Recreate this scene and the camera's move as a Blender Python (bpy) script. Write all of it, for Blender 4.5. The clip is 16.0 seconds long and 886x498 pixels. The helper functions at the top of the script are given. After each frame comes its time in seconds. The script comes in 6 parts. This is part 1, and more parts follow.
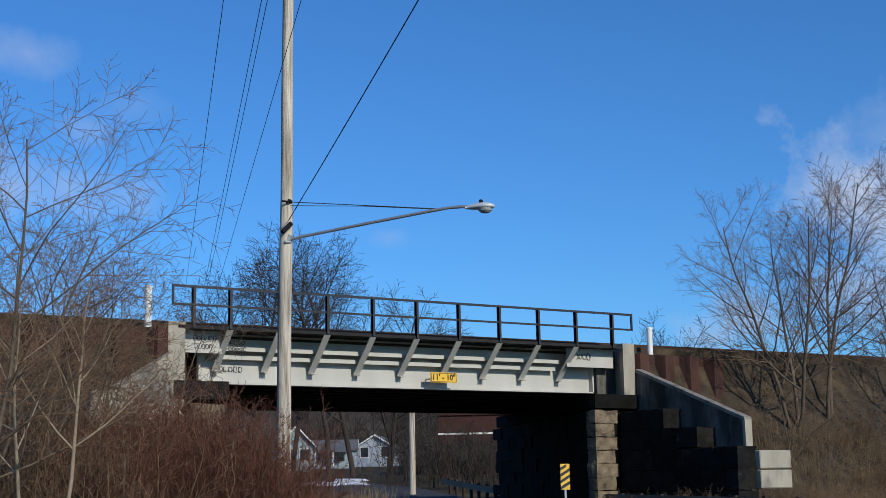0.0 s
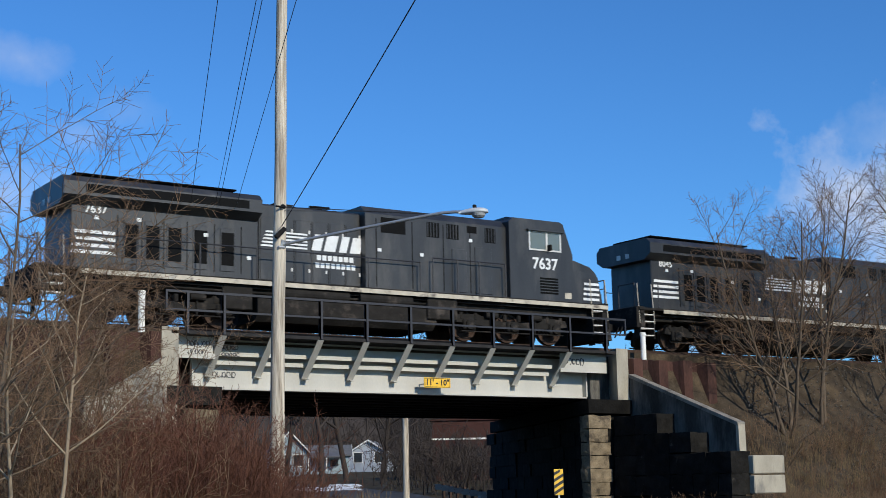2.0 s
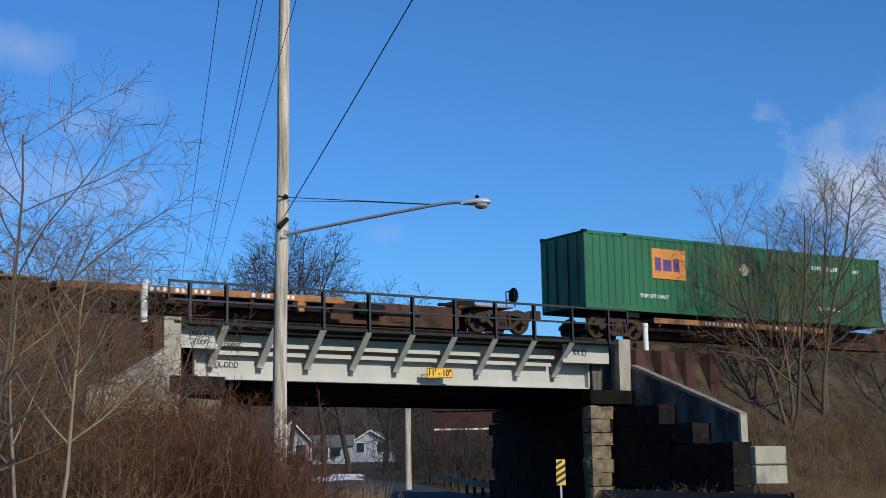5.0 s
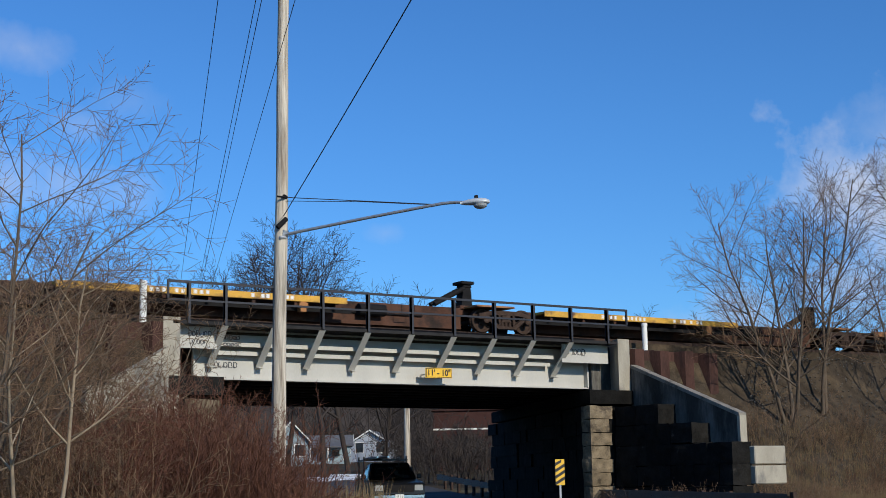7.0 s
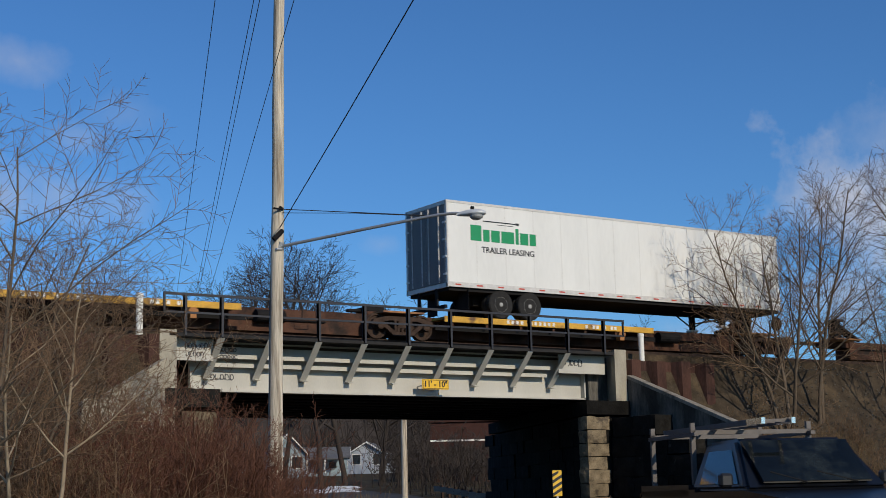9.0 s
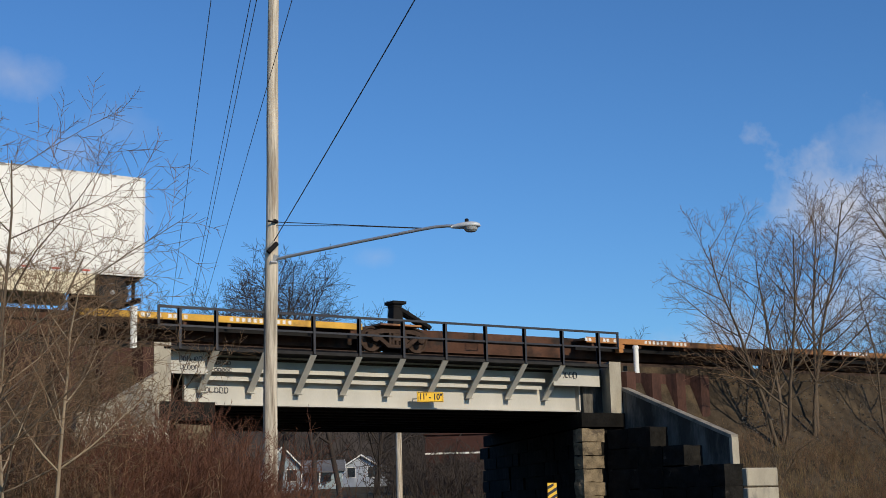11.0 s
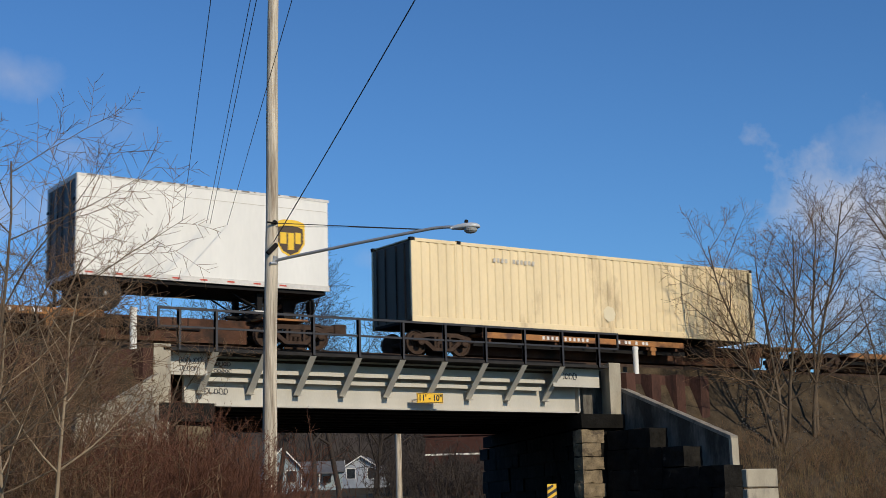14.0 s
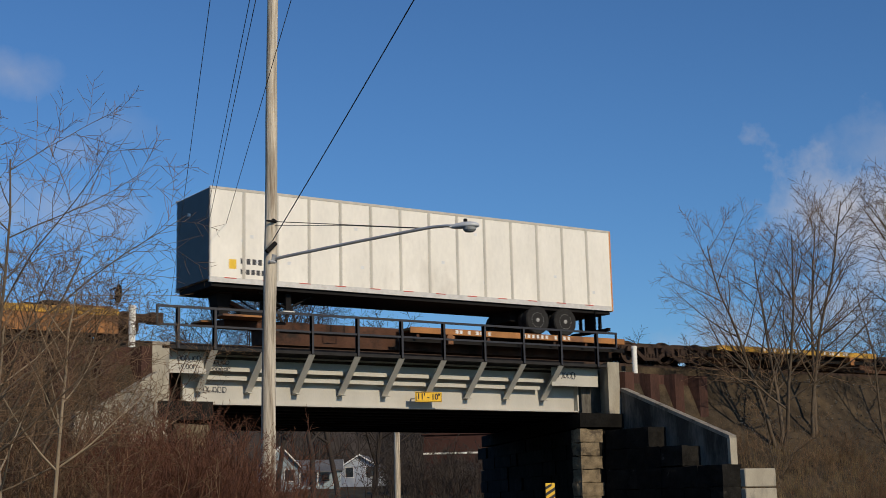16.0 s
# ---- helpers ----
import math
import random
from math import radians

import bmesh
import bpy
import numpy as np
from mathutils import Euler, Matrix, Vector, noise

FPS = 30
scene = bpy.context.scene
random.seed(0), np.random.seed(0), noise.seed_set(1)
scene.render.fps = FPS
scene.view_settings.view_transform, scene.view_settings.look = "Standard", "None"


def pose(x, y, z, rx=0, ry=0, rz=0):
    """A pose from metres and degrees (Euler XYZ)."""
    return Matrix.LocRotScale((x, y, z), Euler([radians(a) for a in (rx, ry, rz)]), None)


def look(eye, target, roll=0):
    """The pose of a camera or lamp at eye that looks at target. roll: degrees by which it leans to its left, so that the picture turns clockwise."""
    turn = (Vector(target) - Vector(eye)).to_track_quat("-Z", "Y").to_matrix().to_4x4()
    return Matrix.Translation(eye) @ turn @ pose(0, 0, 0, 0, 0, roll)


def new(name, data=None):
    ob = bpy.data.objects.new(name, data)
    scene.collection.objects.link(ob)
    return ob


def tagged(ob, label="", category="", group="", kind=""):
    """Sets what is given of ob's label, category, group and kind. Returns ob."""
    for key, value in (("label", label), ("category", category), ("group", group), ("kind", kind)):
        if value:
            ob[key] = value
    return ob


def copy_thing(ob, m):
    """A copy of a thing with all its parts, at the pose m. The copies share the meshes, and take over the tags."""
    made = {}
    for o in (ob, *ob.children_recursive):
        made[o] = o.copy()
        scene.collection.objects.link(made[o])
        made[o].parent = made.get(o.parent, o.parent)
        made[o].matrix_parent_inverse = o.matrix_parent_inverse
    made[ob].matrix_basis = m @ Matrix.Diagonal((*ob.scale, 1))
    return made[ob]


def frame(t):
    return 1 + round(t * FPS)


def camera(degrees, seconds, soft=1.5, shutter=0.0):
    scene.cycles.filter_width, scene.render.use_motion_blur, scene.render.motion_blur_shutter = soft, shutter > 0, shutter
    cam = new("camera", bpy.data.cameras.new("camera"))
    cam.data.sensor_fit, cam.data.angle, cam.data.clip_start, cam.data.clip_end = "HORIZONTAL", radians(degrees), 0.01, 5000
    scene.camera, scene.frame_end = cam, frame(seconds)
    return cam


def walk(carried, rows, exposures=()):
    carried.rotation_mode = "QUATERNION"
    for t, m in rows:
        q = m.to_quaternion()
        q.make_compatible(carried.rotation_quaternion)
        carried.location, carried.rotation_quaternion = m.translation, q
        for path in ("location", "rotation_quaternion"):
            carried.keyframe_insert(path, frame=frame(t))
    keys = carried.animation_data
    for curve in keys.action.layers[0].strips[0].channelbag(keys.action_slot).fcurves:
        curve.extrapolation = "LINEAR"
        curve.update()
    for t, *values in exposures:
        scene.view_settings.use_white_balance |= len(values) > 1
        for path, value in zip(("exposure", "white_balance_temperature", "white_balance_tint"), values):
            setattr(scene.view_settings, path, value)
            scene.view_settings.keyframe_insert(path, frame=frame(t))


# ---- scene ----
EYE = 1.3            # height of the camera over the road, metres
cam = camera(35.15, 16.0, soft=0.65, shutter=0.06)
TURNS = [(0, -33.445, 9.552, -1.097), (0.5, -33.547, 9.703, -1.045), (1, -33.613, 9.839, -0.903), (1.5, -33.686, 9.859, -1.013), (2, -33.715, 9.758, 
-1.139), (2.5, -33.717, 9.653, -1.133), (3, -33.713, 9.530, -1.213), (3.5, -33.695, 9.437, -1.119), (4, -33.629, 9.396, -1.048), (6.5, -33.591, 
9.358, -1.035), (7, -33.642, 9.366, -1.074), (7.5, -33.733, 9.495, -1.224), (8, -33.842, 9.660, -1.298), (8.5, -33.839, 9.739, -1.234), (9, -33.806, 
9.822, -1.324), (11.5, -34.097, 10.372, -1.467), (12, -34.070, 10.355, -1.382), (12.5, -34.055, 10.382, -1.399), (13, -34.074, 10.394, -1.479), 
(13.5, -34.082, 10.366, -1.565), (14, -34.062, 10.372, -1.500), (14.5, -34.131, 10.371, -1.554), (15, -34.221, 10.241, -1.509), (15.5, -34.212, 
10.210, -1.512), (16, -34.103, 10.325, -1.360)]


def turned(yaw, pitch, roll):
    y, p = radians(yaw), radians(pitch)
    ahead = (-math.sin(y) * math.cos(p), math.cos(y) * math.cos(p), math.sin(p))
    return look((0, 0, EYE), (ahead[0] * 10, ahead[1] * 10, EYE + ahead[2] * 10), roll)


EXPOSED = [(0, -0.16, 5500, 8), (1, -0.1, 5550, 8), (2, 0.02, 5600, 8), (3, -0.08, 5600, 8), (4.2, -0.14, 5600, 8), (6.3, -0.06, 5600, 9), (7.2, -0.06, 5650, 9), (8.5, -0.32, 6000, 10), (9.2, -0.34, 6050, 10), (11.5, -0.08, 6300, 10), (12.5, -0.1, 6350, 10), (13.5, -0.22, 6300, 10), (14.5, -0.2, 6300, 10), (16, -0.4, 6500, 11)]
walk(cam, [(t, turned(a, b, c)) for t, a, b, c in TURNS], EXPOSED)

# ---- light ----
SUN = Vector((0.045, -0.886, 0.462)).normalized()
world = bpy.data.worlds.new("world")
scene.world = world
world.use_nodes = True
wn, wl = world.node_tree.nodes, world.node_tree.links
wn.clear()
sky = wn.new("ShaderNodeTexSky")
sky.sky_type, sky.sun_disc = "NISHITA", False
sky.sun_elevation = math.asin(SUN.z)
sky.sun_rotation = math.atan2(SUN.x, SUN.y)
sky.air_density, sky.dust_density, sky.ozone_density = 1.0, 0.3, 2.5
coord = wn.new("ShaderNodeTexCoord")
puff = wn.new("ShaderNodeTexNoise")
puff.inputs["Scale"].default_value, puff.inputs["Detail"].default_value, puff.inputs["Roughness"].default_value = 16.0, 7, 0.58
wl.new(coord.outputs["Generated"], puff.inputs["Vector"])


def calc(op, a, b, clamp=False):
    n = wn.new("ShaderNodeMath")
    n.operation, n.use_clamp = op, clamp
    for k, v in enumerate((a, b)):
        if isinstance(v, (int, float)):
            n.inputs[k].default_value = v
        else:
            wl.new(v, n.inputs[k])
    return n.outputs[0]


# scattered fair-weather clouds: centre, reach, thickness
CLOUDS = [((0.757, 0.622, 0.196), 0.085, 1.0),
          ((0.776, 0.601, 0.192), 0.10, 1.0),
          ((0.743, 0.636, 0.204), 0.03, 0.7),
          ((0.764, 0.602, 0.226), 0.055, 0.35),
          ((0.270, 0.916, 0.294), 0.032, 0.32),
          ((0.312, 0.918, 0.245), 0.025, 0.2),
          ((0.342, 0.902, 0.262), 0.03, 0.12),
          ((0.345, 0.916, 0.203), 0.03, 0.2),
          ((0.305, 0.930, 0.208), 0.045, 0.35),
          ((0.271, 0.940, 0.206), 0.055, 0.5),
          ((0.714, 0.692, 0.108), 0.045, 0.5),
          ((0.692, 0.715, 0.097), 0.045, 0.45),
          ((0.755, 0.643, 0.128), 0.06, 0.5),
          ((0.511, 0.842, 0.175), 0.02, 0.2)]
cover = None
for centre, reach, thick in CLOUDS:
    far_off = wn.new("ShaderNodeVectorMath")
    far_off.operation = "SUBTRACT"
    wl.new(coord.outputs["Generated"], far_off.inputs[0])
    far_off.inputs[1].default_value = centre
    flat = wn.new("ShaderNodeVectorMath")
    flat.operation = "MULTIPLY"
    flat.inputs[1].default_value = (1, 1, 1.7)
    wl.new(far_off.outputs["Vector"], flat.inputs[0])
    size = wn.new("ShaderNodeVectorMath")
    size.operation = "LENGTH"
    wl.new(flat.outputs["Vector"], size.inputs[0])
    core = calc("SUBTRACT", 1.0, calc("DIVIDE", size.outputs["Value"], reach))
    ragged = calc("ADD", core, calc("MULTIPLY", calc("SUBTRACT", puff.outputs["Fac"], 0.53), 2.6))
    one = calc("MULTIPLY", calc("MULTIPLY", ragged, 1.1, True), thick)
    cover = one if cover is None else calc("MAXIMUM", cover, one)
cloudy = wn.new("ShaderNodeMix")
cloudy.data_type = "RGBA"
cloudy.inputs["B"].default_value = (5.8, 5.9, 6.5, 1)
wl.new(cover, cloudy.inputs["Factor"])
deep = wn.new("ShaderNodeMix")
deep.data_type, deep.blend_type = "RGBA", "MULTIPLY"
deep.inputs["Factor"].default_value = 1.0
deep.inputs["B"].default_value = (0.50, 0.825, 1.16, 1)
wl.new(sky.outputs["Color"], deep.inputs["A"])
wl.new(deep.outputs["Result"], cloudy.inputs["A"])
glow = wn.new("ShaderNodeBackground")
glow.inputs["Strength"].default_value = 0.105
wl.new(cloudy.outputs["Result"], glow.inputs["Color"])
wl.new(glow.outputs[0], wn.new("ShaderNodeOutputWorld").inputs["Surface"])

sun = new("sun", bpy.data.lights.new("sun", "SUN"))
sun.data.energy, sun.data.angle, sun.data.color = 4.0, radians(0.5), (1.0, 0.85, 0.63)
sun.matrix_world = look(SUN * 100, (0, 0, 0))

# ---- materials ----
def mat(name, rgb, rough=0.7, metal=0.0, var=0.25, scale=6.0, fine=60.0, bump=0.15, stain=None, amount=0.0, streak=1.0, per=0.0, spec=None):
    """Base colour with broad and fine variation, an optional second colour in patches, and fine relief."""
    m = bpy.data.materials.new(name)
    m.use_nodes = True
    n, l = m.node_tree.nodes, m.node_tree.links
    b = n["Principled BSDF"]
    b.inputs["Roughness"].default_value, b.inputs["Metallic"].default_value = rough, metal
    b.inputs["Specular IOR Level"].default_value = spec if spec is not None else (0.12 if rough >= 0.8 else 0.5)
    tc = n.new("ShaderNodeTexCoord")
    mp = n.new("ShaderNodeMapping")
    mp.inputs["Scale"].default_value = (1, 1, streak)
    l.new(tc.outputs["Object"], mp.inputs["Vector"])
    broad, grain = n.new("ShaderNodeTexNoise"), n.new("ShaderNodeTexNoise")
    for t, s, d in ((broad, scale, 5), (grain, fine, 4)):
        t.inputs["Scale"].default_value, t.inputs["Detail"].default_value = s, d
        l.new(mp.outputs["Vector"], t.inputs["Vector"])
    both = n.new("ShaderNodeMath")
    both.operation = "MULTIPLY_ADD"
    both.inputs[1].default_value = 0.5
    l.new(grain.outputs["Fac"], both.inputs[0])
    l.new(broad.outputs["Fac"], both.inputs[2])
    rng = n.new("ShaderNodeMapRange")
    rng.inputs["From Min"].default_value, rng.inputs["From Max"].default_value = 0.4, 1.1
    rng.inputs["To Min"].default_value, rng.inputs["To Max"].default_value = 1 - var, 1 + var
    l.new(both.outputs[0], rng.inputs["Value"])
    value = rng.outputs["Result"]
    if per:
        info = n.new("ShaderNodeObjectInfo")
        one = n.new("ShaderNodeMapRange")
        one.inputs["To Min"].default_value, one.inputs["To Max"].default_value = 1 - per, 1 + per
        l.new(info.outputs["Random"], one.inputs["Value"])
        mul = n.new("ShaderNodeMath")
        mul.operation = "MULTIPLY"
        l.new(value, mul.inputs[0])
        l.new(one.outputs["Result"], mul.inputs[1])
        value = mul.outputs[0]
    tint = n.new("ShaderNodeVectorMath")
    tint.operation = "SCALE"
    l.new(value, tint.inputs["Scale"])
    if stain:
        mix = n.new("ShaderNodeMix")
        mix.data_type = "RGBA"
        mix.inputs["A"].default_value, mix.inputs["B"].default_value = (*rgb, 1), (*stain, 1)
        patch = n.new("ShaderNodeTexNoise")
        patch.inputs["Scale"].default_value, patch.inputs["Detail"].default_value, patch.inputs["Roughness"].default_value = scale * 0.6, 8, 0.65
        l.new(mp.outputs["Vector"], patch.inputs["Vector"])
        cut = n.new("ShaderNodeMapRange")
        cut.inputs["From Min"].default_value, cut.inputs["From Max"].default_value = 0.66 - amount * 0.35, 0.74 - amount * 0.25
        l.new(patch.outputs["Fac"], cut.inputs["Value"])
        l.new(cut.outputs["Result"], mix.inputs["Factor"])
        l.new(mix.outputs["Result"], tint.inputs[0])
    else:
        tint.inputs[0].default_value = rgb
    l.new(tint.outputs["Vector"], b.inputs["Base Color"])
    if bump:
        bp = n.new("ShaderNodeBump")
        bp.inputs["Strength"].default_value, bp.inputs["Distance"].default_value = bump, 0.02
        l.new(both.outputs[0], bp.inputs["Height"])
        l.new(bp.outputs["Normal"], b.inputs["Normal"])
    return m


M_ROAD = mat("asphalt", (0.055, 0.055, 0.058), 0.85, var=0.3, scale=0.8, fine=90, bump=0.3)
M_EARTH = mat("winter_ground", (0.05, 0.037, 0.02), 0.95, var=0.45, scale=0.6, fine=9, bump=0.8, stain=(0.09, 0.08, 0.04), amount=0.4)
M_SNOW = mat("old_snow", (0.72, 0.74, 0.78), 0.7, var=0.2, scale=2, bump=0.4, stain=(0.2, 0.18, 0.14), amount=0.55)
M_BALLAST = mat("gravel_slope", (0.052, 0.039, 0.026), 0.95, var=0.6, scale=2.2, fine=16, bump=1.0, stain=(0.075, 0.054, 0.033), amount=0.5)
M_GRAVEL = mat("crushed_stone", (0.10, 0.09, 0.078), 0.95, var=0.6, scale=3, fine=20, bump=0.2)
M_CONC = mat("weathered_concrete", (0.37, 0.33, 0.255), 0.9, var=0.3, scale=1.6, fine=40, bump=0.3, stain=(0.2, 0.185, 0.16), amount=0.35, streak=0.4)
# streaked concrete, base darkened to stand for faces in shade
M_CONC2 = mat("shaded_stained_concrete", (0.15, 0.138, 0.118), 0.9, var=0.45, scale=1.8, fine=30, bump=0.4, stain=(0.055, 0.05, 0.043), amount=0.55, streak=0.25)
# dirty stone, taken near black so the colour also carries the shade
M_STONE = mat("shaded_sooty_stone", (0.012, 0.011, 0.0095), 0.95, var=0.7, scale=3.0, fine=14, bump=1.0, stain=(0.07, 0.06, 0.05), amount=0.08, per=0.35)
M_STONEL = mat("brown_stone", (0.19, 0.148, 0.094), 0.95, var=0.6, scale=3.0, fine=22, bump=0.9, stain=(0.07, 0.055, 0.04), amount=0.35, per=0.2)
M_GIRDER = mat("grey_bridge_paint", (0.48, 0.455, 0.395), 0.6, var=0.14, scale=1.2, fine=30, bump=0.06, stain=(0.34, 0.31, 0.27), amount=0.12, streak=0.35)
# near-black steel: shade below the deck put into the base colour
M_GIRDERD = mat("shade_dark_underside_steel", (0.032, 0.028, 0.026), 0.8, var=0.4, scale=2, bump=0.2)
M_RAILING = mat("black_railing_paint", (0.018, 0.018, 0.024), 0.55, var=0.4, scale=5, bump=0.1)
M_DECK = mat("dark_deck_steel", (0.03, 0.028, 0.027), 0.8, var=0.4, scale=3, bump=0.2)
M_PILE = mat("rusty_sheet_pile", (0.072, 0.036, 0.027), 0.85, var=0.5, scale=1.5, fine=25, bump=0.4, stain=(0.03, 0.018, 0.016), amount=0.45, streak=0.3)
M_PIPE = mat("white_pipe", (0.78, 0.76, 0.70), 0.5, var=0.12, scale=4, bump=0.05)
M_POLE = mat("weathered_pole_wood", (0.54, 0.475, 0.375), 0.9, var=0.55, scale=14, fine=80, bump=0.7, stain=(0.26, 0.21, 0.155), amount=0.5, streak=0.05)
M_GALV = mat("galvanised_steel", (0.42, 0.43, 0.44), 0.45, 0.7, var=0.2, scale=6, bump=0.08)
M_WIRE = mat("black_cable", (0.02, 0.02, 0.022), 0.6, var=0.1, bump=0)
M_LAMPBODY = mat("lamp_grey_enamel", (0.55, 0.57, 0.58), 0.45, 0.1, var=0.12, scale=6, bump=0.05)
M_LENS = mat("prismatic_lens", (0.35, 0.36, 0.36), 0.25, var=0.25, scale=30, bump=0.3)
M_SIGN = mat("yellow_sign_sheet", (0.80, 0.47, 0.02), 0.5, var=0.15, scale=6, bump=0.05, stain=(0.45, 0.2, 0.03), amount=0.18)
M_BLACK = mat("black_paint", (0.012, 0.012, 0.013), 0.5, var=0.3, bump=0.05)
M_SCRAWL = mat("spray_paint", (0.05, 0.05, 0.055), 0.7, var=0.5, scale=20, bump=0)
M_BARK = mat("grey_bark", (0.122, 0.092, 0.064), 0.95, var=0.4, scale=8, fine=50, bump=0.6, streak=0.3)
M_TWIG = mat("winter_twig", (0.165, 0.106, 0.063), 0.9, var=0.45, scale=1.2, fine=20, bump=0, per=0.3)
M_TWIGR = mat("reddish_twig", (0.125, 0.058, 0.037), 0.9, var=0.5, scale=0.9, fine=12, bump=0, per=0.45)
M_TWIGFAR = mat("distant_twig", (0.052, 0.042, 0.036), 0.95, var=0.3, scale=0.4, fine=4, bump=0)
M_STRAW = mat("dry_grass", (0.19, 0.14, 0.072), 0.95, var=0.4, scale=2, fine=15, bump=0)
M_PALEBARK = mat("pale_tan_bark", (0.30, 0.235, 0.16), 0.9, var=0.3, scale=6, fine=40, bump=0.4, streak=0.3)
M_CAPC = mat("worn_cap_concrete", (0.24, 0.215, 0.175), 0.9, var=0.4, scale=3, fine=30, bump=0.4, stain=(0.12, 0.105, 0.085), amount=0.45)
M_LOCO = mat("black_locomotive_paint", (0.026, 0.026, 0.027), 0.42, var=0.45, scale=1.4, fine=30, bump=0.04, stain=(0.055, 0.052, 0.048), amount=0.45, streak=0.3)
M_LOCOD = mat("grimy_running_gear", (0.02, 0.018, 0.016), 0.8, var=0.5, scale=3, fine=30, bump=0.3, stain=(0.06, 0.05, 0.042), amount=0.35)
M_WHITE = mat("white_stencil_paint", (0.70, 0.70, 0.68), 0.6, var=0.12, scale=5, bump=0, stain=(0.45, 0.44, 0.42), amount=0.15)
M_SILL = mat("worn_sill_stripe", (0.46, 0.41, 0.32), 0.7, var=0.3, scale=4, bump=0.05, stain=(0.12, 0.1, 0.08), amount=0.35)
M_GRILLE = mat("dark_grille", (0.004, 0.004, 0.004), 0.7, var=0.3, bump=0.1, spec=0.1)
M_RUST = mat("brown_railcar_steel", (0.085, 0.042, 0.027), 0.8, var=0.5, scale=1.6, fine=20, bump=0.25, stain=(0.03, 0.022, 0.018), amount=0.45)
M_TRUCK = mat("rusty_cast_steel", (0.055, 0.036, 0.027), 0.85, var=0.5, scale=5, fine=30, bump=0.3)
M_DECKO = mat("orange_worn_deck_paint", (0.36, 0.155, 0.045), 0.75, var=0.4, scale=1.5, fine=20, bump=0.15, stain=(0.12, 0.055, 0.03), amount=0.5)
M_DECKY = mat("yellow_worn_deck_paint", (0.60, 0.33, 0.035), 0.7, var=0.35, scale=1.5, fine=20, bump=0.15, stain=(0.13, 0.065, 0.03), amount=0.36)
M_VANW = mat("white_trailer_panel", (0.75, 0.735, 0.69), 0.42, var=0.08, scale=1.2, fine=10, bump=0.02, stain=(0.60, 0.585, 0.55), amount=0.1, streak=0.25)
M_VANG = mat("aged_grey_white_panel", (0.70, 0.67, 0.61), 0.5, var=0.16, scale=1.0, fine=12, bump=0.03, stain=(0.46, 0.44, 0.40), amount=0.38, streak=0.4)
M_VANC = mat("cream_white_panel", (0.82, 0.775, 0.68), 0.45, var=0.12, scale=1.0, fine=12, bump=0.03, stain=(0.70, 0.65, 0.56), amount=0.3, streak=0.4)
M_RIB = mat("grimy_panel_rib", (0.5, 0.465, 0.40), 0.6, var=0.25, scale=3, bump=0.05, streak=0.2)
# two trailer end colours, lowered so they carry the shade of the ends
M_VANEND = mat("shaded_end_grey", (0.19, 0.185, 0.18), 0.75, var=0.2, scale=2, bump=0.05, stain=(0.12, 0.12, 0.125), amount=0.35, streak=0.3)
M_VANDARK = mat("shaded_end_dark", (0.028, 0.029, 0.031), 0.5, var=0.3, scale=2, bump=0.05)
M_ALU = mat("aluminium_rail", (0.60, 0.575, 0.53), 0.45, 0.1, var=0.2, scale=6, bump=0.05)
M_UNDER = mat("black_underframe", (0.014, 0.013, 0.013), 0.8, var=0.4, scale=4, bump=0.1)
M_TYRE = mat("tyre_rubber", (0.028, 0.027, 0.026), 0.85, var=0.4, scale=10, bump=0.2)
M_RIM = mat("steel_rim", (0.36, 0.35, 0.33), 0.55, 0.0, var=0.35, scale=12, bump=0.1)
M_GREEN = mat("green_container_paint", (0.026, 0.128, 0.052), 0.5, var=0.2, scale=1.0, fine=14, bump=0.03, stain=(0.016, 0.06, 0.03), amount=0.4, streak=0.3)
M_CREAM = mat("cream_container_paint", (0.78, 0.63, 0.38), 0.55, var=0.12, scale=1.0, fine=14, bump=0.03, stain=(0.50, 0.38, 0.22), amount=0.2, streak=0.3)
# cream container's end in shade, painted as a dark brown
M_ENDSHADE = mat("shaded_container_end", (0.085, 0.062, 0.042), 0.6, var=0.3, scale=2, bump=0.05, stain=(0.04, 0.03, 0.022), amount=0.4, streak=0.3)
M_ORANGE = mat("orange_marking", (0.62, 0.24, 0.04), 0.6, var=0.2, bump=0)
M_RED = mat("red_reflective_tape", (0.50, 0.06, 0.03), 0.5, var=0.2, bump=0)
M_PURPLE = mat("purple_marking", (0.10, 0.05, 0.20), 0.6, var=0.1, bump=0)
M_LOGOG = mat("green_marking", (0.01, 0.26, 0.09), 0.5, var=0.05, bump=0)
M_LOGOY = mat("gold_marking", (0.80, 0.50, 0.02), 0.5, var=0.1, bump=0)
M_LOGOB = mat("brown_marking", (0.055, 0.030, 0.012), 0.5, var=0.1, bump=0)
M_SKIRT = mat("ivory_side_skirt", (0.70, 0.61, 0.42), 0.5, var=0.1, scale=1, bump=0.02)
M_HOUSE = mat("white_siding", (0.42, 0.45, 0.49), 0.7, var=0.1, scale=2, bump=0.1)
M_HOUSEG = mat("blue_grey_siding", (0.24, 0.30, 0.33), 0.7, var=0.15, scale=2, bump=0.1)
M_ROOF = mat("grey_shingle", (0.12, 0.12, 0.125), 0.9, var=0.3, scale=3, fine=30, bump=0.4)
M_BRICK = mat("red_brown_wall", (0.06, 0.029, 0.024), 0.9, var=0.25, scale=2, bump=0.2)
M_PAINTD = mat("dark_blue_car_paint", (0.006, 0.007, 0.010), 0.32, 0.0, var=0.15, scale=3, bump=0)
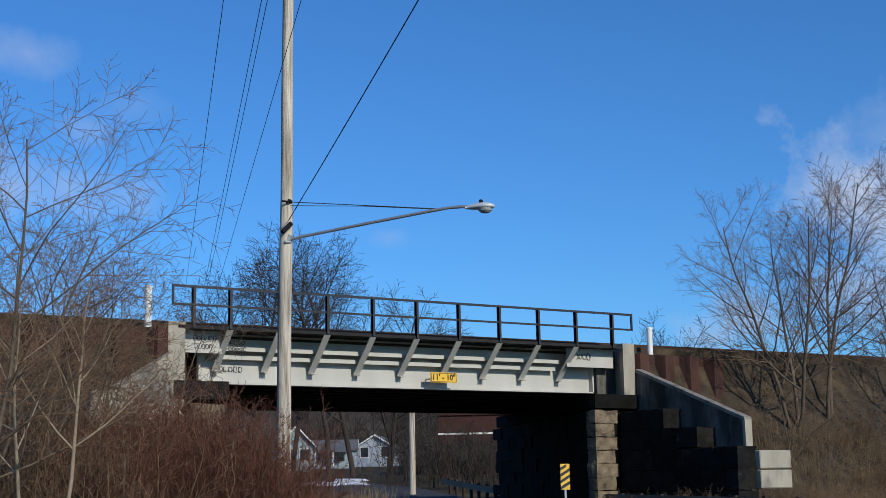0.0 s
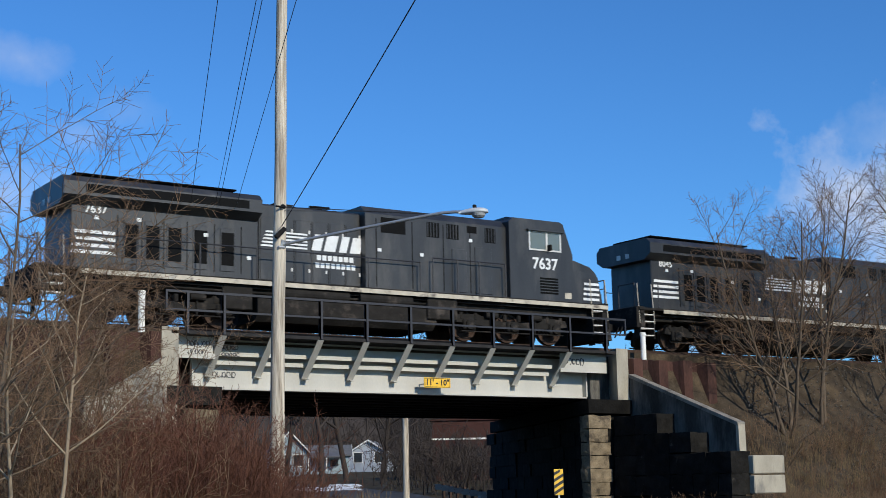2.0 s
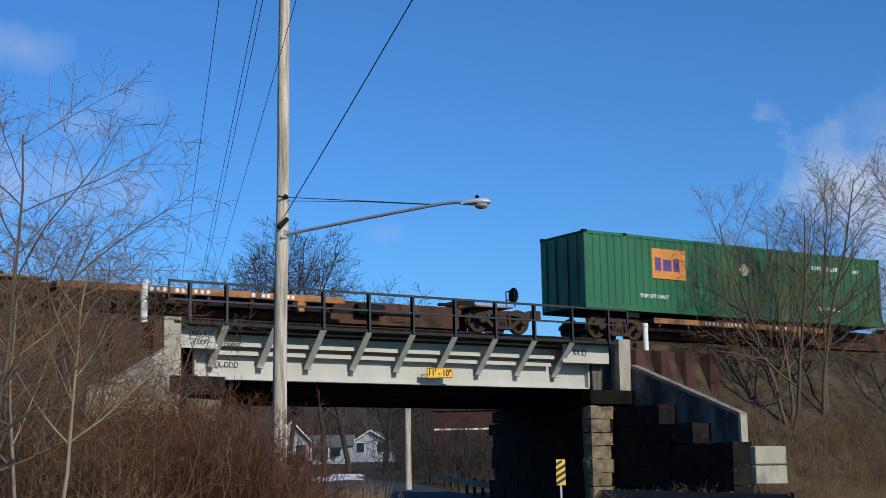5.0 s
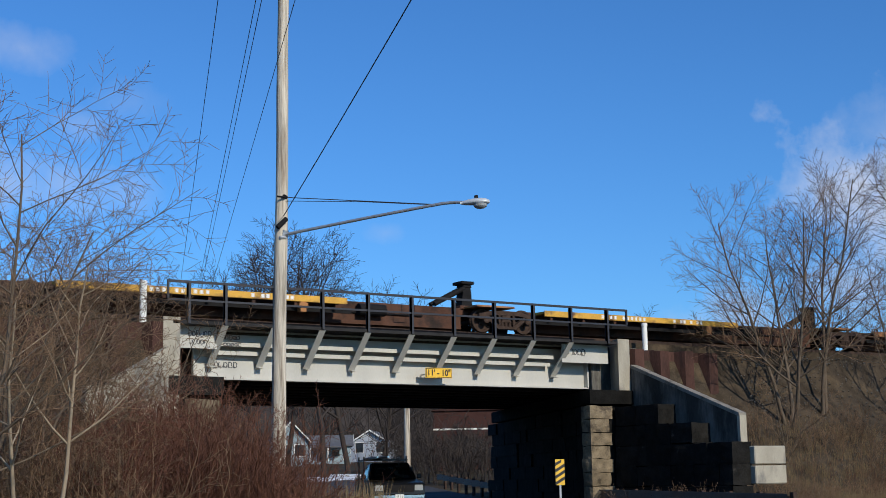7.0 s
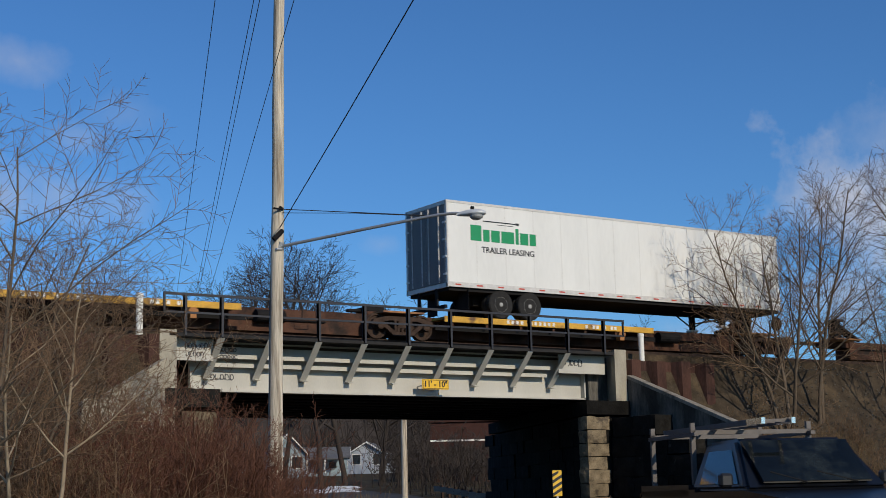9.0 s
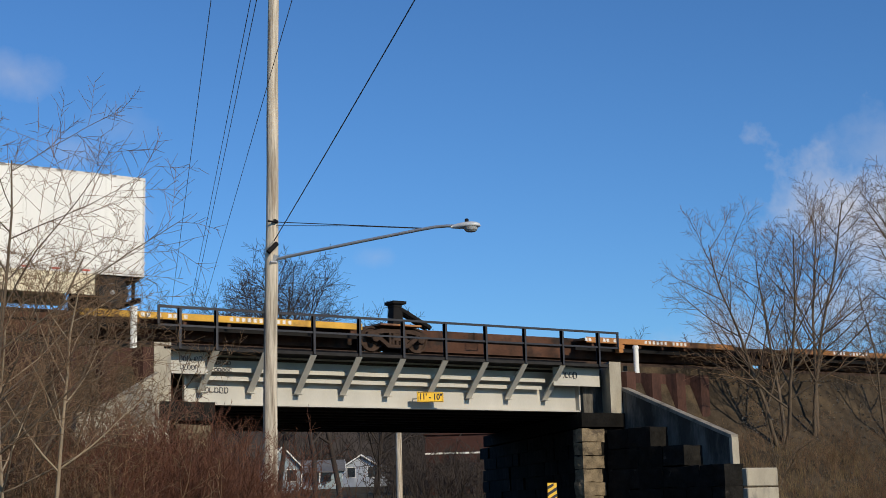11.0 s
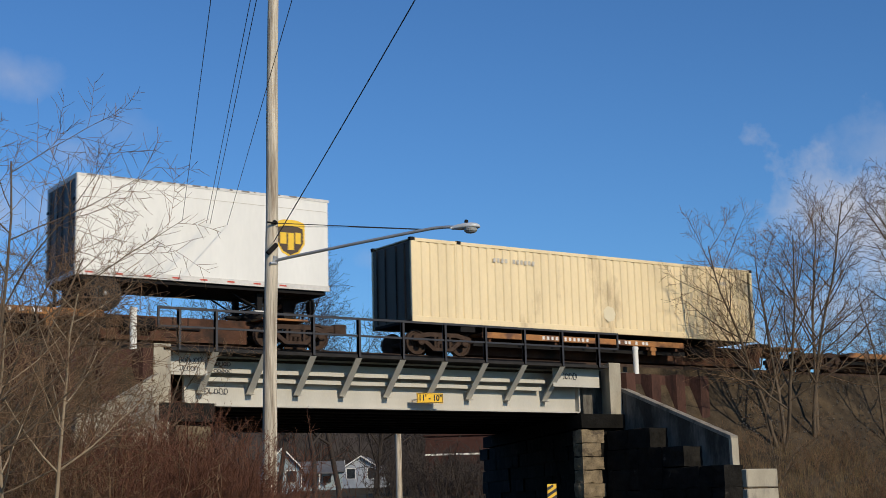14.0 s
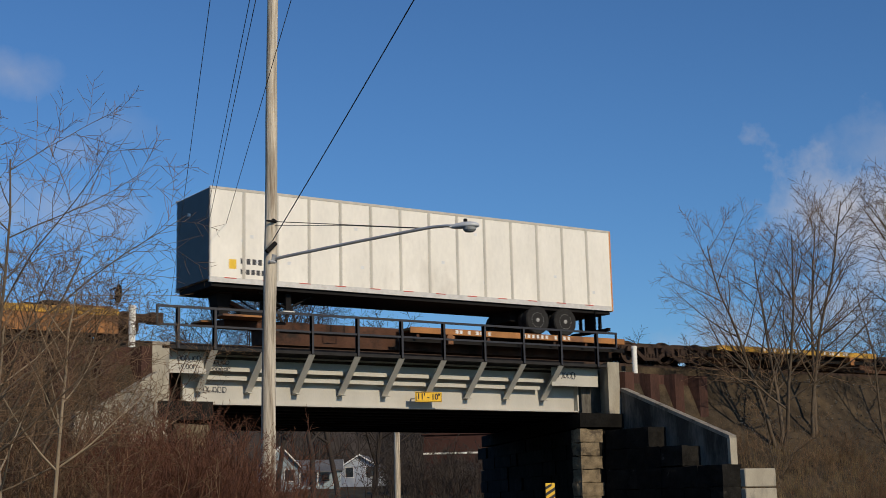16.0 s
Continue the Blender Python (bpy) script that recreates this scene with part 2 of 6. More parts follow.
M_CHROME = mat("bright_metal", (0.75, 0.76, 0.78), 0.2, 1.0, var=0.1, bump=0)
M_ALULAD = mat("ladder_aluminium", (0.12, 0.105, 0.095), 0.55, 0.3, var=0.25, scale=8, bump=0.05)


def glass(name, tint, rough=0.05):
    m = bpy.data.materials.new(name)
    m.use_nodes = True
    b = m.node_tree.nodes["Principled BSDF"]
    b.inputs["Base Color"].default_value = (*tint, 1)
    b.inputs["Roughness"].default_value = rough
    b.inputs["Transmission Weight"].default_value = 0.6
    b.inputs["IOR"].default_value = 1.45
    return m


M_GLASS = glass("window_glass", (0.35, 0.42, 0.40))
M_GLASSD = glass("dark_glass", (0.06, 0.07, 0.08))
M_SHIELD = mat("dark_windshield", (0.006, 0.008, 0.009), 0.06, var=0.5, scale=3, bump=0, stain=(0.02, 0.024, 0.022), amount=0.5, spec=0.3)
M_HEAD = glass("headlight_glass", (0.8, 0.8, 0.78), 0.15)


# ---- mesh helpers ----
def part(name, bm, material, parent=None, label=""):
    me = bpy.data.meshes.new(name)
    bm.to_mesh(me)
    bm.free()
    me.materials.append(material)
    ob = new(name, me)
    if parent:
        ob.parent = parent
    if label:
        ob["label"] = label
    return ob


def split(name, bm, material, parent=None, label=""):
    """A part for every separate piece of bm."""
    left = set(bm.faces)
    while left:
        isle, todo = set(), [left.pop()]
        while todo:
            f = todo.pop()
            isle.add(f)
            for v in f.verts:
                for g in v.link_faces:
                    if g in left:
                        left.discard(g)
                        todo.append(g)
        piece, vm = bmesh.new(), {}
        for f in isle:
            for v in f.verts:
                if v not in vm:
                    vm[v] = piece.verts.new(v.co)
            piece.faces.new([vm[v] for v in f.verts])
        part(name, piece, material, parent, label)
    bm.free()


def empty(name, m, label, category, group="", kind=""):
    e = new(name)
    e.empty_display_size = 0.2
    e.matrix_world = m
    return tagged(e, label, category, group, kind)


def box(bm, x0, x1, y0, y1, z0, z1, bev=0.0):
    vs = [bm.verts.new((x, y, z)) for x in (x0, x1) for y in (y0, y1) for z in (z0, z1)]
    fs = [bm.faces.new([vs[i] for i in q]) for q in ((0, 1, 3, 2), (4, 6, 7, 5), (0, 4, 5, 1), (2, 3, 7, 6), (0, 2, 6, 4), (1, 5, 7, 3))]
    if bev:
        es = list({e for f in fs for e in f.edges})
        bmesh.ops.bevel(bm, geom=es, offset=bev, segments=1, affect="EDGES")
    return bm


def boxes(*rows, bev=0.0):
    bm = bmesh.new()
    for r in rows:
        box(bm, *r, bev=bev)
    return bm


def tube(bm, p, q, r0, r1=None, n=8, cap=True):
    p, q, r1 = Vector(p), Vector(q), r0 if r1 is None else r1
    d = (q - p).normalized()
    a = d.orthogonal().normalized()
    b = d.cross(a)
    rings = []
    for c, r in ((p, r0), (q, r1)):
        rings.append([bm.verts.new(c + r * (math.cos(i * math.tau / n) * a + math.sin(i * math.tau / n) * b)) for i in range(n)])
    for i in range(n):
        bm.faces.new((rings[0][i], rings[0][(i + 1) % n], rings[1][(i + 1) % n], rings[1][i]))
    if cap:
        bm.faces.new(rings[0][::-1])
        bm.faces.new(rings[1])
    return bm


def tubes(*rows, n=8):
    bm = bmesh.new()
    for r in rows:
        tube(bm, *r, n=n)
    return bm


def sheet_solid(bm, profile, axis, a0, a1):
    """A prism: profile points in the plane across the axis ('x': (y, z), 'y': (x, z), 'z': (x, y)), from a0 to a1."""
    def place(u, v, a):
        return {"x": (a, u, v), "y": (u, a, v), "z": (u, v, a)}[axis]
    r0 = [bm.verts.new(place(u, v, a0)) for u, v in profile]
    r1 = [bm.verts.new(place(u, v, a1)) for u, v in profile]
    k = len(profile)
    for i in range(k):
        bm.faces.new((r0[i], r0[(i + 1) % k], r1[(i + 1) % k], r1[i]))
    bm.faces.new(r0[::-1])
    bm.faces.new(r1)
    bmesh.ops.recalc_face_normals(bm, faces=bm.faces[:])
    return bm


def prism(profile, axis, a0, a1):
    return sheet_solid(bmesh.new(), profile, axis, a0, a1)


def lathe(profile, axis="y", n=20):
    """Rings of (radius, offset along the axis), closed at both ends."""
    bm = bmesh.new()
    rings = []
    for r, a in profile:
        ring = []
        for i in range(n):
            c, s = math.cos(i * math.tau / n) * r, math.sin(i * math.tau / n) * r
            ring.append(bm.verts.new({"y": (c, a, s), "z": (c, s, a), "x": (a, c, s)}[axis]))
        rings.append(ring)
    for r0, r1 in zip(rings, rings[1:]):
        for i in range(n):
            bm.faces.new((r0[i], r0[(i + 1) % n], r1[(i + 1) % n], r1[i]))
    bm.faces.new(rings[0])
    bm.faces.new(rings[-1][::-1])
    bmesh.ops.recalc_face_normals(bm, faces=bm.faces[:])
    return bm


def lettering(name, text, size, material, parent, m, label="", thick=0.003):
    c = bpy.data.curves.new("lettering", "FONT")
    c.body, c.size, c.extrude, c.align_x, c.align_y = text, size, thick, "CENTER", "CENTER"
    c.resolution_u, c.offset = 3, size * 0.022
    o = bpy.data.objects.new("lettering", c)
    me = bpy.data.meshes.new_from_object(o)
    bpy.data.objects.remove(o)
    me.name = name
    me.materials.clear()
    me.materials.append(material)
    ob = new(name, me)
    ob.parent = parent
    ob.matrix_local = m
    if label:
        ob["label"] = label
    return ob


FACE = pose(0, 0, 0, 90, 0, 0)     # turns flat lettering upright, to be read from -y


def segments_mesh(name, segs, sides=3):
    """One mesh of thin tapered prisms from rows of (p, q, r0, r1)."""
    a = segs if isinstance(segs, np.ndarray) else np.array([(*p, *q, r0, r1) for p, q, r0, r1 in segs])
    p, q, r0, r1 = a[:, :3], a[:, 3:6], a[:, 6:7], a[:, 7:8]
    d = q - p
    d /= np.linalg.norm(d, axis=1, keepdims=True) + 1e-9
    ref = np.where(np.abs(d[:, 2:3]) < 0.9, [[0, 0, 1.0]], [[1.0, 0, 0]])
    u = np.cross(d, ref)
    u /= np.linalg.norm(u, axis=1, keepdims=True) + 1e-9
    v = np.cross(d, u)
    rings = []
    for c, r in ((p, r0), (q, r1)):
        for i in range(sides):
            rings.append(c + r * (math.cos(i * math.tau / sides) * u + math.sin(i * math.tau / sides) * v))
    verts = np.stack(rings, 1).reshape(-1, 3)
    k = len(segs)
    base = (np.arange(k) * 2 * sides)[:, None]
    quads = np.concatenate([base + np.array([[i, (i + 1) % sides, sides + (i + 1) % sides, sides + i]]) for i in range(sides)])
    me = bpy.data.meshes.new(name)
    me.vertices.add(len(verts))
    me.vertices.foreach_set("co", verts.ravel())
    me.loops.add(quads.size)
    me.loops.foreach_set("vertex_index", quads.ravel().astype(np.int32))
    me.polygons.add(len(quads))
    me.polygons.foreach_set("loop_start", np.arange(0, quads.size, 4, dtype=np.int32))
    me.update(calc_edges=True)
    me.validate()
    return me

# ---- the lie of the land ----
ROAD = Vector((0.395, 0.919, 0)).normalized()       # way of the road under the bridge
SIDE = Vector((ROAD.y, -ROAD.x, 0))                 # to the road's right
LANE = Vector((14.2, 13.0, 0))                      # a point of the oncoming lane
MID = LANE + SIDE * 1.75                            # the road's middle
GY0, GY1 = 38.9, 51.0                               # near and far girder
RIGHT, LEFT = 31.05, 17.2                           # abutment corners at the near face, y 37.69
NEAR = 37.69
E0 = EYE


def land(x, y):
    """The ground is level up to the bridge and climbs slowly behind it."""
    a = Vector((x, y, 0)).dot(ROAD)
    rise = 0.15 * min(max(a / 45, 0), 1)
    if a > 50:
        f = min((a - 50) / 45, 1)
        rise += 1.1 * f * f * (3 - 2 * f)
    if a > 95:
        rise += 0.031 * min(a - 95, 110)
    if a > 205:
        rise += min((a - 205) * 0.01, 6)
    return rise


def grid_mesh(name, xs, ys, z, material, kind="structure", label="", category="ground"):
    verts = [(x, y, z(x, y)) for y in ys for x in xs]
    w = len(xs)
    faces = [(j * w + i, j * w + i + 1, (j + 1) * w + i + 1, (j + 1) * w + i) for j in range(len(ys) - 1) for i in range(w - 1)]
    me = bpy.data.meshes.new(name)
    me.from_pydata(verts, [], faces)
    me.materials.append(material)
    for f in me.polygons:
        f.use_smooth = True
    return tagged(new(name, me), label, category, kind=kind)


def spread(a, b, near0, near1, fine, coarse):
    out, v = [], a
    while v < b:
        out.append(v)
        v += fine if near0 <= v < near1 else coarse
    return out + [b]


def rough_land(x, y):
    off = abs((Vector((x, y, 0)) - MID).dot(SIDE))
    bump_z = 0.10 * noise.noise((x * 0.25, y * 0.25, 0)) + 0.05 * noise.noise((x * 0.9, y * 0.9, 3))
    return land(x, y) - 0.06 + (bump_z if 4.5 < off else -0.05)


ground = grid_mesh("ground", spread(-900, 1300, -25, 80, 1.5, 45), spread(-200, 2200, -6, 80, 1.5, 40), rough_land, M_EARTH,
                   label="brown winter grass and bare earth beside the road")

# road: a long strip on the ground, with a bend far behind the bridge
bm = bmesh.new()
rows = []
for k in range(-48, 48):
    a = k * 3.0
    c = MID + ROAD * a
    if a > 75:
        c -= SIDE * ((a - 75) ** 2 * 0.006)
    rows.append([bm.verts.new((*(c + SIDE * s).xy, land(*(c + SIDE * s).xy) + z)) for s, z in ((-3.7, 0.02), (-1.8, 0.05), (0, 0.07), (1.8, 0.05), (3.7, 0.02))])
for r0, r1 in zip(rows, rows[1:]):
    for i in range(4):
        bm.faces.new((r0[i], r0[i + 1], r1[i + 1], r1[i]))
road = tagged(part("road", bm, M_ROAD), "grey two-lane asphalt road passing under the bridge", "road", kind="structure")

# embankments: two long banks with steep faces, one each side of the underpass
TRACK_Z = 5.0 + E0      # top of rail
BANK_Z = 4.42 + E0


def bank(name, x_in, x_out, toe, held):
    """held: how far the sheet piles reach from the inner end."""
    bmk = bmesh.new()
    n = 46
    grid = []
    for i in range(n + 1):
        f = i / n
        x_near = x_in + (x_out - x_in) * f ** 2.0
        row = []
        for y, z in ((toe, -0.25), (toe + 1.2, 0.75), (toe + 2.4, 1.9), (toe + 3.6, 3.1), (toe + 4.8, 4.2), (38.2, BANK_Z), (40.0, BANK_Z + 0.12), (46, BANK_Z + 0.12), (51.4, BANK_Z), (56, 1.5), (60, -0.3)):
            shift = (y - NEAR) * ROAD.x / ROAD.y if y > NEAR else 0
            xx = x_near + shift * (1 - f)
            w = 0.22 * noise.noise((xx * 0.5, y * 0.7, 5)) + 0.10 * noise.noise((xx * 1.7, y * 1.9, 1)) if 0.8 < z < 4.3 else 0
            if abs(y - toe - 4.8) < 0.1 or abs(y - toe - 3.6) < 0.1:
                reach = abs(x_near - x_in)
                z -= (0.95 if y > toe + 4 else 0.5) * min(max((held + 1.2 - reach) / 1.2, 0), 1)
            row.append(bmk.verts.new((xx, y, z + w)))
        grid.append(row)
    for r0, r1 in zip(grid, grid[1:]):
        for a, b, c, d in zip(r0, r0[1:], r1[1:], r1):
            bmk.faces.new((a, b, c, d))
    bmk.faces.new(grid[0])
    bmesh.ops.recalc_face_normals(bmk, faces=bmk.faces[:])
    return tagged(part(name, bmk, M_BALLAST), "steep railway embankment of dark gravel and earth", "embankment", kind="structure")


bank("embankment_east", 33.3, 700, 32.6, 4.0)
bank("embankment_west", 14.9, -600, 32.6, 12.0)


# track ballast and rails on the bridge and banks
bm = boxes((-600, 700, 38.84, 50.6, BANK_Z + 0.05, BANK_Z + 0.40))
tagged(part("ballast", bm, M_BALLAST), "grey crushed stone ballast under the tracks", "ballast", kind="structure")
for y in (40.19 - 0.72, 40.19 + 0.72, 44.6 - 0.72, 44.6 + 0.72, 48.9 - 0.72, 48.9 + 0.72):
    tagged(part("rail", boxes((-600, 700, y - 0.04, y + 0.04, TRACK_Z - 0.18, TRACK_Z), (-600, 700, y - 0.08, y + 0.08, TRACK_Z - 0.2, TRACK_Z - 0.17)), M_TRUCK),
                  "worn steel running rail on ties", "rail", "rails of the tracks", "structure")
tie = tagged(part("tie", boxes((-0.11, 0.11, -1.3, 1.3, -0.1, 0.08), bev=0.01), M_TRUCK), "dark creosoted wooden railway tie", "tie", "ties of the near track")
tie.location = (0, 40.19, BANK_Z + 0.31)
for k in range(1, 110):
    copy_thing(tie, pose(k * 0.55, 40.19, BANK_Z + 0.31))


# ---- the bridge ----
def bz(z):
    return z + E0


bridge = empty("railway_bridge", pose(0, 0, 0), "grey painted steel girder railway bridge with black railing", "bridge", kind="structure")
X0, X1 = 15.95, 31.98
# near girder
part("girder_web", boxes((X0 + 0.9, X1 - 0.1, GY0, GY0 + 0.03, bz(3.14), bz(4.55))), M_GIRDER, bridge)
part("top_flange", boxes((X0, X1, GY0 - 0.16, GY0 + 0.2, bz(4.55), bz(4.6))), M_GIRDER, bridge)
part("bottom_flange", boxes((X0 + 0.5, X1 - 0.1, GY0 - 0.17, GY0 + 0.2, bz(3.09), bz(3.14))), M_GIRDER, bridge)
split("end_stiffener", boxes((X0 + 0.85, X0 + 0.9, GY0 - 0.15, GY0, bz(3.14), bz(4.55)), (X1 - 0.16, X1 - 0.1, GY0 - 0.2, GY0, bz(3.14), bz(4.55))), M_GIRDER, bridge)
for zz, yy in ((4.12, 38.42), (3.88, 38.62)):
    part("side_ledge", boxes((X0 + 1.3, 30.1, yy, yy + 0.012, bz(zz - 0.055), bz(zz + 0.055)), (X0 + 1.3, 30.1, yy, GY0, bz(zz + 0.055), bz(zz + 0.07))), M_GIRDER, bridge)
split("fascia_panel", boxes((X0 + 0.05, X0 + 1.35, 38.2, 38.23, bz(3.95), bz(4.6)), (30.3, 32.38, 38.2, 38.23, bz(3.95), bz(4.6))), M_GIRDER, bridge)
POSTS = [17.34 + 1.626 * k for k in range(10)]
for x in POSTS[:-1]:
    # a slanted arm from the walkway's edge down to the girder, a plate with a flange
    bm = prism([(NEAR + 0.02, bz(4.6)), (NEAR + 0.20, bz(4.6)), (GY0, bz(3.62)), (GY0, bz(3.5)), (GY0 - 0.1, bz(3.5))], "x", x - 0.012, x + 0.012)
    d = Vector((0, GY0 - 0.1 - NEAR - 0.02, 3.5 - 4.6)).normalized()
    nrm = Vector((0, -d.z, d.y)) * 0.012
    p, q = Vector((0, NEAR + 0.02, bz(4.6))), Vector((0, GY0 - 0.1, bz(3.5)))
    sheet_solid(bm, [((p - nrm).y, (p - nrm).z), ((p + nrm).y, (p + nrm).z), ((q + nrm).y, (q + nrm).z), ((q - nrm).y, (q - nrm).z)], "x", x - 0.11, x + 0.11)
    box(bm, x - 0.1, x + 0.1, GY0 - 0.3, GY0, bz(3.46), bz(3.48))
    part("bracket", bm, M_GIRDER, bridge)
part("walkway", boxes((15.7, 32.4, NEAR, GY0 + 0.4, bz(4.60), bz(4.70))), M_DECK, bridge, "dark steel walkway edge")
part("deck", boxes((12.0, 40.0, GY0 + 0.4, GY1 + 0.2, bz(4.2), bz(4.46))), M_DECK, bridge)
# railing
railing = part("railing", boxes((15.5, 32.9, NEAR - 0.035, NEAR + 0.035, bz(5.79), bz(5.86)), (15.5, 32.9, NEAR - 0.03, NEAR + 0.03, bz(5.26), bz(5.32))), M_RAILING, bridge, "black painted steel railing")
for x in (15.53, 32.87):
    part("end_bar", boxes((x - 0.03, x + 0.03, NEAR - 0.03, NEAR + 0.03, bz(5.28), bz(5.82))), M_RAILING, railing)
for x in [16.18] + POSTS:
    part("post", boxes((x - 0.045, x + 0.045, NEAR - 0.04, NEAR + 0.045, bz(4.62), bz(5.8)), (x - 0.045, x - 0.03, NEAR - 0.04, NEAR + 0.09, bz(4.62), bz(5.8))), M_RAILING, railing)
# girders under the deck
# their near-black colour stands in for the shade below the deck
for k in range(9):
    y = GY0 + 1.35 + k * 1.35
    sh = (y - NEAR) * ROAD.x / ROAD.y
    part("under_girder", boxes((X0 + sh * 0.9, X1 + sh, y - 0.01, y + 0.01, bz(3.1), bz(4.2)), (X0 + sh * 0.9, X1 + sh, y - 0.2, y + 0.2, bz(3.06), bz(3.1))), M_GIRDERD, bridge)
# headroom sign
sign = tagged(part("clearance_sign", boxes((24.75, 25.78, GY0 - 0.55, GY0 - 0.53, bz(3.29), bz(3.62))), M_SIGN), "yellow clearance sign with black border on the girder", "sign")
split("bracket_arm", boxes((24.9, 24.94, GY0 - 0.53, GY0, bz(3.4), bz(3.44)), (25.6, 25.64, GY0 - 0.53, GY0, bz(3.4), bz(3.44))), M_GALV, sign)
part("border", boxes((24.77, 25.76, GY0 - 0.556, GY0 - 0.55, bz(3.31), bz(3.325)), (24.77, 25.76, GY0 - 0.556, GY0 - 0.55, bz(3.585), bz(3.6)),
                     (24.77, 24.785, GY0 - 0.556, GY0 - 0.55, bz(3.325), bz(3.585)), (25.745, 25.76, GY0 - 0.556, GY0 - 0.55, bz(3.325), bz(3.585))), M_BLACK, sign)
lettering("digits", "11' - 10\"", 0.27, M_BLACK, sign, pose(25.265, GY0 - 0.556, bz(3.455)) @ FACE)

# painted scrawls at the girder ends
rs = random.Random(5)


def scrawl(cx, cz, w, h, y, strokes):
    """A row of looping sprayed signs that spell nothing."""
    bms = bmesh.new()
    for k in range(strokes):
        px = cx - w / 2 + w * (k + 0.5) / strokes
        a0, turns = rs.uniform(0, 6), rs.uniform(0.5, 1.3)
        sx, sz = w / strokes * 0.42, h * rs.uniform(0.35, 0.5)
        pts = [(px + sx * math.cos(a0 + turns * math.tau * i / 7) + sx * 0.5 * (i / 7 - 0.5), y, cz + sz * math.sin(a0 + turns * math.tau * i / 7)) for i in range(8)]
        for a, b in zip(pts, pts[1:]):
            tube(bms, a, b, 0.014, n=4)
        if rs.random() < 0.5:
            tube(bms, (px - sx, y, cz - sz), (px - sx * 0.8, y, cz + sz), 0.015, n=4)
    return part("scrawl", bms, M_SCRAWL, bridge, "black spray-painted scrawl")


scrawl(16.75, bz(4.38), 0.75, 0.2, 38.197, 6)
scrawl(16.7, bz(4.14), 0.6, 0.16, 38.197, 5)
scrawl(18.0, bz(4.38), 0.75, 0.16, GY0 - 0.003, 6)
scrawl(17.9, bz(4.12), 0.6, 0.13, 38.417, 5)
scrawl(17.9, bz(3.55), 0.8, 0.22, GY0 - 0.003, 5)
scrawl(30.9, bz(4.32), 0.9, 0.26, 38.197, 5)


# ---- abutments and wing walls ----
def skew(x, y):
    return x + (y - NEAR) * ROAD.x / ROAD.y


def slab(name, x_a, x_b, y0, y1, z0, z1, material, parent=None, label=""):
    """A block whose ends run with the road."""
    return part(name, prism([(skew(x_a, y0), y0), (skew(x_b, y0), y0), (skew(x_b, y1), y1), (skew(x_a, y1), y1)], "z", z0, z1), material, parent, label)


abut_r = empty("abutment_east", pose(0, 0, 0), "soot-dark stone block abutment with shade in its colour and concrete seat", "abutment", kind="structure")
abut_l = empty("abutment_west", pose(0, 0, 0), "stone block abutment with concrete cap behind bushes", "abutment", kind="structure")
# cores and seats share the near-black stone, under-bridge shade included in its colour
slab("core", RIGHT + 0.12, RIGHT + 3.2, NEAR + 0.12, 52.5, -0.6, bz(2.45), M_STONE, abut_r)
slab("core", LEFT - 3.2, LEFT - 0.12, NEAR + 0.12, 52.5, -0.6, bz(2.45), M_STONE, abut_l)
slab("bearing_seat", RIGHT - 0.02, RIGHT + 1.95, NEAR - 0.1, 52.4, bz(2.5), bz(2.98), M_STONE, abut_r, "blackened concrete bearing seat with under-bridge shade in its colour")
slab("bearing_seat", LEFT - 2.0, LEFT + 0.1, NEAR - 0.1, 52.4, bz(2.55), bz(3.08), M_STONE, abut_l, "blackened concrete bearing seat with under-bridge shade in its colour")
slab("backwall", 32.42, 32.95, NEAR, 52.3, bz(2.99), bz(4.80), M_CONC, abut_r, "weathered concrete backwall end")
# dark colour paints the walkway's shade over the whole wall
part("curtain_wall", boxes((31.95, 34.2, 38.62, 38.82, bz(2.99), bz(4.6))), M_CONC2, abut_r, "stained concrete curtain wall beside the girder, shade in its colour")
slab("backwall", 15.40, 15.92, NEAR, 52.3, bz(3.09), bz(4.78), M_CONC, abut_l, "weathered concrete backwall end")
slab("under_block", 14.9, 15.9, NEAR - 0.05, 40, bz(1.6), bz(2.56), M_CONC, abut_l)

# wing walls: sloping concrete on stepped stone
wing_r = empty("wing_wall_east", pose(0, 0, 0), "grey concrete wing wall with sloping cap over stepped dark stone", "wing wall", kind="structure")
# road face in the darkened concrete, its shade painted in; end face stays pale
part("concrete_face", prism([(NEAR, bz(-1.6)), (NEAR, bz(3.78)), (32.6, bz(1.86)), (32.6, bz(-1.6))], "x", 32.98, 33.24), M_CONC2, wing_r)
part("cap", prism([(NEAR - 0.02, bz(3.78)), (NEAR - 0.02, bz(3.90)), (32.5, bz(1.96)), (32.5, bz(1.84))], "x", 32.94, 33.27), M_CAPC, wing_r, "light worn concrete cap")
part("end_face", boxes((32.95, 33.25, 32.48, 32.6, bz(0.2), bz(1.88))), M_CONC, wing_r)
wing_l = empty("wing_wall_west", pose(0, 0, 0), "pale concrete wing wall with sloping top behind bushes", "wing wall", kind="structure")
part("flank", prism([(11.6, bz(-0.6)), (15.36, bz(-0.6)), (15.36, bz(3.75)), (13.7, bz(2.75)), (13.0, bz(2.7)), (12.9, bz(1.5)), (11.6, bz(1.4))], "y", 37.15, 37.6), M_CONC, wing_l)
part("cap", prism([(15.36, bz(3.75)), (15.36, bz(3.87)), (13.66, bz(2.85)), (13.66, bz(2.73))], "y", 37.1, 37.62), M_CONC, wing_l)
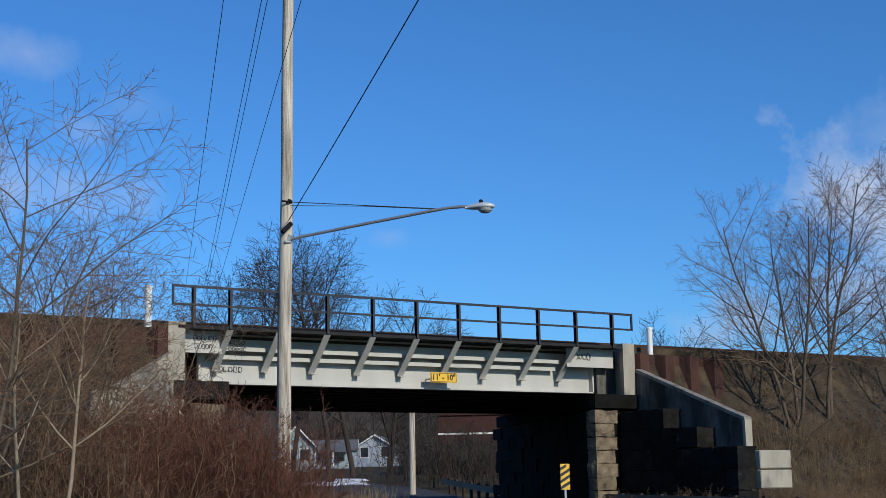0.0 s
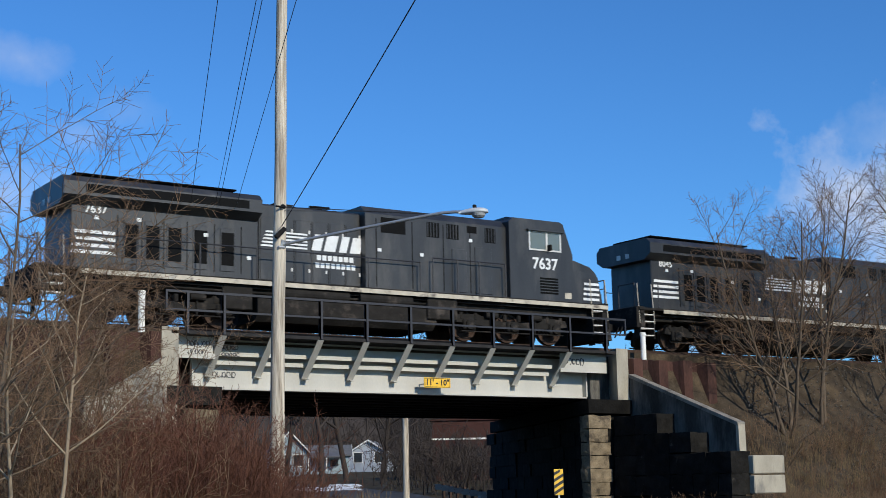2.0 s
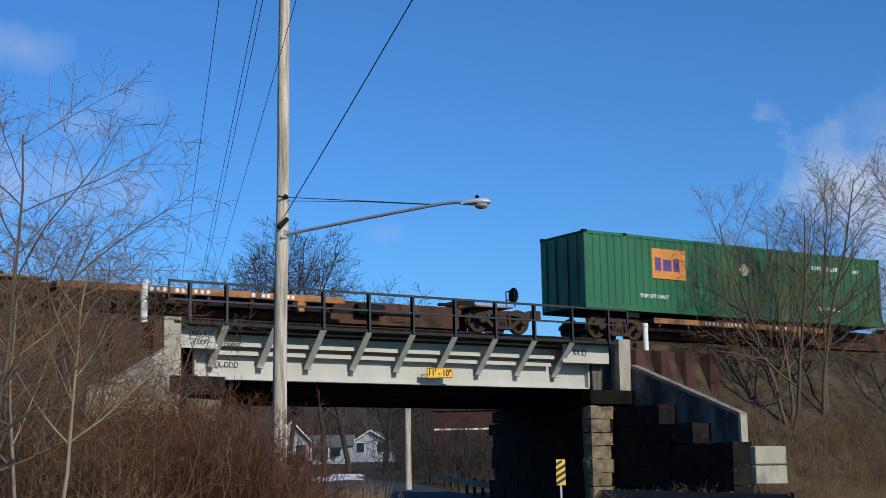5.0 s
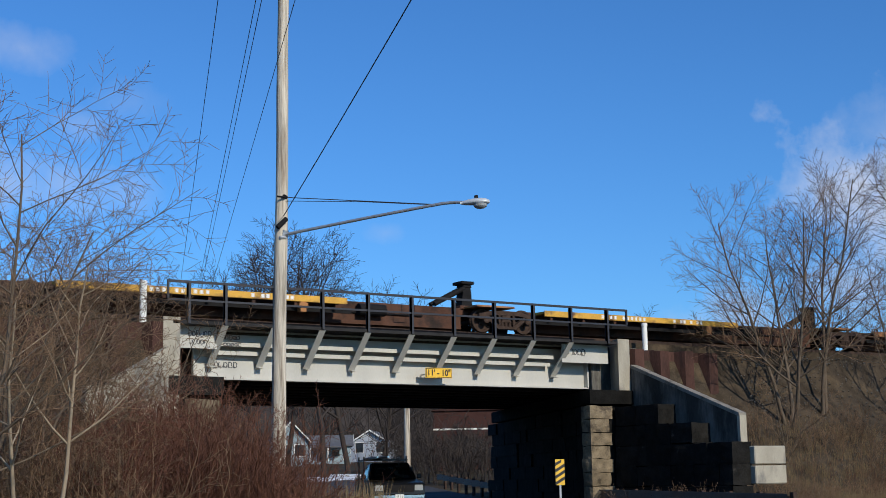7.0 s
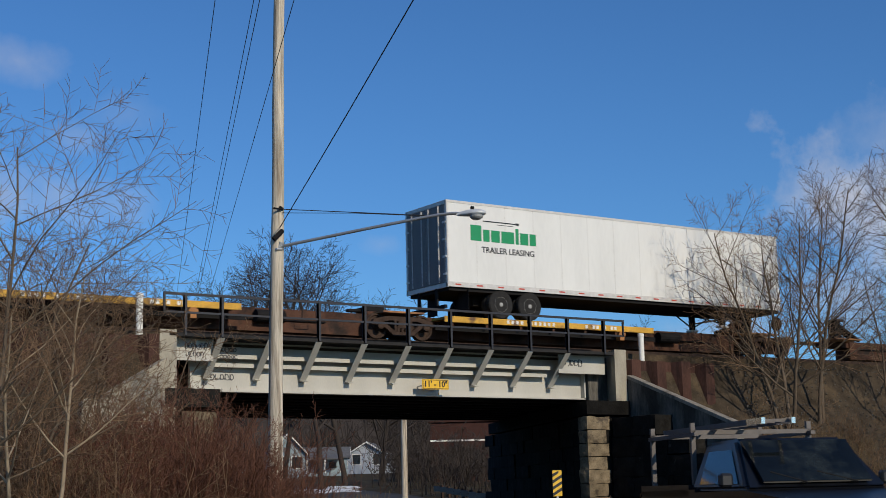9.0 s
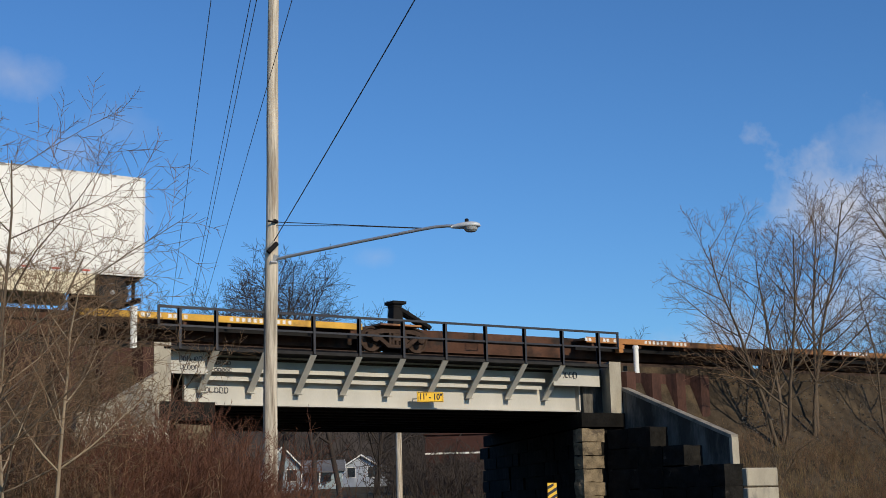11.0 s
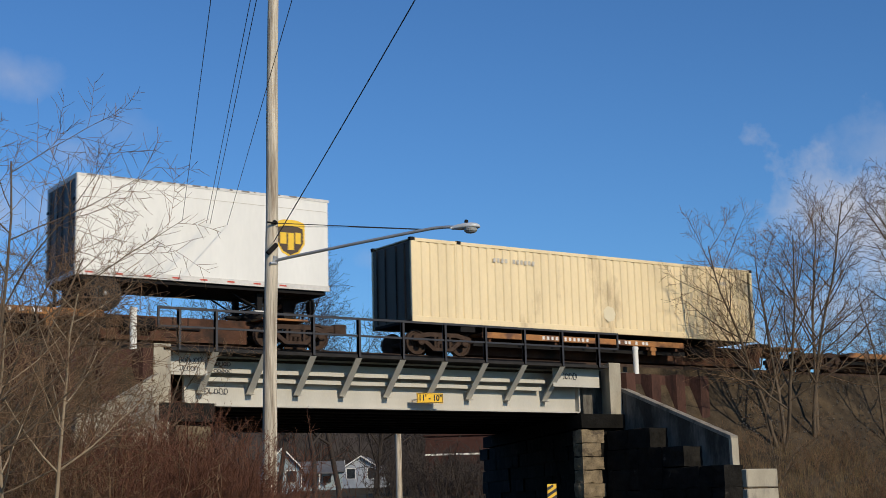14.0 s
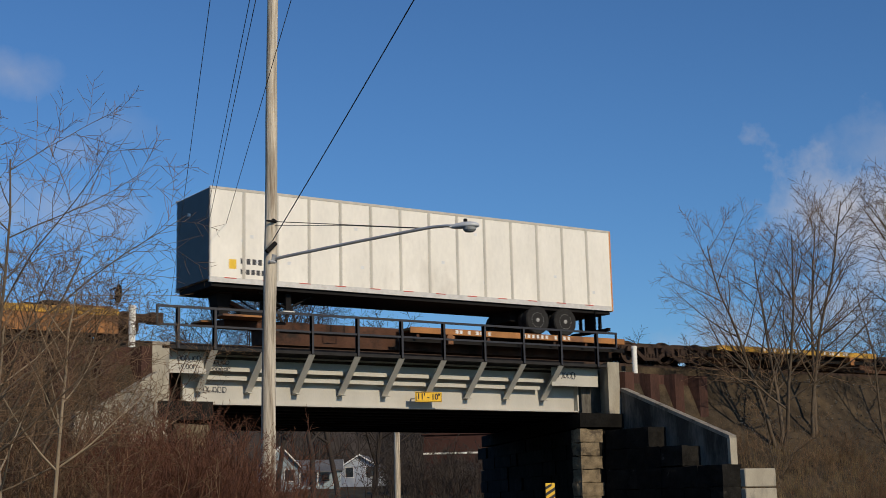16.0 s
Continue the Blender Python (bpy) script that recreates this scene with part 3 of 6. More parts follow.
for k, (x, z) in enumerate(((33.0, 0.0), (33.0, -0.62))):
    blk = tagged(part("concrete_block", boxes((x - 0.1, x + 1.3, 31.85, 32.45, bz(z + 0.30), bz(z + 0.88)), bev=0.03), M_CONC), "rough pale concrete block at the end of the wing wall", "block", "blocks beside the wing wall")

# stones, laid in courses, of the near faces
rs = random.Random(11)


def stone(name_parent, x0, x1, y0, y1, z0, z1, material):
    """A hewn block with a rough, uneven face and broken edges."""
    bms = bmesh.new()
    g = 0.003
    box(bms, x0 + g, x1 - g, y0 + g, y1 - g, z0 + g, z1 - g)
    bmesh.ops.subdivide_edges(bms, edges=bms.edges[:], cuts=3, use_grid_fill=True)
    mid = Vector(((x0 + x1) / 2, (y0 + y1) / 2, (z0 + z1) / 2))
    half = Vector(((x1 - x0) / 2, (y1 - y0) / 2, (z1 - z0) / 2))
    o = rs.uniform(0, 50)
    push = rs.uniform(-0.012, 0.012)
    for v in bms.verts:
        r = [abs(v.co[i] - mid[i]) / half[i] for i in range(3)]
        edge = sorted(r)[1]
        c = v.co
        w = 0.05 * noise.noise((c.x * 2.1 + o, c.y * 2.1, c.z * 2.6)) + 0.03 * noise.noise((c.x * 6, c.y * 6 + o, c.z * 6))
        n = Vector([(1 if c[i] > mid[i] else -1) if r[i] > 0.95 else 0 for i in range(3)])
        v.co += n.normalized() * (w + push - (0.014 if edge > 0.95 else 0.0))
    return part("stone", bms, material, name_parent)


for k in range(9):
    z = bz(-1.7) + 0.46 * k
    z1 = min(z + 0.46, bz(2.48))
    stone(abut_r, RIGHT, RIGHT + (0.85 if k % 2 else 1.0), NEAR, NEAR + 0.5, z, z1, M_STONEL)
    stone(abut_l, LEFT - (0.85 if k % 2 else 1.1), LEFT, NEAR, NEAR + 0.5, z, z1, M_STONEL)
# its near-black colour holds the shade of this side as well as soot
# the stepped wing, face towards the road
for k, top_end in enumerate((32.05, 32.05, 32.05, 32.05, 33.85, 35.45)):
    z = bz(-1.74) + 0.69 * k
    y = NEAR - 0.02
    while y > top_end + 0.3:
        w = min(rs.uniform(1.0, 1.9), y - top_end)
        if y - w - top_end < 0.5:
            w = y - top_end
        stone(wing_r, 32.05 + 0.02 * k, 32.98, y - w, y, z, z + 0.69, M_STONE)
        y -= w
course = [bz(-1.55) + 0.5 * k for k in range(9)]
# shade under the deck is painted in through the near-black stone
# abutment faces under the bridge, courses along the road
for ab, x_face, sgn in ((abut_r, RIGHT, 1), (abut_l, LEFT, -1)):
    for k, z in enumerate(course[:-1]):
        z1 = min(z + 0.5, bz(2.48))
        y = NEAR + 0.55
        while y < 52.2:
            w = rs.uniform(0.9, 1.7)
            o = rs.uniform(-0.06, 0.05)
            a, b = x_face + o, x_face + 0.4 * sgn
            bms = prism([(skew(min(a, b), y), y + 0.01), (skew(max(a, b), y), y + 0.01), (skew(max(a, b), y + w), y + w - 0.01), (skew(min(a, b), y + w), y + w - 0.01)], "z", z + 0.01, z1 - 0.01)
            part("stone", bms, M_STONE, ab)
            y += w


# sheet piling that holds the ballast
def piling(name, x0, x1, y, z0, z1, dips):
    thing = empty(name, pose(0, 0, 0), "rust-brown interlocking steel sheet piles holding the track bed", "sheet piling", kind="structure")
    x, k = x0, 0
    while x < x1:
        w = 0.6
        out = 0.06 if k % 2 else -0.32
        zt = z1 + rs.uniform(-0.03, 0.03)
        part("pile", prism([(x, y - 0.11), (x + 0.09, y + out), (x + w - 0.09, y + out), (x + w, y - 0.11), (x + w, y - 0.098), (x + w - 0.085, y + out + 0.012), (x + 0.085, y + out + 0.012), (x, y - 0.098)], "z", z0 + dips * (x - x0), zt), M_PILE, thing)
        x += w
        k += 1
    return thing


piling("sheet_piling_east", 33.15, 37.3, NEAR + 0.35, bz(2.2), bz(4.47), 0.0)
piling("sheet_piling_west", 3.0, 15.3, NEAR + 0.35, bz(2.4), bz(4.60), 0.0)
for x, zt in ((15.0, 5.86), (34.2, 5.50)):
    pipe = tagged(part("marker_pipe", lathe([(0.10, bz(4.0)), (0.10, bz(zt) - 0.12), (0.115, bz(zt) - 0.12), (0.115, bz(zt) - 0.02), (0.09, bz(zt))], "z", 16), M_PIPE),
                  "upright white plastic pipe beside the track", "pipe", "pipes at the bridge ends")
    pipe.location = (x, 38.25, 0)

# hazard marker at the abutment
haz = tagged(part("hazard_marker", boxes((-0.15, 0.15, -0.012, 0.0, bz(-0.24), bz(0.57)), bev=0.004), M_SIGN), "yellow and black striped hazard marker on a post", "sign")
haz.matrix_world = pose(27.85, 35.4, 0, 0, 0, -25)
for k in range(4):
    z = bz(-0.14) + k * 0.2
    part("stripe", prism([(-0.15, z), (-0.15, z - 0.1), (0.15, z + 0.08), (0.15, z + 0.18)] if k < 3 else [(-0.15, z), (-0.15, z - 0.1), (0.05, z + 0.02), (0.05, z + 0.1)], "y", -0.016, -0.012), M_BLACK, haz)
part("post", boxes((-0.03, 0.03, 0.0, 0.05, -0.2, bz(0.5))), M_GALV, haz)

# guard rail along the road's right side beyond and under the bridge
guard = empty("guard_rail", pose(0, 0, 0), "grey steel guard rail along the road under the bridge", "guard rail", kind="structure")
g0 = MID + SIDE * 4.3
pts = [g0 + ROAD * a for a in range(14, 64, 2)]
for k, (p, q) in enumerate(zip(pts, pts[1:])):
    bms = bmesh.new()
    for z0, z1, o in ((0.42, 0.52, 0.0), (0.52, 0.57, 0.05), (0.57, 0.67, 0.0), (0.67, 0.72, 0.05)):
        g = land(p.x, p.y)
        a0, a1 = p - SIDE * o, q - SIDE * o
        vs = [bms.verts.new((*c.xy, g + z)) for c, z in ((a0, z0), (a1, z0), (a1, z1), (a0, z1), (a0 + SIDE * 0.02, z0), (a1 + SIDE * 0.02, z0), (a1 + SIDE * 0.02, z1), (a0 + SIDE * 0.02, z1))]
        for fidx in ((0, 1, 2, 3), (7, 6, 5, 4), (0, 4, 5, 1), (3, 2, 6, 7)):
            bms.faces.new([vs[i] for i in fidx])
    part("rail_section", bms, M_ALULAD, guard)
    c = p + SIDE * 0.12
    part("post", boxes((c.x - 0.06, c.x + 0.06, c.y - 0.06, c.y + 0.06, -0.2, land(c.x, c.y) + 0.75)), M_TRUCK, guard)

# old snow at the kerb and on the lawn
def snow(cx, cy, w, d, seed):
    bms = bmesh.new()
    q = random.Random(seed)
    n = 22
    ring = []
    for i in range(n):
        r = q.uniform(0.6, 1.0)
        x, y = cx + w * r * math.cos(i * math.tau / n), cy + d * r * math.sin(i * math.tau / n)
        ring.append(bms.verts.new((x, y, land(x, y) - 0.05)))
    inner = []
    for v in ring:
        x, y = cx + (v.co.x - cx) * 0.8, cy + (v.co.y - cy) * 0.8
        inner.append(bms.verts.new((x, y, land(x, y) + q.uniform(0.05, 0.14))))
    c = bms.verts.new((cx, cy, land(cx, cy) + 0.15))
    for i in range(n):
        bms.faces.new((ring[i], ring[(i + 1) % n], inner[(i + 1) % n], inner[i]))
        bms.faces.new((inner[i], inner[(i + 1) % n], c))
    return tagged(part("snow_patch", bms, M_SNOW), "thin patch of old snow on the grass", "snow", "snow patches", "stuff")

# ---- the train ----
SPEED = 25.7
TY = 40.19


def nose(t):
    return 42.7 + SPEED * (t - 1.5) + 0.27 * min(t - 1.5, 0)


MOVING = []


def car(name, s, label, category, group="", flip=False):
    """An Empty on the near track, s metres behind the train's nose; x runs forwards."""
    e = empty(name, pose(nose(0) - s, TY, TRACK_Z, 0, 0, 180 if flip else 0), label, category, group)
    MOVING.append((e, s, flip))
    return e


def wheelset(parent, x, r, name="wheel"):
    for sy in (-0.75, 0.75):
        o = part(name, lathe([(r * 0.3, -0.07), (r + 0.025, -0.07), (r + 0.025, -0.03), (r, -0.03), (r * 0.99, 0.07), (r * 0.86, 0.07), (r * 0.8, 0.03), (r * 0.35, 0.03), (r * 0.3, 0.08)], "y", 24) if sy > 0 else
                 lathe([(r * 0.3, 0.07), (r + 0.025, 0.07), (r + 0.025, 0.03), (r, 0.03), (r * 0.99, -0.07), (r * 0.86, -0.07), (r * 0.8, -0.03), (r * 0.35, -0.03), (r * 0.3, -0.08)], "y", 24), M_TRUCK, parent)
        o.location = (x, sy, r)
    part("axle", tubes(((x, -0.7, r), (x, 0.7, r), 0.08)), M_TRUCK, parent)


def freight_truck(parent, x):
    tr = part("truck", boxes((x - 0.18, x + 0.18, -1.05, 1.05, 0.35, 0.62), bev=0.02), M_TRUCK, parent, "rusty cast steel railcar truck")
    for sy in (-1, 1):
        y0, y1 = sorted((sy * 0.92, sy * 1.06))
        bm = bmesh.new()
        sheet_solid(bm, [(x - 1.2, 0.44), (x - 1.15, 0.62), (x - 0.62, 0.74), (x + 0.62, 0.74), (x + 1.15, 0.62), (x + 1.2, 0.44), (x + 0.98, 0.44), (x + 0.9, 0.54), (x + 0.5, 0.6), (x - 0.5, 0.6), (x - 0.9, 0.54), (x - 0.98, 0.44)], "y", y0, y1)
        sheet_solid(bm, [(x - 0.9, 0.5), (x - 0.75, 0.56), (x - 0.3, 0.22), (x + 0.3, 0.22), (x + 0.75, 0.56), (x + 0.9, 0.5), (x + 0.36, 0.1), (x - 0.36, 0.1)], "y", y0, y1)
        for k in (-0.34, 0.26):
            box(bm, x + k, x + k + 0.08, y0, y1, 0.18, 0.62)
        part("side_frame", bm, M_TRUCK, tr)
        part("spring_nest", tubes(*[((x + k, sy * 0.99, 0.2), (x + k, sy * 0.99, 0.42), 0.06) for k in (-0.16, 0, 0.16)]), M_TRUCK, tr)
        for k in (-0.89, 0.89):
            cap = part("bearing_cap", lathe([(0.13, -0.05), (0.13, 0.04), (0.08, 0.06)] if sy > 0 else [(0.13, 0.05), (0.13, -0.04), (0.08, -0.06)], "y", 12), M_TRUCK, tr)
            cap.location = (x + k, sy * 1.08, 0.42)
    for k in (-0.89, 0.89):
        wheelset(tr, x + k, 0.42)


def hitch(parent, x, up=True):
    h = part("trailer_hitch", boxes((x - 0.45, x + 0.45, -0.4, 0.4, 0.82, 0.96), bev=0.03), M_RUST, parent, "folding steel trailer hitch stand")
    if up:
        part("upright", prism([(x - 0.26, 0.95), (x + 0.2, 0.95), (x + 0.14, 1.72), (x - 0.14, 1.72)], "y", -0.2, 0.2), M_UNDER, h)
        part("top_plate", boxes((x - 0.3, x + 0.24, -0.3, 0.3, 1.73, 1.84), (x - 0.17, x + 0.17, -0.22, 0.22, 1.62, 1.76), bev=0.02), M_UNDER, h)
        part("strut", tubes(((x - 0.1, -0.14, 1.6), (x - 1.35, -0.14, 0.98), 0.085), ((x - 0.1, 0.14, 1.6), (x - 1.35, 0.14, 0.98), 0.085)), M_UNDER, h)
    else:
        part("top_plate", boxes((x - 0.5, x + 0.3, -0.35, 0.35, 0.96, 1.12), (x - 1.0, x - 0.5, -0.12, 0.12, 0.95, 1.05), bev=0.03), M_UNDER, h)


def spine_car(name, length, lead, up, deck_mat, long_deck):
    """One platform of an articulated spine car: from its leading truck (x 0) back to the next (x -length)."""
    e = empty(name, pose(0, 0, 0), "brown articulated spine car platform with worn coloured wheel decks", "railcar", "platforms of the train")
    L = length
    part("centre_sill", prism([(-0.4, 0.12), (0.4, 0.12), (0.4, 0.86), (-0.4, 0.86)], "x", -L + 1.4, -1.4), M_RUST, e)
    part("sill_neck", prism([(-L + 0.1, 0.62), (-L + 0.1, 0.86), (-L + 1.6, 0.86), (-L + 2.4, 0.84), (-L + 2.4, 0.42), (-L + 1.9, 0.42), (-L + 1.3, 0.62)], "y", -0.34, 0.34), M_RUST, e)
    part("sill_neck", prism([(-0.1, 0.62), (-0.1, 0.86), (-1.6, 0.86), (-2.4, 0.84), (-2.4, 0.42), (-1.9, 0.42), (-1.3, 0.62)], "y", -0.34, 0.34), M_RUST, e)
    d0, d1 = (-L + 1.5, -6.4) if long_deck is True else (-L + 1.5, -L + 9.0)
    if long_deck == "full":
        d1 = 0.5
        for sy in (-1, 1):
            part("side_plate", boxes((d0, d1, *sorted((sy * 1.2, sy * 1.24)), 0.1, 0.61)), M_DECKO, e, "worn orange side plate")
    for sy in (-1, 1):
        y0, y1 = sorted((sy * 0.5, sy * 1.24))
        deck = part("wheel_deck", boxes((d0, d1, y0, y1, 0.72, 0.80)), deck_mat, e, "worn painted steel wheel deck")
        ye = sorted((sy * 1.24, sy * 1.29))
        part("side_rail", boxes((d0, d1, *ye, 0.62, 0.83), bev=0.012), deck_mat, deck)
        split("outrigger", boxes(*[(d0 + 0.3 + k * (d1 - d0 - 0.7) / 6, d0 + 0.4 + k * (d1 - d0 - 0.7) / 6, *sorted((sy * 0.36, sy * 1.22)), 0.5, 0.72) for k in range(7)]), M_RUST, deck)
        part("stencil", boxes(*[(d0 + 2.6 + k * 0.2, d0 + 2.7 + k * 0.2, *sorted((sy * 1.29, sy * 1.293)), 0.67, 0.79) for k in (0, 1, 2, 3, 5, 6, 7, 8, 9, 10)],
                              *[(d0 + 6.1 + k * 0.17, d0 + 6.21 + k * 0.17, *sorted((sy * 1.29, sy * 1.293)), 0.67, 0.79) for k in (0, 2, 3, 5, 7, 8)]), M_WHITE, deck, "rows of plain white stencil bars")["kind"] = "stuff"
        part("lower_beam", boxes((d0 - 0.2, d1 + 0.3, *sorted((sy * 0.95, sy * 1.0)), 0.36, 0.52)), M_UNDER, e)
        # end platforms, ladders and brake gear
        part("end_platform", boxes((-1.25, 0.35, *sorted((sy * 0.4, sy * 1.2)), 0.84, 0.90)), M_DECKO, e)
        part("grab_iron", tubes(((-3.6, sy * 0.9, 0.5), (-3.6, sy * 0.9, 0.8), 0.015), ((-4.1, sy * 0.9, 0.5), (-4.1, sy * 0.9, 0.8), 0.015), ((-3.6, sy * 0.9, 0.5), (-4.1, sy * 0.9, 0.5), 0.015), n=5), M_UNDER, e)
        split("guide_post", boxes((d1 - 1.7, d1 - 1.5, *sorted((sy * 1.1, sy * 1.32)), 0.3, 0.62), (d1 - 1.75, d1 - 1.45, *sorted((sy * 1.2, sy * 1.33)), 0.45, 0.58)), M_DECKO, e)
    part("air_reservoir", tubes(((-5.6, -0.6, 0.58), (-4.6, -0.6, 0.58), 0.2), n=14), M_UNDER, e)
    part("brake_rod", tubes(((-3, -0.45, 0.5), (-9, -0.45, 0.5), 0.03), ((-2.0, 0.45, 0.55), (-9, 0.45, 0.55), 0.03), n=6), M_UNDER, e)
    hitch(e, -0.95, up)
    freight_truck(e, -L)
    part("articulation", boxes((-L - 0.5, -L + 0.5, -0.3, 0.3, 0.62, 0.84), bev=0.04), M_UNDER, e)
    if lead:
        freight_truck(e, 0)
        part("coupler", boxes((0.3, 2.1, -0.14, 0.14, 0.66, 0.9), (1.9, 2.35, -0.2, 0.2, 0.62, 0.96), bev=0.03), M_TRUCK, e)
        part("end_frame", tubes(((0.5, -1.1, 0.9), (0.5, -1.1, 1.5), 0.025), ((0.5, -0.6, 0.9), (0.5, -0.6, 1.5), 0.025), ((0.5, -1.1, 1.5), (0.5, -0.6, 1.5), 0.025), ((0.5, -1.1, 1.2), (0.5, -0.6, 1.2), 0.02), n=6), M_UNDER, e)
        part("brake_wheel", lathe([(0.24, 0.0), (0.28, 0.02), (0.28, 0.05), (0.2, 0.05), (0.05, 0.03)], "x", 18), M_UNDER, e).location = (0.6, -0.85, 1.35)
    return e


def put(master, s, flip=False):
    o = copy_thing(master, pose(nose(0) - s, TY, TRACK_Z, 0, 0, 180 if flip else 0))
    MOVING.append((o, s, flip))
    return o


U = {}
for key, (length, lead, up, dm, ld) in dict(a=(17.3, True, False, M_DECKO, True), b=(17.3, False, False, M_DECKO, True), u=(17.4, False, True, M_DECKY, True), c=(17.3, True, False, M_DECKY, True),
                                            r=(17.3, False, True, M_DECKO, False), s=(17.3, False, False, M_DECKY, True), d=(17.3, True, False, M_DECKY, "full")).items():
    U[key] = spine_car("spine_car", length, lead, up, dm, ld)
used = set()


def unit(key, s0, s1, flip=False):
    s = s1 if flip else s0
    if key in used:
        return put(U[key], s, flip)
    used.add(key)
    U[key].matrix_world = pose(nose(0) - s, TY, TRACK_Z, 0, 0, 180 if flip else 0)
    MOVING.append((U[key], s, flip))


for row in (("a", 46.7, 63.6), ("r", 63.6, 81.0, True), ("b", 81.6, 99.5), ("a", 104.2, 120.6), ("b", 120.6, 138), ("u", 138, 155.5), ("u", 155.5, 172.8), ("r", 172.8, 189.5, True),
            ("c", 193.6, 210.5), ("s", 210.5, 228), ("b", 228, 245.3), ("r", 245.3, 262.7, True), ("s", 262.7, 279.6, True), ("a", 283.9, 301), ("b", 301.5, 320), ("b", 320.3, 338.9),
            ("a", 343.2, 360), ("s", 360.5, 379.5), ("b", 379.7, 396.8, True), ("d", 401, 417.5), ("s", 418, 435)):
    unit(*row)


# ---- road trailers on the cars ----
def tyre_pair(parent, x, y, r=0.5, z=0.0, name="wheel"):
    sy = -1 if y < 0 else 1
    for k, off in enumerate((0.0, -0.3)):
        yy = y + sy * off
        w = part("wheel", lathe([(r * 0.55, -0.12), (r * 0.93, -0.13), (r, -0.09), (r, 0.09), (r * 0.93, 0.13), (r * 0.55, 0.12)], "y", 28), M_TYRE, parent, "worn black road tyre")
        w.location = (x, yy, z + r)
        if off == 0.0:
            part("rim", lathe([(r * 0.56, sy * 0.10), (r * 0.52, sy * 0.125), (r * 0.46, sy * 0.085), (r * 0.34, sy * 0.06), (r * 0.2, sy * 0.06), (r * 0.14, sy * 0.13), (0.01, sy * 0.14)], "y", 20), M_RIM, w, "steel wheel rim")


TF, TT = 1.84, 4.83    # trailer floor and roof over the rail


def trailer(s0, s1, reverse, side, end, label, category="semi-trailer", ribs=0, seams=0, skirt=False, axles=2, tape=True, orange=False, lean=0.0, top=TT):
    """A van trailer; x 0 at its leading end on the train, its own rear at -L, or at 0 when it rides backwards."""
    L = s1 - s0
    e = empty("semi_trailer" if L > 10 else "short_trailer", pose(nose(0) - s0, TY, TRACK_Z), label, category, "trailers on the train")
    MOVING.append((e, s0, False))
    W = 1.295
    f, b = (-L, 0) if reverse else (0, -L)      # front and rear of the trailer itself
    sg = 1 if f > b else -1                     # towards the front
    lo, hi = min(f, b), max(f, b)
    bm = boxes((lo + 0.02, hi - 0.02, -W, W, TF + 0.1, top), bev=0.03)
    part("body", bm, side, e)
    split("roof_cap", boxes((lo, hi, -W - 0.012, -W + 0.06, top - 0.07, top + 0.015), (lo, hi, W - 0.06, W + 0.012, top - 0.07, top + 0.015)), M_ALU if not orange else M_RIB, e, "aluminium top rail")
    split("bottom_rail", boxes((lo, hi, -W - 0.014, -W + 0.06, TF, TF + 0.17), (lo, hi, W - 0.06, W + 0.014, TF, TF + 0.17)), M_ALU, e)
    part("floor_frame", boxes((lo + 0.1, hi - 0.1, -W + 0.08, W - 0.08, TF - 0.12, TF + 0.1)), M_UNDER, e)
    # rear frame with two doors
    rx0, rx1 = sorted((b, b + sg * 0.06))
    part("rear_frame", boxes((rx0, rx1, -W - 0.02, -W + 0.10, TF, top), (rx0, rx1, W - 0.10, W + 0.02, TF, top), (rx0, rx1, -W, W, TF - 0.02, TF + 0.14), (rx0, rx1, -W, W, top - 0.12, top + 0.02), bev=0.01),
         M_ORANGE if orange else M_ALU, e, "orange weathered rear frame" if orange else "metal rear frame")
    # door colour is darkened to paint in the shade of the trailer's end
    for sy in (-1, 1):
        y0, y1 = sorted((sy * 0.02, sy * (W - 0.11)))
        dx = sorted((b - sg * 0.01, b + sg * 0.03))
        d = part("door", boxes((*dx, y0, y1, TF + 0.15, top - 0.13), bev=0.008), end, e, "swing door with the end's shade in its colour")
        dx = b - sg * 0.035
        split("lock_bar", tubes(*[((dx, sy * yy, TF + 0.18), (dx, sy * yy, top - 0.16), 0.018) for yy in (0.22, 0.85)], n=6), M_UNDER if end is M_VANDARK else M_ALU, d)
        split("hinge", boxes(*[(*sorted((dx, dx + sg * 0.03)), *sorted((sy * (W - 0.2), sy * (W - 0.02))), TF + 0.4 + k * 0.6, TF + 0.47 + k * 0.6) for k in range(4)]), M_UNDER if end is M_VANDARK else M_ALU, d)
    # front takes the same shade-darkened colour as the doors
    part("front_panel", boxes((*sorted((f, f - sg * 0.03)), -W + 0.05, W - 0.05, TF + 0.1, top - 0.03), bev=0.01), end, e)
    # underrun guard
    part("underrun_guard", boxes((*sorted((b, b + sg * 0.1)), -1.1, 1.1, TF - 0.72, TF - 0.6), (*sorted((b, b + sg * 0.08)), -0.62, -0.5, TF - 0.66, TF), (*sorted((b, b + sg * 0.08)), 0.5, 0.62, TF - 0.66, TF)), M_UNDER, e)
    split("mud_flap", boxes((*sorted((b + sg * 0.85, b + sg * 0.86)), -W, -0.65, TF - 0.75, TF - 0.05), (*sorted((b + sg * 0.85, b + sg * 0.86)), 0.65, W, TF - 0.75, TF - 0.05)), M_UNDER, e)
    # running gear
    first = 2.25 if axles == 2 else 0.95
    bog = part("bogie", boxes((*sorted((b + sg * (first - 0.7), b + sg * (first + 1.25 * (axles - 1) + 0.7))), -0.55, 0.55, TF - 0.5, TF - 0.1)), M_UNDER, e)
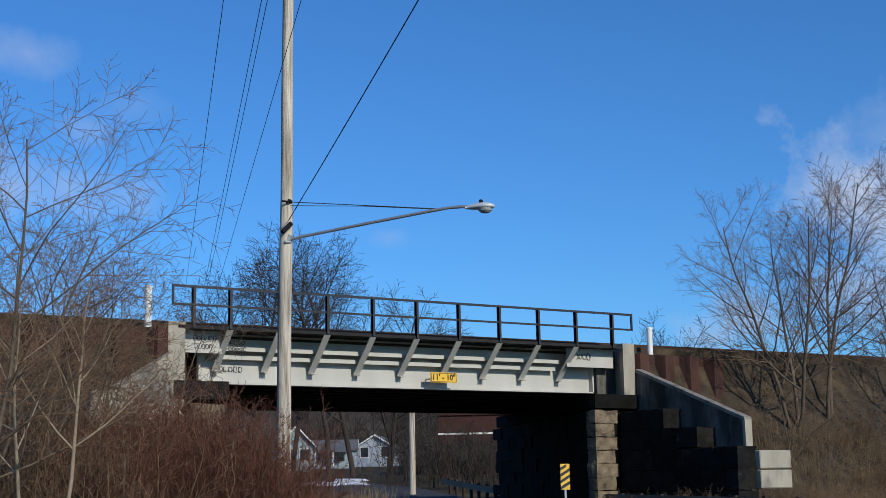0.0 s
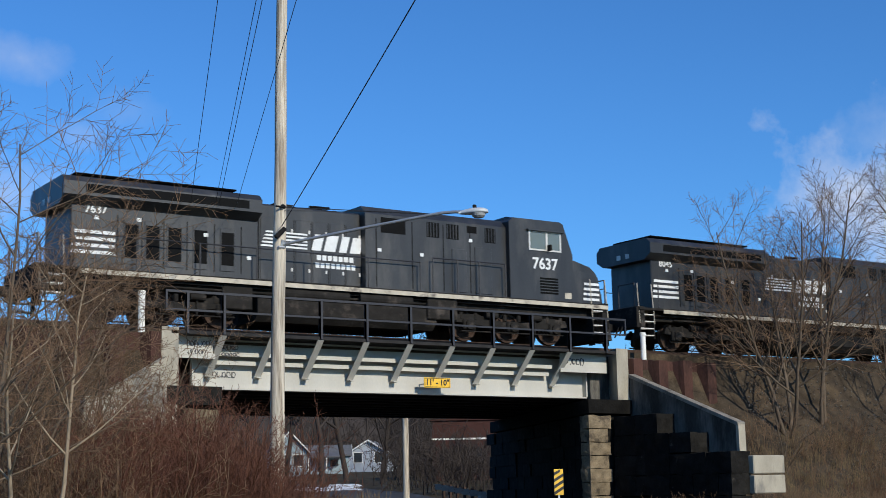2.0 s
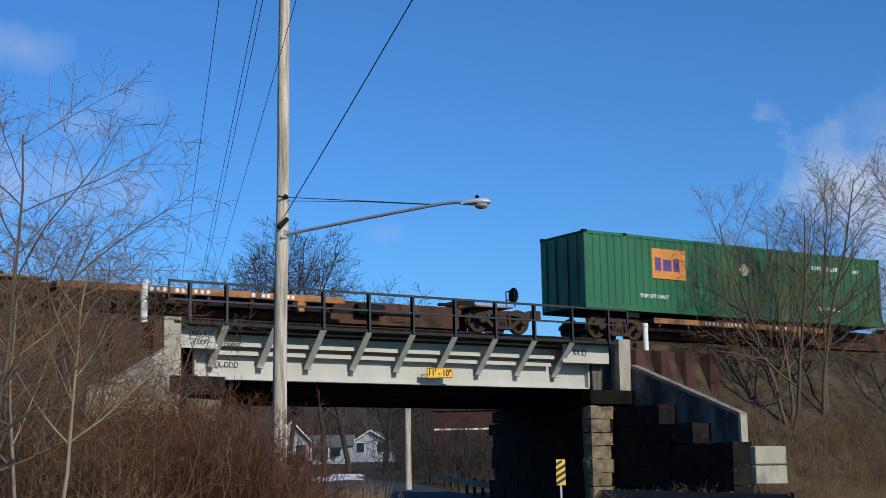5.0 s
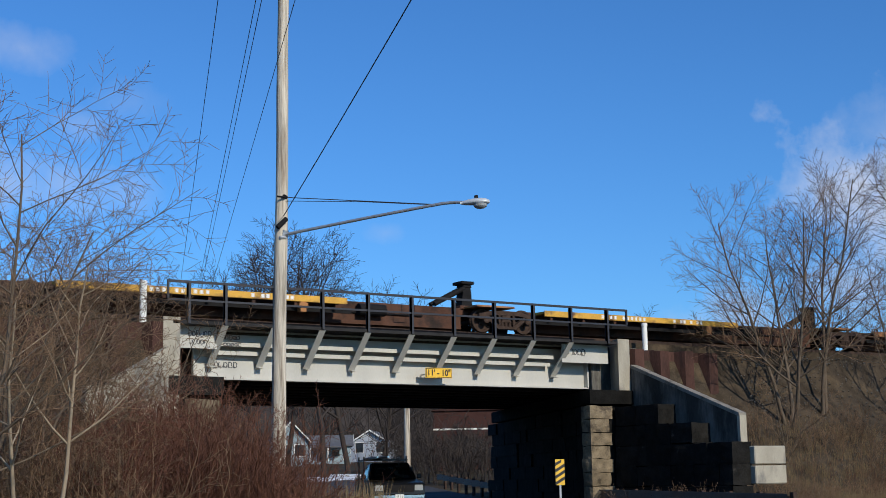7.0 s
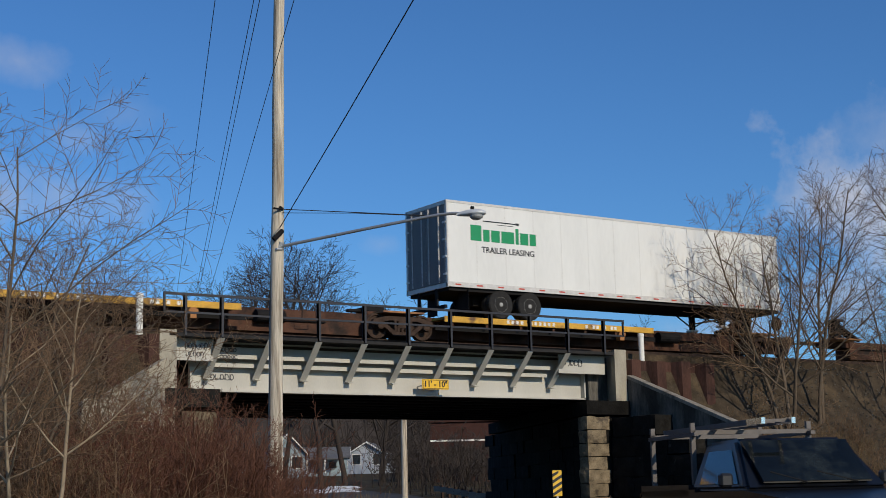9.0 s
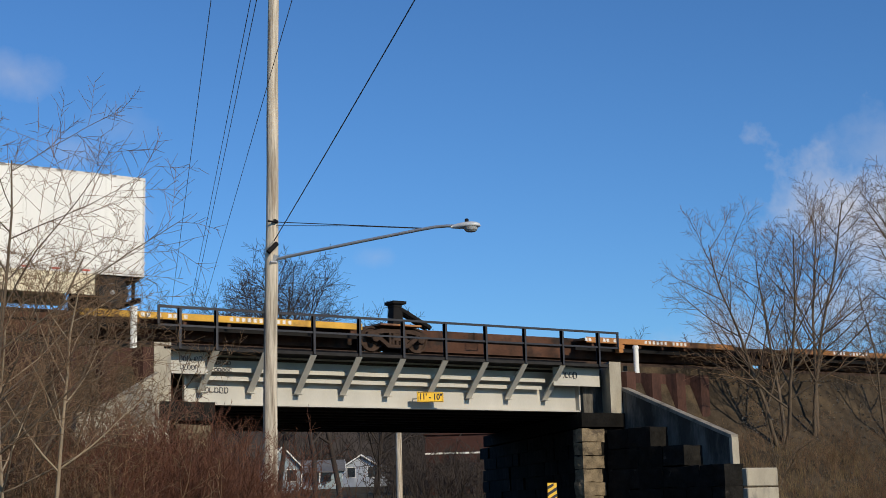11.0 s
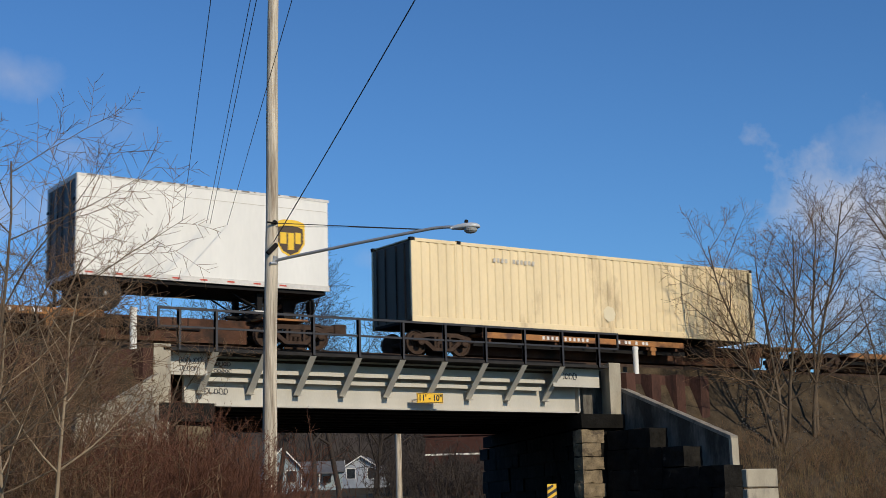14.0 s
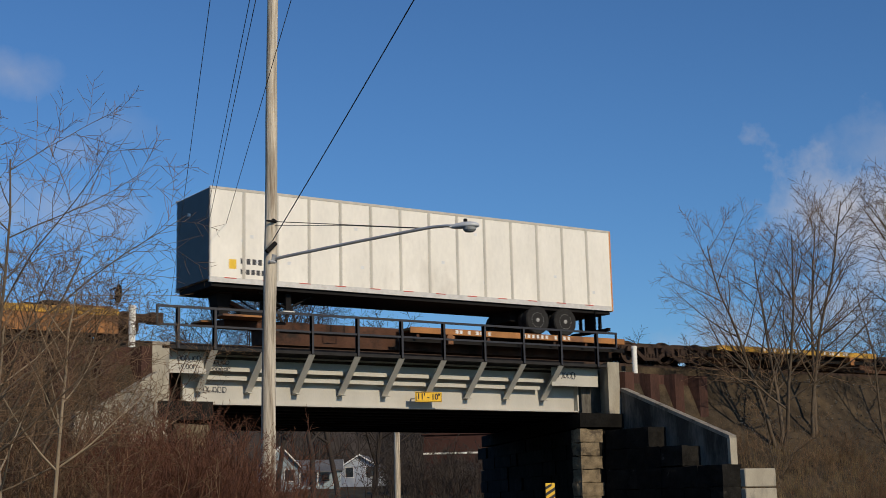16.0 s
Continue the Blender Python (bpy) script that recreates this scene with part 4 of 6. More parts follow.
    for k in range(axles):
        for sy in (-1, 1):
            tyre_pair(bog, b + sg * (first + 1.25 * k), sy * 1.14, 0.505, 0.83)
    # landing gear
    lg = f - sg * (2.9 if L > 10 else 2.3)
    g = part("landing_gear", boxes((lg - 0.06, lg + 0.06, -0.93, 0.93, TF - 0.14, TF - 0.06)), M_UNDER, e)
    split("leg", boxes(*[(lg - 0.09, lg + 0.09, *sorted((sy * 0.75, sy * 0.93)), TF - 0.7, TF - 0.141) for sy in (-1, 1)]), M_UNDER, g)
    split("brace", tubes(*[((lg, sy * 0.84, TF - 0.62), (lg + k * 1.0, sy * 0.75, TF - 0.12), 0.03) for sy in (-1, 1) for k in (-1, 1)], ((lg, -0.84, TF - 0.45), (lg, 0.84, TF - 0.45), 0.03), ((lg, -0.84, TF - 0.62), (lg, 0.84, TF - 0.1), 0.025), n=6), M_UNDER, g)
    split("foot", boxes(*[(lg - 0.2, lg + 0.2, *sorted((sy * 0.7, sy * 0.98)), TF - 0.78, TF - 0.7) for sy in (-1, 1)]), M_ALU, g)
    # the hitch below the kingpin
    kp = f - sg * 0.95
    part("kingpin_plate", boxes((kp - 0.6, kp + 0.6, -0.6, 0.6, TF - 0.18, TF - 0.1)), M_UNDER, e)
    part("hitch_stand", prism([(kp - 0.14, 0.95), (kp + 0.14, 0.95), (kp + 0.28, TF - 0.18), (kp - 0.28, TF - 0.18)], "y", -0.3, 0.3), M_UNDER, e)
    part("hitch_strut", tubes(((kp - sg * 0.1, -0.2, 1.5), (kp - sg * 1.3, -0.2, 0.95), 0.07), ((kp - sg * 0.1, 0.2, 1.5), (kp - sg * 1.3, 0.2, 0.95), 0.07)), M_RUST, e)
    # side panels
    for sy in (-1, 1):
        if ribs:
            for k in range(1, ribs):
                x = lo + (hi - lo) * k / ribs
                part("rib", boxes((x - 0.05, x + 0.05, *sorted((sy * (W - 0.01), sy * (W + 0.022))), TF + 0.16, top - 0.07), bev=0.008), M_RIB, e)
        if seams:
            for k in range(1, seams):
                x = lo + (hi - lo) * k / seams
                part("seam", boxes((x - 0.006, x + 0.006, *sorted((sy * (W - 0.01), sy * (W + 0.003))), TF + 0.16, top - 0.07)), M_ALU, e)
        if tape:
            split("reflective_tape", boxes(*[(lo + 0.3 + k * 0.9, lo + 0.55 + k * 0.9, *sorted((sy * (W + 0.014), sy * (W + 0.017))), TF + 0.06, TF + 0.11) for k in range(int((L - 0.5) / 0.9))]), M_RED, e)
        if skirt:
            x0, x1 = sorted((lg + sg * (-0.3 if L > 10 else -1.2), b + sg * (4.6 if L > 10 else 1.5)))
            part("side_skirt", prism([(x0, TF), (x1, TF), (x1 - (0.25 if sg > 0 else 0), TF - 0.62), (x0 + (0.25 if sg < 0 else 0), TF - 0.62)], "y", *sorted((sy * (W - 0.03), sy * (W - 0.01)))), M_SKIRT, e, "pale side skirt panel")
    return e


def shield(parent, x, z, h):
    """A shield-shaped marking: gold border, brown field, plain gold bars."""
    w = h * 0.84
    out = [(0, -0.5), (0.3, -0.38), (0.5, -0.12), (0.5, 0.42), (0.25, 0.49), (0, 0.5), (-0.25, 0.49), (-0.5, 0.42), (-0.5, -0.12), (-0.3, -0.38)]
    bd = part("shield_marking", prism([(x + u * w, z + v * h) for u, v in out], "y", -1.300, -1.295), M_LOGOY, parent, "gold and brown shield marking")
    part("shield_field", prism([(x + u * w * 0.88, z + v * h * 0.88 - (0.1 * h if v > 0.3 else 0)) for u, v in out], "y", -1.303, -1.300), M_LOGOB, bd)
    part("gold_bar", boxes((x - 0.36 * w, x - 0.14 * w, -1.306, -1.303, z - 0.15 * h, z + 0.15 * h), (x - 0.09 * w, x + 0.12 * w, -1.306, -1.303, z - 0.3 * h, z + 0.15 * h), (x + 0.17 * w, x + 0.36 * w, -1.306, -1.303, z - 0.13 * h, z + 0.17 * h), bev=0.0), M_LOGOY, bd)


t1 = trailer(45.3, 61.5, False, M_VANG, M_VANEND, "worn off-white ribbed trailer with orange rear frame", ribs=13, orange=True, tape=False)
part("marking_bars", boxes(*[(-1.9 + k * 0.13, -1.82 + k * 0.13, -1.30, -1.296, TF + 0.72, TF + 0.86) for k in range(4)], *[(-2.0 + k * 0.13, -1.92 + k * 0.13, -1.30, -1.296, TF + 0.5, TF + 0.64) for k in range(6)]), M_SCRAWL, t1, "plain dark marking bars")
part("faded_marking", boxes(*[(-15.4 + k * 0.3, -15.2 + k * 0.3, -1.30, -1.296, top0, top0 + 0.34) for k in range(11) for top0 in (TF + 1.9,)]), M_WHITE, t1, "row of faded white marking bars")
t2 = trailer(193.1, 209.25, False, M_VANW, M_VANEND, "white trailer with green and black side marking", seams=13)
part("green_marking", boxes(*[(x, x + w, -1.30, -1.296, TF + 1.66, TF + 1.66 + h) for x, w, h in ((-15.15, 0.46, 0.55), (-14.62, 0.28, 0.42), (-14.28, 0.38, 0.42), (-13.84, 0.56, 0.42), (-13.22, 0.14, 0.56), (-13.02, 0.36, 0.42), (-12.6, 0.28, 0.42))], bev=0.0), M_LOGOG, t2, "row of bold green marking shapes")
part("black_line", boxes((-14.6, -13.2, -1.30, -1.296, TF + 2.36, TF + 2.40), (-14.0, -13.3, -1.30, -1.296, TF + 2.28, TF + 2.30), (-13.2, -13.05, -1.30, -1.296, TF + 2.34, TF + 2.42)), M_BLACK, t2)
lettering("lettering", "TRAILER LEASING", 0.29, M_BLACK, t2, pose(-13.55, -1.298, TF + 1.36) @ FACE)
part("small_marking", boxes(*[(-0.95 + k * 0.1, -0.88 + k * 0.1, -1.30, -1.296, TF + 0.3, TF + 0.37) for k in range(7)]), M_BLACK, t2)
t3 = trailer(271.3, 279.8, True, M_VANW, M_VANEND, "short off-white trailer with gold and brown shield", seams=7, skirt=True, axles=1)
shield(t3, -6.6, TF + 1.72, 1.2)
t4 = trailer(283.1, 299.4, False, M_VANW, M_VANDARK, "long off-white trailer with gold and brown shield and pale skirts", seams=13, skirt=True)
shield(t4, -1.4, TF + 1.65, 1.22)
lettering("digits", "53", 0.24, M_BLACK, t4, pose(-0.4, -1.298, TF + 0.55) @ FACE)
part("roof_line", boxes((-16.2, -0.05, -1.3, -1.296, TT - 0.40, TT - 0.385)), M_RIB, t4)
t5 = trailer(342.1, 350.5, False, M_VANW, M_VANDARK, "short off-white trailer with gold and brown shield", axles=1)
shield(t5, -1.4, TF + 1.62, 1.22)
part("roof_line", boxes((-8.3, -0.1, -1.3, -1.296, TT - 0.40, TT - 0.385)), M_RIB, t5)
for tt, L in ((t3, 8.5), (t4, 16.2), (t5, 8.4)):
    rsx = random.Random(int(L * 10))
    split("peeling_tape", boxes(*[(-L + a, -L + a + rsx.uniform(0.05, 0.35), -1.31, -1.307, TT - 0.015 - rsx.uniform(0, 0.03), TT + 0.02) for a in [0.3 + (L - 0.9) * q / int(L * 2.2) for q in range(int(L * 2.2))]]), M_VANEND, tt, "dark patches along the top rail")
t6 = trailer(381.5, 397.65, True, M_VANC, M_VANDARK, "worn cream-white ribbed trailer riding backwards", ribs=14, orange=True, tape=False)
part("marking_bars", boxes(*[(-15.1 + k * 0.2, -14.97 + k * 0.2, -1.30, -1.296, TF + 0.62, TF + 0.8) for k in range(4)], *[(-15.1 + k * 0.18, -14.97 + k * 0.18, -1.30, -1.296, TF + 0.3, TF + 0.46) for k in range(6)]), M_SCRAWL, t6, "plain dark marking bars")
part("orange_label", boxes((-15.5, -15.25, -1.30, -1.296, TF + 0.45, TF + 0.75)), M_LOGOY, t6)
part("front_lamp", boxes((-16.19, -16.15, 0.15, 0.3, TF + 2.3, TF + 2.4)), M_WHITE, t6)
for tt, L in ((t1, 16.2), (t6, 16.15)):
    rsx = random.Random(7)
    split("repair_patch", boxes(*[(a, a + 0.12, -1.299, -1.295, z, z + 0.1) for a, z in [(rsx.uniform(-L + 0.5, -0.6), TF + rsx.uniform(0.5, 2.4)) for _ in range(14)]]), M_WHITE, tt)
    split("side_marker", boxes(*[(-L + 0.5 + k * 1.3, -L + 0.9 + k * 1.3, -1.312, -1.308, TF + 0.14, TF + 0.17) for k in range(12)]), M_RED, tt)


# ---- containers ----
def container(s0, s1, paint, label, marks):
    L = s1 - s0
    e = empty("container", pose(nose(0) - s0, TY, TRACK_Z), label, "container", "containers on the train")
    MOVING.append((e, s0, False))
    W, z0, z1 = 1.295, 1.02, 3.90
    # corrugated sides between the lifting posts
    for sy in (-1, 1):
        bm = bmesh.new()
        prof = []
        x = -L + 0.1
        while x < -0.12:
            for dx, dy in ((0, 0), (0.16, 0), (0.19, -0.035), (0.31, -0.035)):
                if x + dx < -0.1:
                    prof.append((x + dx, sy * (W - 0.012 + dy)))
            x += 0.34
        for (xa, ya), (xb, yb) in zip(prof, prof[1:]):
            bm.faces.new([bm.verts.new(v) for v in ((xa, ya, z0 + 0.2), (xb, yb, z0 + 0.2), (xb, yb, z1 - 0.1), (xa, ya, z1 - 0.1))])
        bmesh.ops.remove_doubles(bm, verts=bm.verts[:], dist=0.0005)
        part("side_panel", bm, paint, e)
        for xp, w in ((0, 0.14), (-2.05, 0.2), (-L + 2.05, 0.2), (-L + 0.14, 0.14)):
            part("post", boxes((xp - w, xp, *sorted((sy * (W - 0.1), sy * (W + 0.004))), z0, z1), bev=0.01), paint, e)
        split("bottom_rail", boxes((-L, 0, *sorted((sy * (W - 0.1), sy * W)), z0, z0 + 0.22), bev=0.01), paint, e)
        part("top_rail", boxes((-L, 0, *sorted((sy * (W - 0.1), sy * W)), z1 - 0.12, z1), bev=0.01), paint, e)
        for xp in (-2.15, -L + 1.95, -0.07, -L + 0.07):
            part("corner_casting", boxes((xp - 0.09, xp + 0.09, *sorted((sy * (W - 0.15), sy * (W + 0.006))), z1 - 0.1, z1 + 0.02)), M_UNDER, e)
    part("roof", boxes((-L + 0.02, -0.02, -W + 0.05, W - 0.05, z1 - 0.05, z1 - 0.01)), paint, e)
    part("floor", boxes((-L + 0.02, -0.02, -W + 0.05, W - 0.05, z0 + 0.02, z0 + 0.15)), M_UNDER, e)
    for x0, x1 in ((-0.06, -0.01), (-L, -L + 0.06)):
        # cream container: the end's shade is painted on as dark brown
        d = part("end_wall", boxes((x0, x1, -W + 0.1, W - 0.1, z0 + 0.1, z1 - 0.1), bev=0.01), M_ENDSHADE if paint is M_CREAM else paint, e)
        if x0 > -1:
            continue
        split("lock_rod", tubes(*[((x0 - 0.02 if x0 < -1 else x1 + 0.02, y, z0 + 0.15), (x0 - 0.02 if x0 < -1 else x1 + 0.02, y, z1 - 0.15), 0.02) for y in (-0.9, -0.35, 0.35, 0.9)], n=6), M_UNDER, d)
    split("saddle", boxes(*[(x - 0.3, x + 0.3, -1.2, 1.2, 0.8, z0) for x in (-2.3, -L + 2.3)]), M_UNDER, e)
    marks(e, L)
    return e


def green_marks(e, L):
    q, r = -L + 3.25, -1.303
    p = part("orange_panel", boxes((q, q + 1.7, r, -1.297, 2.32, 3.46)), M_ORANGE, e, "orange square panel with plain purple shapes")
    split("purple_shape", boxes(*[(q + a, q + a + w, r - 0.004, r, 2.62, 2.62 + h) for a, w, h in ((0.15, 0.3, 0.5), (0.55, 0.42, 0.44), (1.07, 0.3, 0.5))]), M_PURPLE, p)
    lettering("stencil", "TOP LIFT ONLY", 0.2, M_WHITE, e, pose(-3.3, -1.298, 1.62) @ FACE)
    lettering("stencil", "TOP LIFT ONLY", 0.2, M_WHITE, e, pose(-L + 3.3, -1.298, 1.62) @ FACE)
    split("stencil_bar", boxes(*[(-4.2 + k * 0.16, -4.1 + k * 0.16, -1.301, -1.297, 3.22, 3.38) for k in (0, 1, 2, 3, 5, 6, 7, 8, 9)], *[(-1.7 + k * 0.14, -1.61 + k * 0.14, -1.301, -1.297, 3.22, 3.38) for k in range(3)]), M_WHITE, e)

    part("placard", prism([(-8.05 + u, 2.95 + v) for u, v in ((-0.3, 0), (-0.1, 0.22), (0.1, 0.22), (0.3, 0), (0.1, -0.24), (-0.1, -0.24))], "y", -1.301, -1.297), M_SILL, e, "faded pale placard")


def cream_marks(e, L):
    split("stencil_bar", boxes(*[(-L + 3.4 + k * 0.17, -L + 3.5 + k * 0.17, -1.301, -1.297, 3.3, 3.45) for k in (0, 1, 2, 3, 5, 6, 7, 8, 9, 10)], *[(-1.8 + k * 0.13, -1.71 + k * 0.13, -1.301, -1.297, 3.2, 3.34) for k in range(3)]), M_RIB, e, "plain grey stencil bar")
    part("patch", prism([(-L + 8.6 + 0.3 * math.cos(a * 0.9), 1.75 + 0.3 * math.sin(a * 0.9)) for a in range(7)], "y", -1.301, -1.297), M_SKIRT, e)
    lettering("digits", "53", 0.22, M_RIB, e, pose(-0.55, -1.298, 1.55) @ FACE)


container(84.5, 100.65, M_GREEN, "green corrugated steel container with orange panel", green_marks)
container(322.8, 338.95, M_CREAM, "cream corrugated steel container", cream_marks)


# ---- locomotives ----
def loco_truck(parent, x):
    tr = part("truck", boxes((x - 1.9, x + 1.9, -0.5, 0.5, 0.55, 0.85), bev=0.05), M_LOCOD, parent, "grimy three-axle locomotive truck")
    for sy in (-1, 1):
        y0, y1 = sorted((sy * 0.98, sy * 1.14))
        bm = bmesh.new()
        sheet_solid(bm, [(x - 2.45, 0.62), (x - 2.35, 0.86), (x - 1.5, 0.92), (x - 0.9, 0.74), (x - 0.4, 0.70), (x + 0.4, 0.70), (x + 0.9, 0.74), (x + 1.5, 0.92), (x + 2.35, 0.86), (x + 2.45, 0.62), (x + 1.2, 0.52), (x - 1.2, 0.52)], "y", y0, y1)
        part("side_frame", bm, M_LOCOD, tr)
        for k in (-1.85, 0, 1.85):
            part("axle_box", boxes((x + k - 0.26, x + k + 0.26, *sorted((sy * 1.02, sy * 1.22)), 0.36, 0.72), bev=0.04), M_LOCOD, tr)
            cap = part("bearing_cap", lathe([(0.17, -0.03 * sy), (0.17, 0.05 * sy), (0.1, 0.08 * sy)], "y", 16), M_LOCOD, tr)
            cap.location = (x + k, sy * 1.23, 0.53)
            split("coil_spring", tubes(*[((x + k + o, sy * 1.1, 0.72), (x + k + o, sy * 1.1, 0.95), 0.075) for o in (-0.3, 0.3)], n=10), M_LOCOD, tr)
        split("brake_cylinder", tubes(((x - 1.2, sy * 1.2, 0.88), (x - 0.7, sy * 1.2, 0.88), 0.11), ((x + 0.7, sy * 1.2, 0.88), (x + 1.2, sy * 1.2, 0.88), 0.11), n=12), M_LOCOD, tr)
        part("brake_rigging", tubes(((x - 2.2, sy * 1.18, 0.3), (x + 2.2, sy * 1.18, 0.32), 0.025), ((x - 0.95, sy * 1.18, 0.3), (x - 0.95, sy * 1.18, 0.85), 0.03), ((x + 0.95, sy * 1.18, 0.3), (x + 0.95, sy * 1.18, 0.85), 0.03), n=6), M_LOCOD, tr)
    for k in (-1.85, 0, 1.85):
        wheelset(tr, x + k, 0.53)


def handrail(parent, pts, sy, z0, z1, name="handrail"):
    rows = [((a, sy, z1), (b, sy, z1), 0.02) for a, b in zip(pts, pts[1:])] + [((p, sy, z0), (p, sy, z1), 0.024) for p in pts]
    return split(name, tubes(*rows, n=6), M_RAILING, parent)


def stripes(parent, x0, x1, y, z0, z1, n, slant):
    h = (z1 - z0) / (2 * n - 1)
    bm = bmesh.new()
    for k in range(n):
        a = z0 + 2 * k * h
        sheet_solid(bm, [(x0 + slant * (a - z0), a), (x1, a), (x1, a + h), (x0 + slant * (a + h - z0), a + h)], "y", *sorted((y, y - 0.003)))
    return part("stripes", bm, M_WHITE, parent, "white painted speed stripes")


def locomotive(s, number, label):
    e = car("diesel_locomotive", s + 11.1, label, "locomotive", "locomotives of the train")
    part("underframe", boxes((-9.7, 10.9, -1.2, 1.2, 1.05, 1.42), (-10.0, -9.6, -1.5, 1.5, 0.75, 1.55), (10.7, 11.0, -1.5, 1.5, 0.6, 1.55), bev=0.02), M_LOCOD, e)
    split("walkway", boxes((-9.9, 10.9, -1.54, -0.8, 1.42, 1.50), (-9.9, 10.9, 0.8, 1.54, 1.42, 1.50)), M_LOCOD, e)
    for sy in (-1, 1):
        part("sill_stripe", boxes((-8.7, 10.95, *sorted((sy * 1.535, sy * 1.548)), 1.32, 1.46)), M_SILL, e, "worn pale stripe along the sill")
    # long hood
    part("rear_hood", boxes((-8.9, -2.9, -1.16, 1.16, 1.5, 3.85), bev=0.03), M_LOCO, e)
    part("engine_hood", boxes((-2.9, 0.9, -1.0, 1.0, 1.5, 4.22), bev=0.06), M_LOCO, e)
    part("blower_hood", prism([(-1.3, 1.5), (-1.3, 4.2), (-1.0, 4.5), (1.0, 4.5), (1.3, 4.2), (1.3, 1.5)], "x", 0.9, 6.6), M_LOCO, e)
    part("radiator_wing", prism([(-1.56, 3.86), (-1.56, 4.30), (-1.35, 4.52), (1.35, 4.52), (1.56, 4.30), (1.56, 3.86), (1.2, 3.62), (-1.2, 3.62)], "x", -9.25, -2.95), M_LOCO, e, "flared radiator roof")
    for sy in (-1, 1):
        part("radiator_screen", boxes((-8.6, -3.4, *sorted((sy * 1.558, sy * 1.572)), 3.96, 4.24)), M_GRILLE, e)
        split("door_panel", boxes(*[(x, x + 0.5, *sorted((sy * 1.16, sy * 1.185)), 1.75, 3.2) for x in (-7.3, -6.65, -5.95, -5.1, -4.2)], bev=0.012), M_LOCO, e)
        split("louvre_panel", boxes(*[(x, x + 0.42, *sorted((sy * 1.185, sy * 1.192)), 1.95, 3.05) for x in (-7.26, -6.6, -5.9, -5.06, -4.16)]), M_GRILLE, e)
        split("engine_door", boxes(*[(-2.75 + k * 0.62, -2.2 + k * 0.62, *sorted((sy * 1.0, sy * 1.02)), 1.6, 3.75) for k in range(6)], bev=0.008), M_LOCO, e)
        split("door_seam", boxes(*[(-2.83 + k * 0.62, -2.8 + k * 0.62, *sorted((sy * 1.0, sy * 1.012)), 1.6, 3.75) for k in range(7)], *[(x, x + 0.03, *sorted((sy * 1.3, sy * 1.306)), 1.6, 4.05) for x in (1.3, 2.7, 3.95, 5.05)], *[(x, x + 0.03, *sorted((sy * 1.16, sy * 1.166)), 1.7, 3.3) for x in (-7.5, -6.74, -6.05, -5.3, -4.4, -3.5)]), M_GRILLE, e)
        split("door_latch", boxes(*[(-2.3 + k * 0.62, -2.24 + k * 0.62, *sorted((sy * 1.02, sy * 1.04)), z, z + 0.12) for k in range(6) for z in (1.95, 3.3)]), M_ALU, e)
        split("vent_screen", boxes(*[(x, x + w, *sorted((sy * 1.3, sy * 1.312)), 3.55, 4.1) for x, w in ((1.5, 0.95), (3.3, 0.5), (4.1, 0.5), (5.7, 0.45))], (4.95, 5.35, *sorted((sy * 1.3, sy * 1.312)), 3.85, 4.1)), M_GRILLE, e)
        split("vent_slat", boxes(*[(x + k * 0.12, x + 0.03 + k * 0.12, *sorted((sy * 1.312, sy * 1.322)), 3.57, 4.08) for x in (3.32, 4.12, 5.72) for k in range(4)]), M_LOCO, e)
        split("cab_side_door", boxes((5.25, 5.95, *sorted((sy * 1.3, sy * 1.325)), 1.6, 3.35), (4.3, 4.9, *sorted((sy * 1.3, sy * 1.325)), 1.6, 3.2), bev=0.01), M_LOCO, e)
        split("small_placard", boxes(*[(x, x + 0.14, *sorted((sy * (w + 0.03), sy * (w + 0.034))), z, z + 0.12) for x, z, w in ((-6.9, 3.15, 1.16), (-8.2, 3.1, 1.16), (-4.75, 2.85, 1.16), (-3.3, 2.2, 1.16), (1.35, 2.85, 1.3), (3.0, 2.8, 1.3), (5.0, 3.5, 1.3))]), M_WHITE, e)
    split("roof_detail", boxes((-2.5, -1.0, -0.5, 0.5, 4.22, 4.34), (-0.7, 0.1, -0.3, 0.3, 4.22, 4.40), (1.2, 3.0, -0.7, 0.7, 4.5, 4.56), (-8.8, -3.6, -1.1, 1.1, 4.52, 4.58), bev=0.03), M_GRILLE, e)
    part("horn", tubes(*[((-0.6 + k * 0.15, -0.25, 4.45), (-0.15 + k * 0.15, -0.25, 4.47), 0.05) for k in range(3)], n=8), M_GRILLE, e)
    part("exhaust_stack", boxes((-1.9, -1.2, -0.25, 0.25, 4.34, 4.46)), M_LOCOD, e)
    # cab and nose
    part("cab", prism([(6.6, 1.5), (6.6, 4.42), (6.8, 4.58), (8.85, 4.58), (9.0, 4.50), (9.4, 3.35), (9.4, 1.5)], "y", -1.5, 1.5), M_LOCO, e, "black locomotive cab with sloped windshield")
    part("cab_roof", prism([(-1.42, 4.56), (-1.1, 4.68), (1.1, 4.68), (1.42, 4.56)], "x", 6.8, 8.9), M_LOCO, e)
    split("aerial", boxes((7.2, 7.9, -0.25, 0.25, 4.66, 4.76), (8.3, 8.6, -0.4, 0.4, 4.66, 4.72), bev=0.02), M_GRILLE, e)
    part("nose", prism([(9.35, 1.5), (9.35, 3.36), (10.55, 3.02), (10.85, 2.75), (10.95, 1.5)], "y", -1.05, 1.05), M_LOCO, e, "tapered black nose")
    part("nose_cheek", prism([(9.4, 1.5), (9.4, 2.9), (10.7, 2.6), (10.9, 1.5)], "y", -1.3, 1.3), M_LOCO, e)
